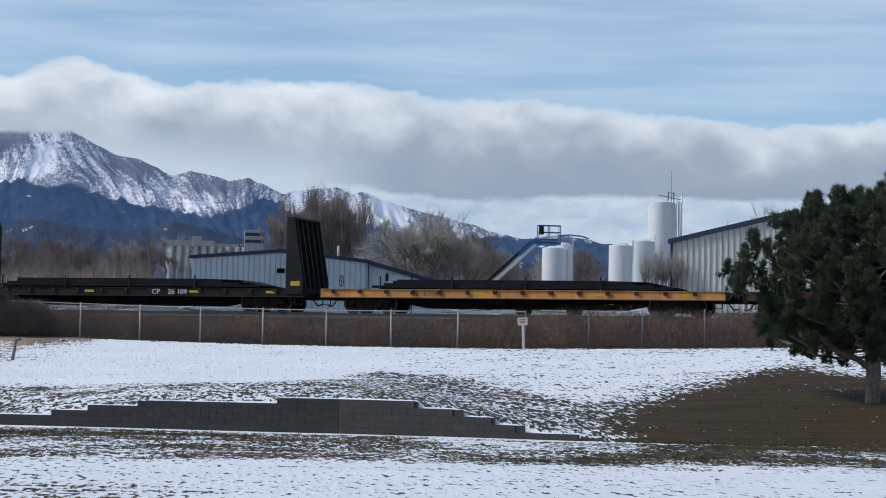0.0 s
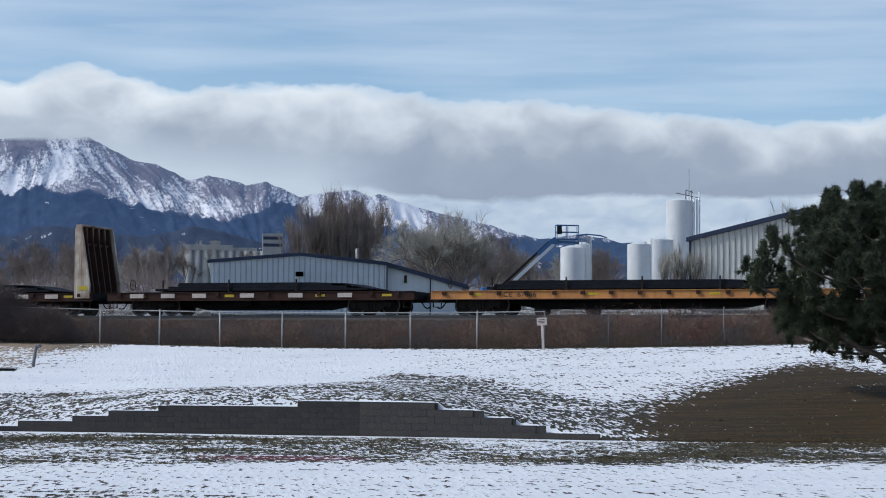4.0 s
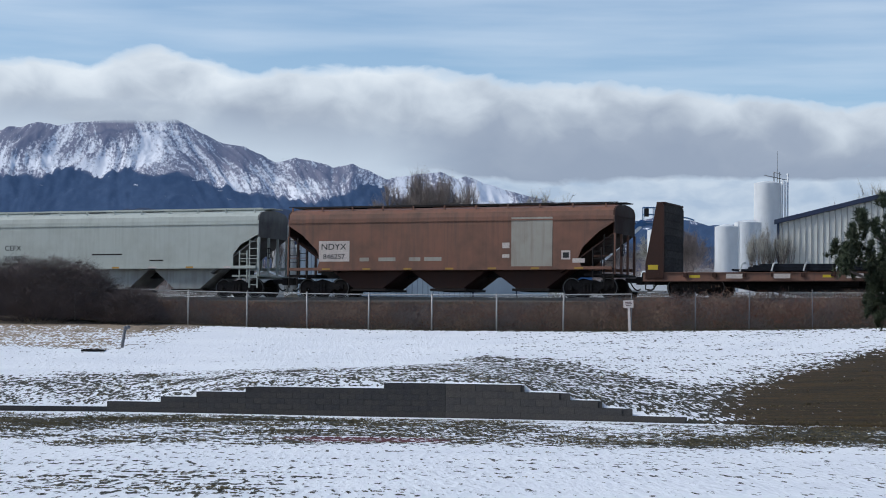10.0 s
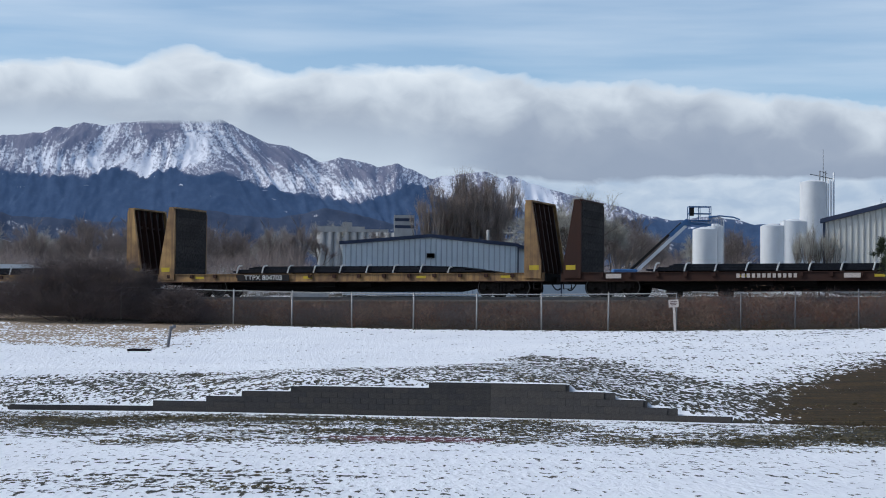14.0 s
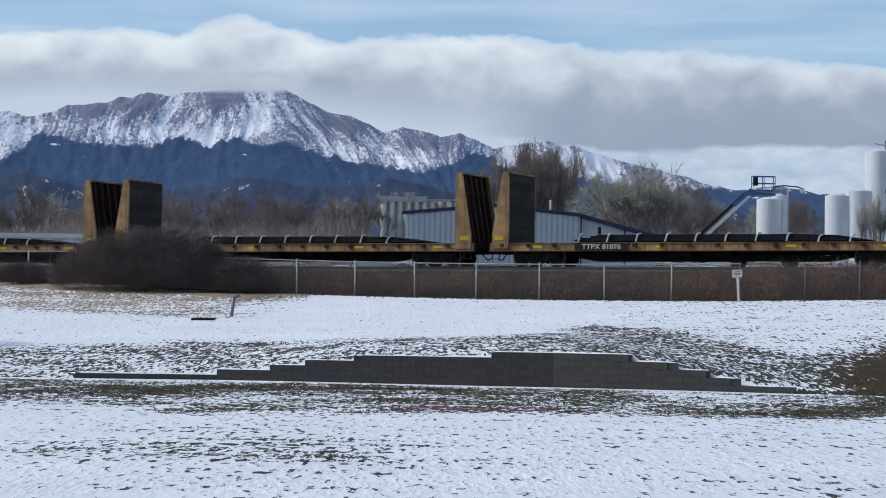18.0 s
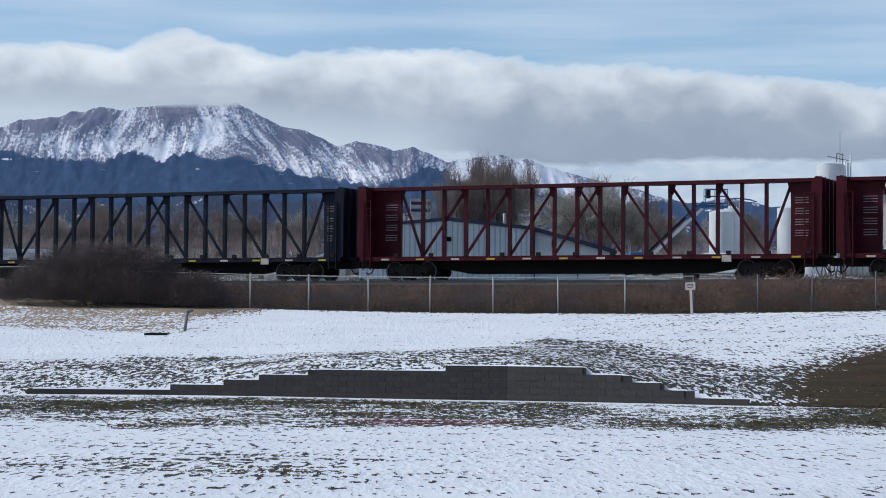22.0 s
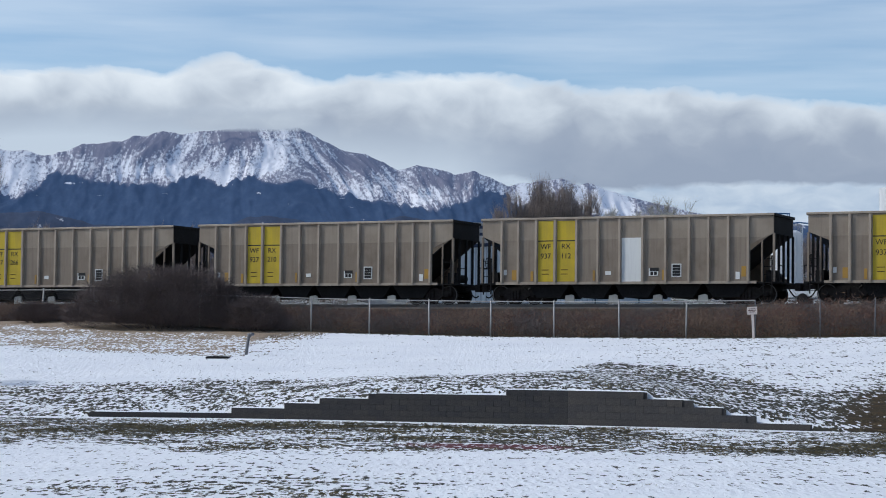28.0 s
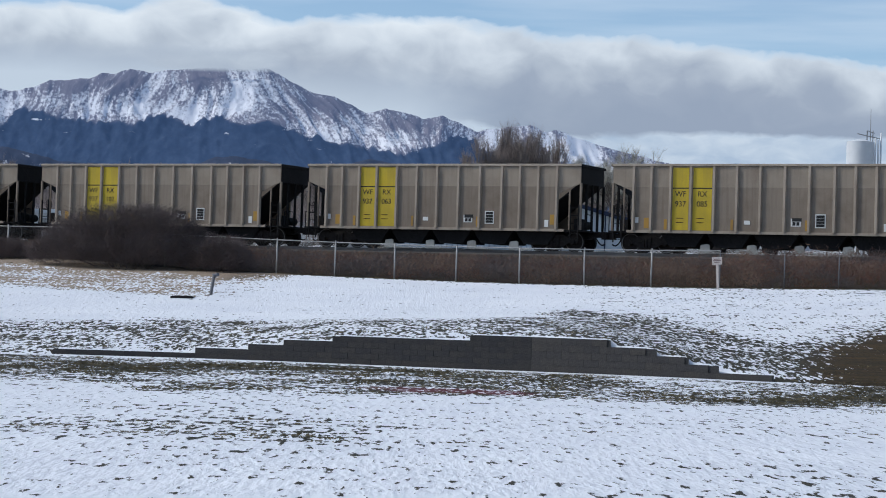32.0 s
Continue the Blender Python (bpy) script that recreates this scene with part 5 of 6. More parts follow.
def covered_hopper(length, paint, label, ribs=False, bays=3, seed=0):
    car = thing("covered_hopper", pose(0, 0, 0), label, "railcar", "cars of the freight train")
    a, b = 0.72, length - 0.95
    top = 4.22 if not ribs else 4.02
    lip = 0.42 if not ribs else 0.16
    sill = 1.42 if seed == 2 else 1.55
    # each side sheet has its lower corners cut away over the trucks
    for sgn in (-1, 1):
        y0, y1 = (-1.6, -1.55) if sgn < 0 else (1.55, 1.6)
        cut = [(0, 3.0), (1.5, 2.1), (1.5, sill)] if ribs else [(0, 3.1), (1.0, 2.6), (1.4, 2.1), (1.4, sill)] if seed < 2 else [(0, 3.5), (0.8, 3.0), (1.55, 2.3), (1.75, 1.85), (1.6, sill)]
        ring = [(a + d, z) for d, z in cut] + [(b - d, z) for d, z in cut[::-1]] + [(b, top - lip), (a, top - lip)]
        side = part("side_sheet", Geo().prism(ring, y0, y1), paint, car)
        if ribs:
            x = a + 1.6
            while x < b - 1.5:
                part("side_post", Geo().box(x - 0.03, x + 0.03, (-1.66 if sgn < 0 else 1.6), (-1.6 if sgn < 0 else 1.66), sill, top - 0.22), "hopper_rib", side)
                x += 0.83
        part("side_sill", Geo().box(a + 0.1, b - 0.1, y0 - (0.06 if sgn < 0 else -0.02), y1 + (0.06 if sgn > 0 else -0.02), sill - 0.14, sill), paint, car)
    # bulging shoulder and roof
    if ribs:
        ring = [(-1.6, top - 0.17), (-1.6, top - 0.04), (-0.8, top + 0.08), (0.8, top + 0.08), (1.6, top - 0.04), (1.6, top - 0.17)]
    else:
        ring = [(-1.6, top - 0.45), (-1.56, top - 0.2), (-1.3, top), (-0.7, top + 0.1), (0, top + 0.14), (0.7, top + 0.1), (1.3, top), (1.56, top - 0.2), (1.6, top - 0.45)]
    part("roof", Geo().prism(ring, a + 0.06, b - 0.06, "x"), paint, car)
    for x in (a - 0.02, b - 0.06):
        part("roof_end", Geo().prism(ring, x, x + 0.08, "x"), "end_grime_shade" if seed < 2 else "umber", car)
    part("shoulder_bead", Geo().box(a, b, -1.635, -1.6, top - lip - 0.2, top - lip - 0.14), paint, car)
    # slope sheets at the ends, grimy and coloured darker for their shade
    for x, d in ((a, 1), (b, -1)):
        part("end_sheet", Geo().box(min(x, x + d * 0.05), max(x, x + d * 0.05), -1.56, 1.56, 2.95, top - lip), "end_grime_shade" if seed < 2 else "umber", car)
        part("slope_sheet", Geo().prism([(x + d * 0.02, 2.97), (x + d * 0.08, 2.97), (x + d * 2.7, 1.2), (x + d * 2.6, 1.15)] if d > 0 else [(x + d * 2.6, 1.15), (x + d * 2.7, 1.2), (x + d * 0.08, 2.97), (x + d * 0.02, 2.97)], -1.54, 1.54), "end_grime_shade" if seed < 2 else "umber", car)
        part("end_platform", Geo().box(min(x - d * 0.1, x + d * 1.5), max(x - d * 0.1, x + d * 1.5), -1.5, 1.5, 1.0, 1.09), "steel" if seed else paint, car)
        for y in (-1.52, -0.5, 0.5, 1.52):
            part("corner_post", Geo().box(x - 0.05, x + 0.05, y - 0.05, y + 0.05, 1.05, 2.97), paint, car)
        iron = paint if seed < 2 else "steel"
        ladder(car, x + d * 0.05, -1.55, 0.45, 2.9, 0.45, iron, dx=d)
        ladder(car, x + d * 0.62, -1.58, 0.9, 2.3, 0.42, iron, dx=d)
        part("grab_rail", Geo().beam((x, -1.58, 1.9), (x + d * 1.0, -1.58, 1.9), 0.03, 0.03), paint, car)
    hand_brake(car, b + 0.12, -0.7, 2.2)
    # hopper bays, dusty, their colour toned down for shade below the sill
    w = (b - a - 4.2) / bays
    for i in range(bays):
        x0 = a + 2.1 + w * i
        ring = [(x0 + w * 0.03, sill - 0.14), (x0 + w * 0.97, sill - 0.14), (x0 + w * 0.68, 0.42), (x0 + w * 0.32, 0.42)]
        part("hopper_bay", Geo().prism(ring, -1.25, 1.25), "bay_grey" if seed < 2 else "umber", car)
        part("outlet_gate", Geo().box(x0 + w * 0.28, x0 + w * 0.72, -1.3, 1.3, 0.30, 0.41), "steel", car)
    for i in range(7):
        xr = a + 1.9 + (b - a - 3.8) * i / 6
        part("reflector", Geo().box(xr, xr + 0.42, -1.668, -1.662, sill - 0.12, sill - 0.03), "amber" if seed == 2 or i % 2 else "sign", car)
    part("centre_sill", Geo().box(a + 1.2, b - 1.2, -0.3, 0.3, 0.98, sill - 0.15), "coal_dark", car)
    # running board on brackets
    g = Geo().box(a - 0.2, b + 0.25, -0.5, 0.5, top + 0.19, top + 0.23)
    part("running_board", g, "steel" if seed or ribs else paint, car)
    part("roof_rail", Geo().box(a - 0.1, b + 0.1, -1.36, -1.31, top + 0.17, top + 0.21), "steel" if seed == 2 else paint, car)
    x = a + 0.1
    while x < b:
        part("roof_bracket", Geo().box(x - 0.035, x + 0.035, -1.36, -1.31, top - 0.02, top + 0.17), paint, car)
        x += 1.62
    for i in range(5):
        xx = a + 1.5 + (b - a - 3) * i / 4
        part("hatch", Geo().box(xx - 1.2, xx + 1.2, -0.4, 0.4, top + 0.08, top + 0.18), paint, car)
    running_gear(car, length, 2.35)
    return car


POSTS = (1.05, 1.92, 2.85, 3.83, 4.94, 6.03, 7.13, 8.27, 9.41, 10.56, 11.50, 12.45, 13.40)


def coal_hopper(length=16.2):
    car = thing("coal_hopper", pose(0, 0, 0), "taupe open-top coal hopper with two yellow side panels", "railcar", "cars of the freight train")
    a, b, z0, z1 = 0.70, 15.30, 1.02, 4.02
    for sgn in (-1, 1):
        y0, y1 = (-1.55, -1.5) if sgn < 0 else (1.5, 1.55)
        ring = [(a, 3.25), (a + 0.98, 2.85), (a + 0.98, z0), (b - 1.12, z0), (b - 1.12, 2.72), (b, 3.2), (b, z1), (a, z1)]
        side = part("side_sheet", Geo().prism(ring, y0, y1), "coal", car)
        # upper part of the sheet in a lighter taupe
        upper = [(a + 0.02, 3.04 + 0.21), (a + 0.5, 3.05), (b - 0.4, 3.05), (b - 0.02, 3.22), (b - 0.02, z1 - 0.02), (a + 0.02, z1 - 0.02)]
        part("upper_sheet", Geo().prism(upper, y0 - 0.004 if sgn < 0 else y1, y0 if sgn < 0 else y1 + 0.004), "coal_upper", side)
        bevel(part("top_chord", Geo().box(a - 0.03, b + 0.03, y0 - 0.07, y1 + 0.07, z1, z1 + 0.11), "coal_rib", car), 0.015)
        part("side_sill", Geo().box(a + 0.75, b - 0.8, y0 - 0.06, y1 + 0.06, z0 - 0.1, z0 + 0.02), "coal_rib", car)
        for k in POSTS:
            x = a + k
            post = Geo().prism([(x - 0.085, 0), (x - 0.05, -0.11), (x + 0.05, -0.11), (x + 0.085, 0)], z0, z1 - 0.01, "z")
            part("side_post", post, "coal_rib", side, at=pose(0, y0, 0) if sgn < 0 else pose(2 * x, y1, 0, 0, 0, 180))
    for i in range(2):
        x0, x1 = a + POSTS[2 + i] + 0.1, a + POSTS[3 + i] - 0.1
        part("yellow_panel", Geo().box(x0, x1, -1.563, -1.555, z0 + 0.04, z1 - 0.06), "signal", car, "bright yellow panel")
        part("panel_line", Geo().box(x0, x1, -1.567, -1.564, 2.98, 3.03), "ink", car)
        lettering(("WF", "RX")[i], 0.36, "ink", car, ((x0 + x1) / 2, -1.567, 2.62), name="reporting_mark")
        for z in (1.60, 1.40):
            part("text_bar", Geo().box(x0 + 0.2, x0 + 0.55, -1.567, -1.564, z, z + 0.035), "umber", car)
    # sloped ends, open cages; tail end and inner posts coloured dark for shade
    for x, d in ((a, 1), (b, -1)):
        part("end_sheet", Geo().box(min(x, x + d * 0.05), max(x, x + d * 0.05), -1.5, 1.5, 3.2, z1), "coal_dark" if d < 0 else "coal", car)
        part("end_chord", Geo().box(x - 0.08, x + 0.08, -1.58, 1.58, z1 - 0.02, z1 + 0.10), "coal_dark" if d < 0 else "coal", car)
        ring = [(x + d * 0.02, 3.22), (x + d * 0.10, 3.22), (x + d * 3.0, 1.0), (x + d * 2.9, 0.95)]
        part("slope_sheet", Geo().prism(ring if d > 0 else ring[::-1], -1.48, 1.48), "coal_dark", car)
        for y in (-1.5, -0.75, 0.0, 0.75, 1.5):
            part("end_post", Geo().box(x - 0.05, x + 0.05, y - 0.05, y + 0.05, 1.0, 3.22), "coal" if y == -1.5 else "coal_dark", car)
        part("brace_post", Geo().box(x + d * 0.56 - 0.035, x + d * 0.56 + 0.035, -1.54, -1.46, 1.0, 3.4), "coal", car)
        part("end_platform", Geo().box(min(x - d * 0.2, x + d * 1.0), max(x - d * 0.2, x + d * 1.0), -1.5, 1.5, 0.92, 1.0), "coal_dark", car)
        part("end_rail", Geo().beam((x - d * 0.2, -1.4, 1.0), (x - d * 0.2, -1.4, 1.75), 0.04, 0.04).beam((x - d * 0.2, -1.4, 1.75), (x - d * 0.2, -0.5, 1.75), 0.04, 0.04), "coal_dark", car)
        part("brake_valve", Geo().box(x + d * 0.35 - 0.2, x + d * 0.35 + 0.2, -0.9, -0.4, 1.0, 1.55).tube((x + d * 0.5, 0.1, 1.3), (x + d * 0.5, 0.9, 1.3), 0.2, sides=10), "coal_dark", car)
        ladder(car, x + d * 0.08, -1.57, 0.45, 2.2, 0.4, "coal_dark", dx=d)
    hand_brake(car, a - 0.1, -0.7, 2.0)
    part("brake_tank", Geo().tube((a + 0.5, -0.6, 1.35), (a + 0.5, 0.6, 1.35), 0.22, sides=12), "coal_dark", car)
    # five dark bays with pale gate frames between them
    w = 2.22
    for i in range(5):
        x0 = a + 2.28 + w * i
        ring = [(x0, 0.98), (x0 + w, 0.98), (x0 + w * 0.78, 0.30), (x0 + w * 0.22, 0.30)]
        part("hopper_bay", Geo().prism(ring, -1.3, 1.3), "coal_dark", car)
        if i < 4:
            xg = x0 + w
            part("gate_frame", Geo().prism([(xg - 0.25, 0.02), (xg + 1.2, 0.02), (xg + 0.25, 0.12), (xg + 0.22, 0.40), (xg + 0.1, 0.45), (xg - 0.2, 0.40)], -1.36, -1.28), "bay_grey", car, "pale dusty gate frame")
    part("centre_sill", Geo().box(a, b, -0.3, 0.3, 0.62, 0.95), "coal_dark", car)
    # small stencils and reflectors
    for k, z, w, h in ((1.15, 1.38, 0.16, 0.26), (6.40, 1.36, 0.28, 0.18), (8.58, 1.30, 0.46, 0.36), (9.70, 1.24, 0.48, 0.62), (12.80, 1.12, 0.2, 0.34)):
        part("stencil", Geo().box(a + k, a + k + w, -1.566, -1.558, z, z + h), "white", car)
    part("stencil_face", Geo().box(a + 8.63, a + 9.08, -1.572, -1.567, 1.52, 1.68).box(a + 8.66, a + 8.80, -1.572, -1.567, 1.34, 1.50).box(a + 8.84, a + 8.98, -1.572, -1.567, 1.34, 1.50), "ink", car)
    for i in range(4):
        part("stencil_face", Geo().box(a + 9.75, a + 10.13, -1.572, -1.567, 1.29 + 0.135 * i, 1.41 + 0.135 * i), "ink", car)
    for k, w, z in ((1.58, 0.24, 1.14), (2.56, 0.14, 1.08), (5.76, 0.12, 1.1), (9.24, 0.1, 1.1), (13.08, 0.22, 1.24)):
        part("reflector", Geo().box(a + k, a + k + w, -1.566, -1.558, z, z + 0.48), "amber", car)
    running_gear(car, length, 2.3)
    return car


def centrebeam(paint, label, tag):
    length = 24.0
    car = thing("centrebeam_flatcar", pose(0, 0, 0), label, "railcar", "cars of the freight train")
    a, b, zd, zt = 0.55, 23.45, 1.14, 4.62
    for y0, y1 in ((-1.45, -1.37), (1.37, 1.45)):
        part("side_sill", Geo().prism([(a, 0.92), (b, 0.92), (b, 1.14), (a, 1.14)], y0, y1), paint, car)
    part("deck", Geo().box(a, b, -1.37, 1.37, 1.06, zd), paint, car)
    part("centre_sill", Geo().prism([(a, 0.6), (4.4, 0.6), (6.0, 0.32), (18.0, 0.32), (19.6, 0.6), (b, 0.6), (b, 1.05), (a, 1.05)], -0.35, 0.35), "coal_dark", car)
    part("top_chord", Geo().box(a, b, -0.38, 0.38, zt - 0.16, zt), paint, car)
    for x, d in ((a, 1), (b, -1)):
        eb = part("end_bulkhead", Geo().box(min(x, x + d * 0.12), max(x, x + d * 0.12), -1.42, 1.42, zd, zt), paint, car)
        for y in (-1.42, -0.7, 0.0, 0.7, 1.3):
            part("end_rib", Geo().box(min(x - d * 0.16, x), max(x - d * 0.16, x), y, y + 0.12, zd, zt - 0.02), paint, eb)
        part("end_panel", Geo().box(min(x + d * 0.12, x + d * 1.6), max(x + d * 0.12, x + d * 1.6), -0.1, 0.1, zd, zt - 0.16), paint, car)
        part("side_gusset", Geo().prism([(x + d * 0.12, zd), (x + d * 0.5, zd), (x + d * 0.3, zt - 0.2), (x + d * 0.12, zt)] if d > 0 else [(x + d * 0.12, zt), (x + d * 0.3, zt - 0.2), (x + d * 0.5, zd), (x + d * 0.12, zd)], -1.42, -1.34), paint, car)
        for i, k in [(i, k) for i in range(4) for k in range(3)]:
            part("text_bar", Geo().box(x + d * 1.08 - 0.32, x + d * 1.08 + 0.32, -0.115, -0.105, 2.0 + 0.5 * i + 0.12 * k, 2.0 + 0.5 * i + 0.12 * k + 0.035), tag, car)
        ladder(car, x + d * 0.2, -1.48, 0.5, 3.9, 0.4, paint, dx=d)
    # sixteen uprights; the diagonals rise to the middle, cross there and fall away again
    xa, xb = a + 1.6, b - 1.6
    step = (xb - xa) / 17
    at = [xa + step * (i + 1) for i in range(16)]
    for x in at:
        part("upright", Geo().box(x - 0.07, x + 0.07, -0.12, 0.12, zd, zt - 0.16), paint, car)
    low, high = zd + 0.05, zt - 0.26
    legs = [(xa, high, at[0], low), (at[15], low, xb, high)]
    legs += [(at[i], low, at[i + 2] - 0.1, high) for i in (0, 2, 4, 6)] + [(at[i] + 0.1, high, at[i + 2], low) for i in (7, 9, 11, 13)]
    for n, (x0, za, x1, zb) in enumerate(legs):
        part("diagonal", Geo().beam((x0, -0.05 if n % 2 else 0.02, za), (x1, -0.05 if n % 2 else 0.02, zb), 0.11, 0.11), paint, car)
        x, d = (x0, -1) if za > zb else (x1, 1)
        part("gusset", Geo().prism([(x - 0.17, zt - 0.17), (x + 0.17, zt - 0.17), (x + 0.04, zt - 0.62), (x - 0.04, zt - 0.62)], -0.07, 0.05), paint, car)
    for i in range(12):
        x = a + 1.2 + (b - a - 2.4) * i / 11
        part("reflector" if i % 2 else "stencil_patch", Geo().box(x, x + 0.42, -1.458, -1.451, 0.96, 1.04), "signal" if i % 2 else "sign", car)
        part("winch", Geo().box(x + 0.7, x + 0.9, -1.52, -1.38, 1.14, 1.3), "steel", car)
    part("placard", Geo().box(19.0, 19.45, -1.47, -1.452, 0.8, 1.1), "sign", car)
    running_gear(car, length, 3.1)
    return car


def build_train():
    """Cars in order from the head; each comes with the place of its front coupler along the track at the start."""
    made = []

    def put(car, at, load=None):
        made.append((car, at))
        if load:
            made.append((load, at))

    put(flatcar(20.6, "black", "black bulkhead flatcar carrying flat steel", "CP    26 109", 0.63, "black", "black", ink="white", brand=None), -60.1, steel_load(20.6, "steel"))
    put(flatcar(20.44, "yellow", "yellow flatcar with stake pockets carrying flat steel", "CE  67040", 0.285), -39.54, steel_load(20.44, "steel"))
    put(flatcar(20.66, "maroon", "dull maroon flatcar carrying flat steel", "CP  315 200", 0.545, ink="white", belly=0.5), -19.1, steel_load(20.66, "steel"))
    put(flatcar(17.1, "umber", "umber flatcar with bleached tan bulkheads", "", 0.3, "tan", "tan", brand=(0.16, 9), patch=(0.42, 0.52, 0.62, 0.72, 0.82)), 1.56, steel_load(17.1, "steel"))
    put(flatcar(17.2, "umber", "dark flatcar with pale stencil patches", "", 0.3, patch=(0.1, 0.2, 0.3, 0.45, 0.6, 0.75)), 18.7, steel_load(17.2, "steel"))
    put(flatcar(20.22, "yellow", "yellow flatcar with black car number", "CE  67066", 0.24), 35.9, steel_load(20.22, "steel"))
    put(flatcar(20.79, "yellow", "yellow flatcar carrying a low dark load", "CE  67109", 0.25), 56.12, steel_load(20.79, "steel"))
    put(flatcar(18.0, "umber", "umber flatcar with weathered cream bulkheads", "", 0.3, "tan", "tan", brand=(0.14, 9), patch=(0.45, 0.55, 0.66, 0.78)), 76.91, steel_load(18.0, "steel"))
    a = covered_hopper(18.02, "hopper_white", "grey-white ribbed covered hopper with teal graffiti", True, 3)
    lettering("78  68", 0.36, "ink", a, (3.3, -1.672, 1.72))
    # spray-painted scrawl: slanted block strokes with dark edges along the lower side
    rnd = random.Random(7)
    x = 10.1
    for i in range(11):
        rise, run = rnd.uniform(0.62, 0.86), (0.34 if i % 2 else -0.30) * rnd.uniform(0.6, 1.3)
        pa, pb = Vector((x, 0, 1.62 + rnd.uniform(0, 0.08))), Vector((x + run + 0.12, 0, 1.62 + rise))
        side = (pb - pa).normalized().cross(Vector((0, 1, 0))) * rnd.uniform(0.10, 0.15)
        ring = [pa - side, pa.lerp(pb, 0.5) - side * 1.2, pb - side * 0.7, pb + side * 0.7, pa.lerp(pb, 0.5) + side * 1.1, pa + side]
        y = -1.6675 - 0.0012 * (i % 3)
        part("graffiti", Geo().prism([(q.x, q.z) for q in ring], y - 0.002, y), "spray", a, "pale grey-teal spray-painted stroke")
        part("graffiti_outline", Geo().pipe([(q.x, y - 0.003, q.z) for q in ring + ring[:1]], 0.022, 4), "aqua", a)
        x += 0.50
    put(a, 94.93)
    b = covered_hopper(18.33, "hopper_green", "pale smooth-sided covered hopper with black lettering", False, 3)
    lettering("CEFX", 0.37, "ink", b, (3.0, -1.604, 2.4), wide=1.15)
    lettering("351859", 0.35, "ink", b, (3.08, -1.604, 1.88), wide=1.15)
    for x, w, z in ((2.6, 0.5, 1.66), (3.3, 0.6, 1.66), (8.7, 1.8, 2.12), (7.0, 0.4, 1.72), (11.6, 0.8, 1.8)):
        part("text_bar", Geo().box(x - w / 2, x + w / 2, -1.606, -1.601, z, z + 0.07), "steel", b)
    put(b, 112.95)
    c = covered_hopper(18.47, "hopper_brown", "rust-brown covered hopper with a white number panel", False, 3, seed=2)
    part("number_panel", Geo().box(2.4, 4.05, -1.608, -1.602, 1.72, 2.72), "sign", c)
    lettering("NDYX", 0.42, "ink", c, (3.2, -1.612, 2.3), wide=1.15)
    lettering("846257", 0.36, "ink", c, (3.22, -1.612, 1.84), wide=1.1)
    part("primer_panel", Geo().box(12.45, 14.5, -1.612, -1.602, 1.44, 3.75), "primer", c, "large pale primer patch")
    for x, z, w, h in ((12.0, 2.3, 0.36, 0.26), (12.0, 1.85, 0.36, 0.16), (14.95, 1.75, 0.44, 0.42), (15.5, 1.6, 0.6, 0.2)):
        part("stencil_patch", Geo().box(x, x + w, -1.612, -1.602, z, z + h), "sign", c)
    part("stencil_face", Geo().box(15.02, 15.32, -1.616, -1.612, 1.83, 2.08), "ink", c)
    for x, w in ((4.6, 0.5), (5.6, 0.9), (7.2, 0.6), (8.0, 0.9)):
        part("text_bar", Geo().box(x, x + w, -1.608, -1.602, 1.72, 1.9), "primer", c)
    put(c, 131.27)
    # bulkhead flats
    specs = [
        (149.74, 21.81, "hopper_brown", "umber", "", "dark umber bulkhead flatcar with chalked sides", (0.2, 0.3, 0.45, 0.7, 0.8)),
        (171.55, 22.47, "yellow_b", "yellow_b", "TTPX 804473", "yellow bulkhead flatcar with strapped steel", None),
        (194.02, 22.03, "yellow_b", "yellow_b", "TTPX 804703", "yellow bulkhead flatcar with tall end walls", None),
        (216.05, 22.31, "umber", "umber", "", "dark brown bulkhead flatcar with strapped steel", (0.12, 0.62)),
        (238.36, 21.84, "yellow_b", "yellow_b", "TTPX 804018", "yellow bulkhead flatcar with dark boarded ends", None),
        (260.2, 21.83, "yellow_b", "yellow_b", "TTPX 81021", "yellow bulkhead flatcar with rust-streaked ends", None),
        (282.03, 22.2, "yellow_b", "yellow_b", "TTPX 81076", "yellow bulkhead flatcar with open-ribbed ends", None),
        (304.23, 22.15, "yellow_b", "yellow_b", "TTPX 80500", "yellow bulkhead flatcar with half-replaced boards", None),
    ]
    mark_places = {171.55: 0.315, 194.02: 0.30, 238.36: 0.27, 282.03: 0.28}
    for at, length, paint, ends, mark, label, patch in specs:
        place = mark_places.get(at, 0.24)
        car = flatcar(length, paint, label, mark, place, ends, "board", "tan" if at > 300 else None, ink="white" if at > 170 else "ink", patch=patch, brand=(0.4, 12) if at == 216.05 else None, rise=3.2 if at == 149.74 else BULK_H)
        if at == 149.74:
            for i in range(16):
                gx = length * 0.625 + 0.2 * i
                part("graffiti", Geo().prism([(gx, 0.80), (gx + 0.16, 0.78), (gx + 0.24 + 0.05 * (i % 3), 1.02), (gx + 0.05, 1.06)], -1.634, -1.628), ("aqua", "signal", "white")[(i * 7) % 3], car)
        if mark:
            w = len(mark) * 0.24
            part("number_panel", Geo().box(length * place - w / 2 - 0.15, length * place + w / 2 + 0.15, -1.631, -1.624, 0.76, 1.1), "black", car)
        put(car, at, steel_load(length, "strap"))
    put(centrebeam("blue_black", "blue-black centrebeam flatcar, empty truss", "tag"), 326.38)
    red = centrebeam("red", "dark red centrebeam flatcar, empty truss", "tag")
    put(red, 350.38)
    put(copy_thing(red, pose(0, 0, 0)), 374.26)
    first = coal_hopper()
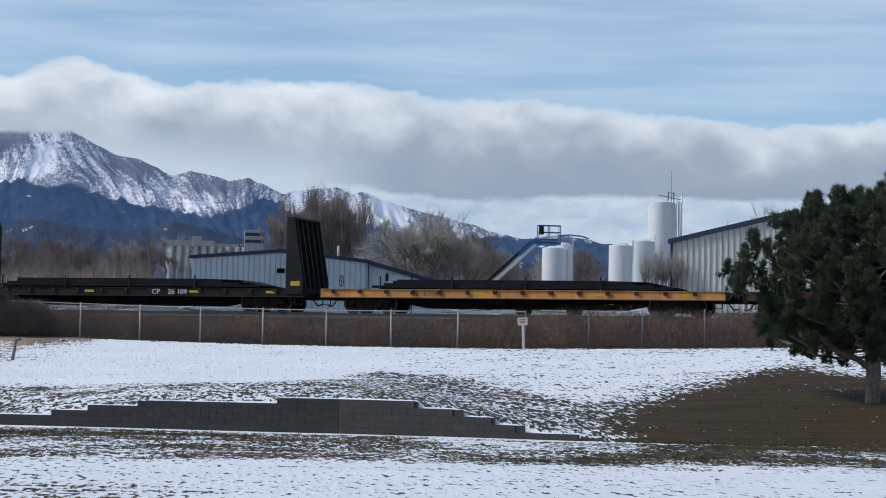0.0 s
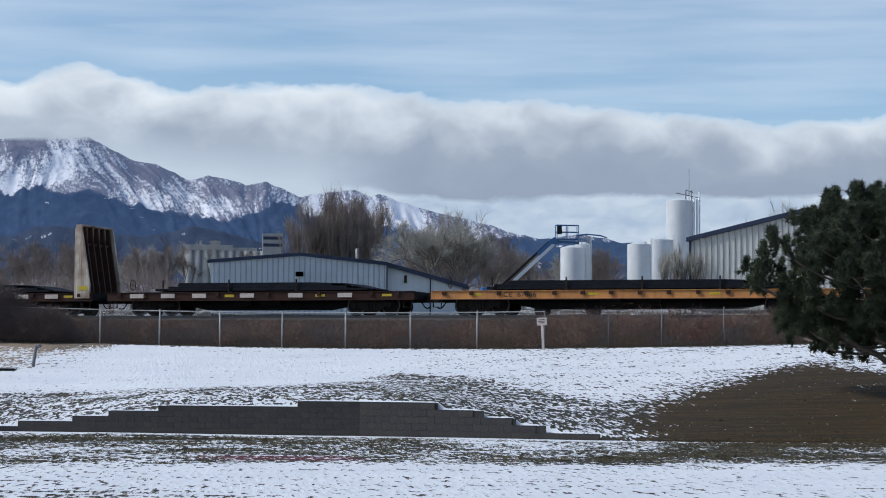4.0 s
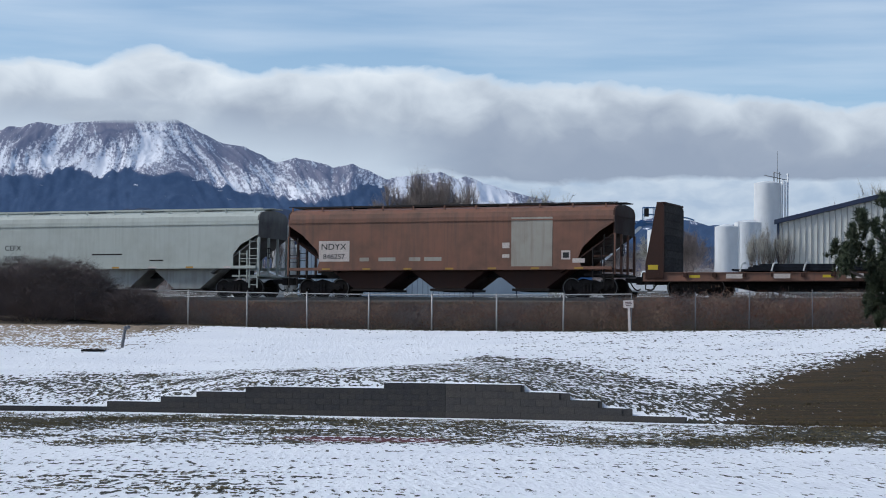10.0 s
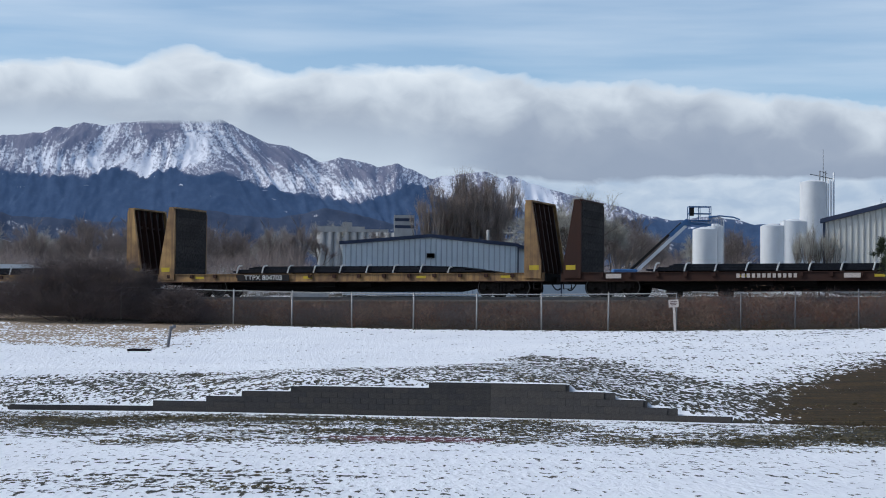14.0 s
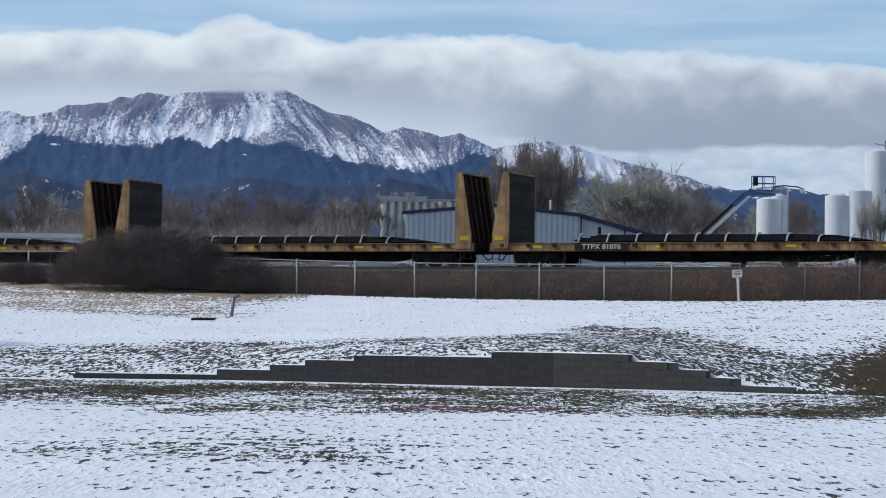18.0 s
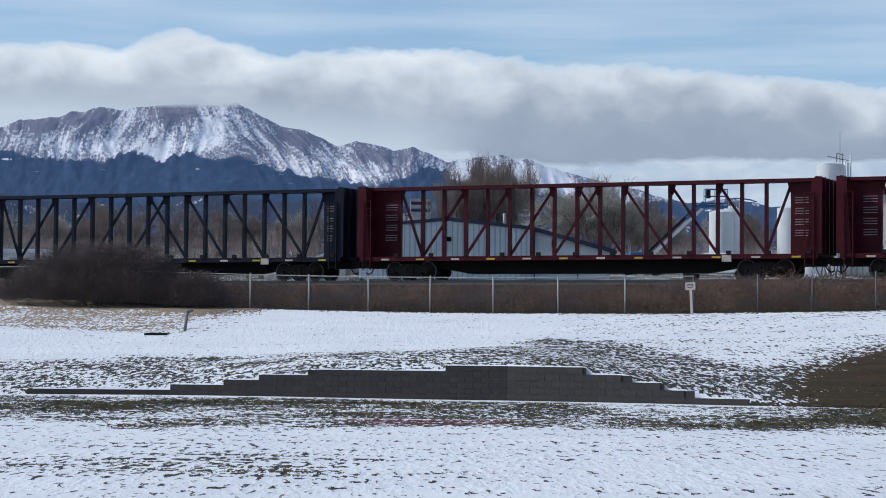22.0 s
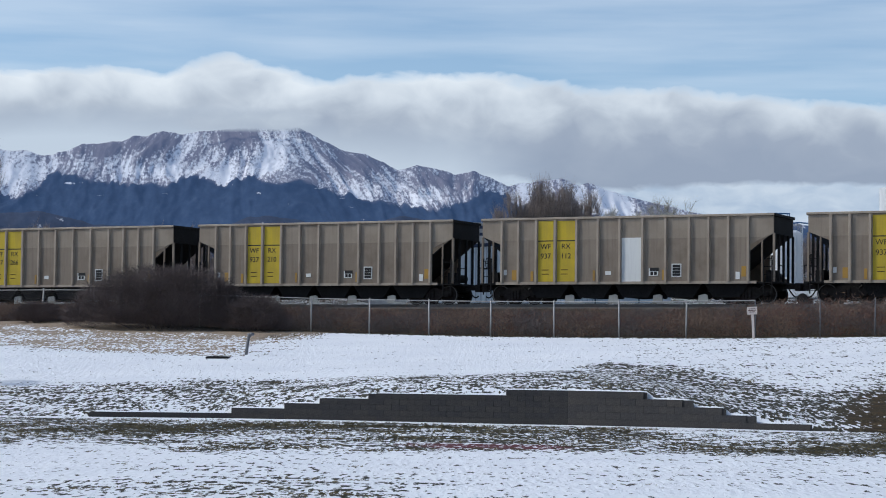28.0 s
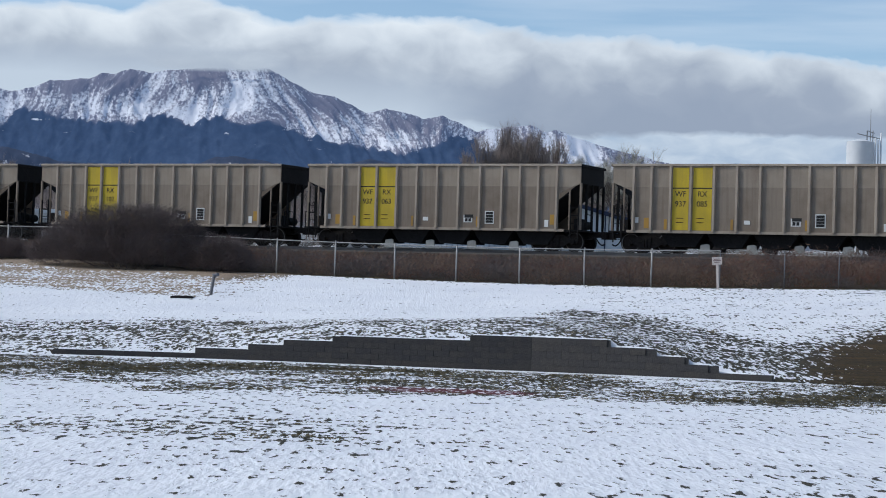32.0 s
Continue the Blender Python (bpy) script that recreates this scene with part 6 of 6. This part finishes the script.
    numbers = ["937 327", "937 173", "937 266", "937 210", "937 112", "937 118", "937 111", "937 102", "937 063", "937 085", "937 153", "937 140"]
    for i, number in enumerate(numbers):
        car = first if i == 0 else copy_thing(first, pose(0, 0, 0))
        made.append((car, 398.26 + 16.21 * i))
    patched = made[-len(numbers) + 4][0]
    tagged(patched, "taupe coal hopper with one unpainted white side panel")
    part("white_panel", Geo().box(0.70 + POSTS[6] + 0.09, 0.70 + POSTS[7] - 0.09, -1.564, -1.552, 1.02, 3.1), "white", patched, "plain white replacement panel")
    for (car, _), number in zip(made[-len(numbers):], numbers):
        for k, digits in enumerate(number.split()):
            lettering(digits, 0.36, "ink", car, (0.70 + (POSTS[2 + k] + POSTS[3 + k]) / 2, -1.567, 2.16), name="car_number")
    return made


TRAIN = build_train()


def run(t):
    """How far the train has gone after t seconds."""
    return 17.572 * t + 1.0348 * t * t / 32 - 0.5133 * t ** 3 / 1024


def motions():
    for car, at in TRAIN:
        rows = []
        for t in (0, 4, 8, 12, 16, 20, 24, 28, 32):
            p = on_track(at - run(t))
            rows.append((t, pose(p.x, p.y, RAIL_Z, 0, 0, -25.9)))
        walk(car, rows)
    # the cloud bank drifts round by a fourteenth of a degree each second
    walk(CLOUDS, [(0, pose(0, 0, 0)), (16, pose(0, 0, 0, 0, 0, 1.176)), (32, pose(0, 0, 0, 0, 0, 2.352))])


# ---- plants ----
def slivers(name, bases, tips, widths, material, rnd):
    """Thin two-sided blades, one triangle each, for stems, twigs, needles and grass."""
    b, t, w = np.asarray(bases, float), np.asarray(tips, float), np.asarray(widths, float)[:, None]
    d = t - b
    side = np.cross(d, rnd.normal(size=d.shape))
    side /= np.linalg.norm(side, axis=1)[:, None] + 1e-9
    v = np.stack([b - side * w / 2, b + side * w / 2, t], 1).reshape(-1, 3)
    n = len(b)
    me = bpy.data.meshes.new(name)
    me.vertices.add(3 * n)
    me.vertices.foreach_set("co", v.ravel())
    me.loops.add(3 * n)
    me.loops.foreach_set("vertex_index", np.arange(3 * n, dtype=np.int32))
    me.polygons.add(n)
    me.polygons.foreach_set("loop_start", np.arange(0, 3 * n, 3, dtype=np.int32))
    me.polygons.foreach_set("loop_total", np.full(n, 3, dtype=np.int32))
    me.update()
    me.validate()
    me.materials.append(M[material])
    return me


def grass_tufts():
    """Blades that stand through the snow, thickest where the ground is barest."""
    rnd = np.random.RandomState(3)
    bases, tips, widths = [], [], []

    def scatter(count, pick, tall):
        for _ in range(count):
            x, y = pick()
            k, so, mulch, straw = cover(x, y)
            k += 0.12 * noise.noise((x * 1.3, y * 0.6, 1)) + 0.10 * noise.noise((x * 3.1, y * 1.2, 2))
            if rnd.rand() > max(0.0, (k - 0.10) * 1.1) * (1 - 0.75 * so) * (1 - mulch) * (0.12 if y > 51 else 1.0) * (1 - 0.7 * straw):
                continue
            z = ground_z(x, y)
            wide = rnd.uniform(0.05, 0.2)
            for _b in range(11):
                dx, dy = rnd.normal(0, wide), rnd.normal(0, 0.05)
                h = tall * rnd.uniform(0.3, 1.1)
                bases.append((x + dx, y + dy, z - 0.01))
                tips.append((x + dx * 1.2 + rnd.normal(0, 0.04), y + dy * 1.5, z + h))
                widths.append(rnd.uniform(0.02, 0.06))
    fan = lambda a, b: (lambda y: (rnd.uniform(-0.235, 0.37) * y, y))(a + (b - a) * rnd.rand())
    scatter(22000, lambda: fan(22, 37), 0.020)
    scatter(22000, lambda: fan(36, 56), 0.040)
    scatter(24000, lambda: fan(50, 66), 0.065)
    scatter(16000, lambda: fan(64, 95), 0.075)
    me = slivers("grass", bases, tips, widths, "grass", rnd)
    tagged(new("grass", me), "short brown winter grass poking through snow", "grass", kind="stuff")


def brush_strip():
    rnd = np.random.RandomState(5)
    sets = {"brush": ([], [], []), "brush_tan": ([], [], []), "bush": ([], [], [])}
    for _ in range(26000):
        s, n = rnd.uniform(-82, -3), 81.5 + 6.5 * rnd.rand() ** 1.3
        p = on_track(s, n)
        z = ground_z(p.x, p.y)
        lush = ease(-31, -24, s)
        crest = 3.98 + 0.16 * noise.noise((s * 0.5, n * 0.4, 3)) + lush * (0.55 + 0.30 * noise.noise((s * 0.9, n * 0.4, 2))) + 0.25 * ease(-46, -52, s)
        h = max(0.25, crest - z) * rnd.uniform(0.6, 1.12) * (0.82 + 0.3 * noise.noise((s * 1.1, n * 0.7, 5)))
        for _k in range(7):
            ax, ay = rnd.normal(0, 0.3, 2)
            f = rnd.rand()
            tone = 1.3 * noise.noise((s * 0.7, n * 0.3, 7 + h * f * 0.8)) + 0.6 * noise.noise((s * 2.2, n * 0.7, 9 + h * f * 1.2)) + 0.45 * (f - 0.5) - 0.05 * lush + rnd.normal(0, 0.08)
            b, t, w = sets["brush_tan" if tone > 0.17 else "bush" if tone < -0.06 - 0.25 * lush else "brush"]
            b.append((p.x + ax, p.y + ay, z + h * f * 0.9))
            t.append((p.x + ax + rnd.normal(0, 0.14), p.y + ay + rnd.normal(0, 0.14), z + h * f * 0.9 + rnd.uniform(0.0, 0.26)))
            w.append(rnd.uniform(0.009, 0.024))
    for name, (b, t, w) in sets.items():
        tagged(new("brush", slivers("brush", b, t, w, name, rnd)), {"brush": "russet bare willow brush behind a fence", "brush_tan": "tan dead weeds behind a fence", "bush": "dark leafless undergrowth behind a fence"}[name], "brush", kind="stuff")


def far_scrub():
    """Leafless scrub that fills the foot of the tree line."""
    rnd = np.random.RandomState(8)
    b, t, w = [], [], []
    for _ in range(24000):
        x = rnd.uniform(-75, 66)
        if -5.5 < x < 9.5:
            continue
        y = rnd.uniform(196, 212) if x < 2 else rnd.uniform(262, 275)
        y -= 4 if x < -45 else 0
        z = ground_z(x, y)
        h = (4.0 + 2.3 * noise.noise((x * 0.16, 2, 1)) + 1.2 * noise.noise((x * 0.6, y * 0.1, 4))) * rnd.uniform(0.7, 1.1)
        for _k in range(5):
            ax, ay = rnd.normal(0, 0.5, 2)
            f = rnd.rand() ** 0.8
            b.append((x + ax, y + ay, z + h * f * 0.9))
            t.append((x + ax + rnd.normal(0, 0.25), y + ay + rnd.normal(0, 0.25), z + h * f * 0.9 + rnd.uniform(0.2, 0.9)))
            w.append(rnd.uniform(0.012, 0.035))
    tagged(new("far_scrub", slivers("far_scrub", b, t, w, "scrub", rnd)), "brown leafless scrub at the foot of far trees", "scrub", kind="stuff")


def bush(at, spread_x, spread_y, height, count, label, material="bush", seed=1):
    rnd = np.random.RandomState(seed)
    ob = thing("bush", pose(*at), label, "bush")
    b, t, w, stems = [], [], [], Geo()
    for i in range(60):
        a = rnd.uniform(0, 2 * math.pi)
        r = rnd.rand() ** 0.6
        tip = Vector((spread_x * r * math.cos(a), spread_y * r * math.sin(a), height * (1 - 0.55 * r * r) * rnd.uniform(0.6, 0.95)))
        foot = Vector((tip.x * 0.35, tip.y * 0.35, -0.1))
        stems.tube(foot, tip, 0.02, 0.005, sides=4, caps=False)
    for i in range(2 * count):
        a = rnd.uniform(0, 2 * math.pi)
        r = rnd.rand() ** 0.55
        lump = 1 + 0.16 * noise.noise((4 * math.cos(a), 4 * math.sin(a), 3 * r))
        top = height * (1 - 0.8 * r ** 3.2) * lump
        z = top * rnd.rand() ** 0.6
        p = Vector((spread_x * r * math.cos(a) * lump, spread_y * r * math.sin(a) * lump, z))
        q = p + Vector((rnd.normal(0, 0.22) + 0.12 * math.cos(a), rnd.normal(0, 0.22) + 0.1 * math.sin(a), rnd.uniform(0.05, 0.3)))
        b.append(p), t.append(q), w.append(rnd.uniform(0.008, 0.020))
    part("stem_tangle", stems, "bush", ob)
    part("twig_tangle", slivers("twig_tangle", [tuple(v) for v in b], [tuple(v) for v in t], w, material, rnd), None, ob)
    return ob


def tree_meshes(seed, height, lean_out, levels, stems=1, start=0.25, spread_k=0.75, twig=0.5, per_tip=9, shrink=0.68, upright=0.25):
    """A bare tree: forking limbs as tubes, fine twigs as blades."""
    rnd = np.random.RandomState(seed)
    limbs, b, t, w = Geo(), [], [], []

    def grow(p, d, length, r, level):
        bend = Vector(rnd.normal(0, 0.12, 3))
        mid = p + (d + bend * 0.5).normalized() * length * 0.5
        q = mid + (d + bend).normalized() * length * 0.5
        limbs.tube(p, mid, r, r * 0.85, sides=5 if level < 2 else 3, caps=False)
        limbs.tube(mid, q, r * 0.85, r * 0.65, sides=5 if level < 2 else 3, caps=False)
        if level >= levels - 1:
            for _ in range(per_tip):
                o = p.lerp(q, rnd.uniform(-0.3, 1.0))
                g = (d * 1.2 + Vector(rnd.normal(0, 0.42, 3)) + Vector((0, 0, upright))).normalized()
                b.append(tuple(o)), t.append(tuple(o + g * twig * rnd.uniform(0.4, 1.5))), w.append(rnd.uniform(0.009, 0.022))
        if level >= levels:
            return
        kids = 3 if rnd.rand() < 0.55 else 2
        for i in range(kids):
            side = Vector(rnd.normal(0, 1, 3)).cross(d)
            side.normalize()
            g = (d + side * spread_k * rnd.uniform(0.5, 1.1) + Vector((0, 0, upright))).normalized()
            grow(q if i else mid.lerp(q, 0.8), g, length * shrink * rnd.uniform(0.8, 1.2), r * 0.66, level + 1)
    for i in range(stems):
        a = rnd.uniform(0, 2 * math.pi)
        d = Vector((lean_out * math.cos(a), lean_out * math.sin(a), 1)).normalized()
        foot = Vector((rnd.normal(0, 0.5), rnd.normal(0, 0.5), -0.2)) * (1 if stems > 1 else 0.0)
        grow(foot, d, height * start * rnd.uniform(0.85, 1.15), height * 0.009 + 0.02, 0)
    return limbs, (b, t, w, rnd)


def make_tree(seed, label, twig_material, *args, **kw):
    limbs, (b, t, w, rnd) = tree_meshes(seed, *args, **kw)
    ob = thing("tree", pose(0, 0, -50), label, "tree", "bare trees beyond the railway")
    part("trunk", limbs, "bark", ob)
    part("crown", slivers("crown", b, t, w, twig_material, rnd), None, ob)
    return ob


def plant_trees():
    round_a = make_tree(1, "bare brown spreading tree", "twig", 10.0, 0.14, 6, stems=2, start=0.22, per_tip=8, twig=0.62, shrink=0.75, upright=0.16, spread_k=0.72)
    round_b = make_tree(2, "bare brown many-stemmed tree", "twig", 9.6, 0.35, 6, stems=4, start=0.21, per_tip=6, spread_k=0.62, twig=0.62, shrink=0.75, upright=0.22)
    poplar = make_tree(3, "tall bare poplar with upswept limbs", "twig_grey", 14.6, 0.22, 6, stems=6, start=0.185, spread_k=0.30, per_tip=6, twig=1.1, shrink=0.78, upright=0.42)
    pale = make_tree(4, "pale bare cottonwood with a rounded crown", "twig_pale", 13.0, 0.26, 6, stems=4, start=0.21, spread_k=0.78, per_tip=14, twig=0.85, shrink=0.74, upright=0.14)
    thicket = make_tree(6, "bare upright thicket beside a building", "twig_pale", 4.8, 0.3, 5, stems=5, start=0.24, spread_k=0.26, per_tip=3, twig=0.8, upright=0.6, shrink=0.76)
    rnd = random.Random(12)

    def plant(kind, x, y, size=1.0):
        m = pose(x, y, ground_z(x, y) - 0.05, 0, 0, rnd.uniform(0, 360))
        if kind["planted"]:
            m = m @ Matrix.Scale(size, 4)
        if kind["planted"]:
            copy_thing(kind, m)
        else:
            kind.matrix_basis = m
            kind["planted"] = 1
    for k in (round_a, round_b, poplar, pale, thicket):
        k["planted"] = 0
    for x, y, size in ((12.2, 219, 1.0), (7.7, 221, 0.76), (9.2, 219, 0.88), (10.8, 223, 0.97), (13.5, 222, 0.9)):
        plant(poplar, x, y, size)
    for x, y in ((18.9, 200), (21.4, 203)):
        plant(pale, x, y)
    for x, y in ((26.0, 215), (28.2, 222), (24.2, 226), (47.2, 190), (41.0, 300)):
        plant(round_b, x, y)
    for x, y in ((-6.5, 218), (-8.0, 224), (-14.6, 222), (-22.4, 224), (-26.8, 222), (-31.0, 224), (-35.5, 224), (-9.5, 211), (-12.4, 216), (-17.0, 214), (-20.5, 220), (-24.6, 212), (-29.0, 217), (-33.5, 210), (-37.0, 218), (-41.5, 214), (-46, 220)):
        plant(round_a if rnd.random() < 0.5 else round_b, x, y, rnd.uniform(0.78, 1.05))
    for i in range(62):
        x = -95 + 3.4 * i + rnd.uniform(-2, 2)
        plant(rnd.choice([round_a, round_b, round_b, pale]) if i % 5 else round_a, x, rnd.uniform(262, 330))
    for x, y in ((32.0, 149.5), (33.1, 149)):
        plant(thicket, x, y)
    for x, y in ((47.0, 125), (52.5, 175), (56, 182), (49.5, 178), (60, 176)):
        plant(pale, x, y)
    sapling = make_tree(9, "small bare shrub standing in snow", "bush", 3.6, 0.5, 5, stems=6, start=0.24, per_tip=5, twig=0.22, spread_k=0.7)
    sapling.name = "shrub"
    sapling.matrix_basis = pose(-15.9, 67, ground_z(-15.9, 67))
    plant(poplar, -39.4, 168), plant(poplar, -41.6, 171), plant(poplar, -52.5, 215)
    for k in (round_a, round_b, poplar, pale, thicket):
        del k["planted"]
    for o in scene.objects:
        if "planted" in o:
            del o["planted"]


PINE = [(1.0, 3.2), (1.6, 3.7), (2.4, 4.1), (3.2, 4.6), (3.9, 4.8), (4.7, 3.7), (5.3, 2.5), (5.8, 1.6), (6.3, 0.9), (6.8, 0.4)]


def pine_tree():
    """A broad pine: limbs that sweep up at their ends, each carrying upright clumps of needles with gaps between them."""
    x0, y0 = 19.15, 59.4
    rnd = np.random.RandomState(21)
    pine = thing("pine_tree", pose(x0, y0, ground_z(x0, y0)), "broad dark green pine with a short trunk", "tree")
    trunk = Geo().pipe([(0, 0, -0.2), (0.03, 0, 0.7), (0.0, 0, 1.6)], 0.22, 10).pipe([(0.0, 0, 1.5), (-0.15, 0.1, 3.0), (-0.1, 0.0, 4.6)], 0.15, 8).pipe([(-0.1, 0, 4.5), (0.1, 0, 6.0)], 0.07, 6)
    part("trunk", trunk, "bark", pine)
    b, t, w = [], [], []

    def tuft(p, d, size, count=40):
        for _ in range(count):
            g = (d * 0.6 + Vector(rnd.normal(0, 0.55, 3))).normalized()
            o = p - d * rnd.uniform(0, size * 0.5)
            b.append(tuple(o)), t.append(tuple(o + g * size * rnd.uniform(0.6, 1.1))), w.append(rnd.uniform(0.018, 0.034))

    def clump(p, size):
        """A tight upright cluster of shoots, pointed at the top."""
        for _ in range(int(24 * size / 0.4)):
            k = rnd.rand()
            o = p + Vector((*(rnd.normal(0, 0.36, 2) * size * (1.15 - 0.75 * k)), size * (1.7 * k - 0.5)))
            tuft(o, Vector((*(rnd.normal(0, 0.25, 2)), 1.0)).normalized(), 0.21)
    limbs = 58
    for i in range(limbs):
        z = 1.25 + 4.35 * (i / limbs) ** 1.05
        a = i * 2.4 + rnd.uniform(-0.35, 0.35)
        out = Vector((math.cos(a), math.sin(a), 0))
        reach = max(0.5, along(PINE, z + 0.45) * (0.84 + 0.5 * noise.noise((1.7 * math.cos(a), 1.7 * math.sin(a), z * 0.9))) * rnd.uniform(0.66, 1.1))
        p = Vector((-0.05, 0, z))
        pts = [p]
        for k in range(1, 7):
            f = k / 6
            sag = 0.12 * math.sin(f * 3.1) if z < 2.0 else 0.0
            pts.append(p + out * reach * f + Vector((rnd.normal(0, 0.06), rnd.normal(0, 0.06), reach * (0.04 * f + 0.17 * f ** 3) - sag)))
        part("limb", Geo().pipe(pts, 0.045 if z < 2.5 else 0.028, 5), "bark", pine)
        side = Vector((-out.y, out.x, 0))
        for k in range(2, 7):
            for sgn in (-1, 1):
                if rnd.rand() < (0.58 if k < 4 else 0.22):
                    continue
                o = pts[k] - out * rnd.uniform(0, 0.3) + side * sgn * rnd.uniform(0.25, 0.75) * (0.5 + 0.12 * k) + Vector((0, 0, rnd.uniform(-0.05, 0.22)))
                clump(o, rnd.uniform(0.28, 0.42))
        clump(pts[-1], 0.40)
        for _ in range(2):
            clump(pts[-1] + Vector((*rnd.normal(0, 0.22, 2), rnd.uniform(0.35, 0.75))), rnd.uniform(0.17, 0.25))
    part("limb", Geo().pipe([(0, 0, 0.9), (-0.5, -0.1, 1.25), (-1.1, -0.2, 1.45), (-1.9, -0.3, 2.0)], 0.09, 6), "bark", pine)
    for k in range(7):
        clump(Vector((rnd.normal(0, 0.4), rnd.normal(0, 0.4), rnd.uniform(5.2, 6.0))), 0.3)
    part("needles", slivers("needles", b, t, w, "needle", rnd), None, pine)


grass_tufts()
brush_strip()
far_scrub()
bush((-12.6, 94.6, ground_z(-12.6, 94.6)), 4.4, 1.9, 2.7, 26000, "wide dark leafless bush against a fence", seed=1)
bush((-8.3, 93.4, ground_z(-8.3, 93.4)), 1.5, 1.1, 1.5, 5000, "small dark leafless bush beside a larger one", seed=2)
bush((-18.9, 98.2, ground_z(-18.9, 98.2)), 1.3, 1.0, 0.9, 2500, "low dark leafless bush along a fence", seed=3)
plant_trees()
pine_tree()


build_wall()
motions()
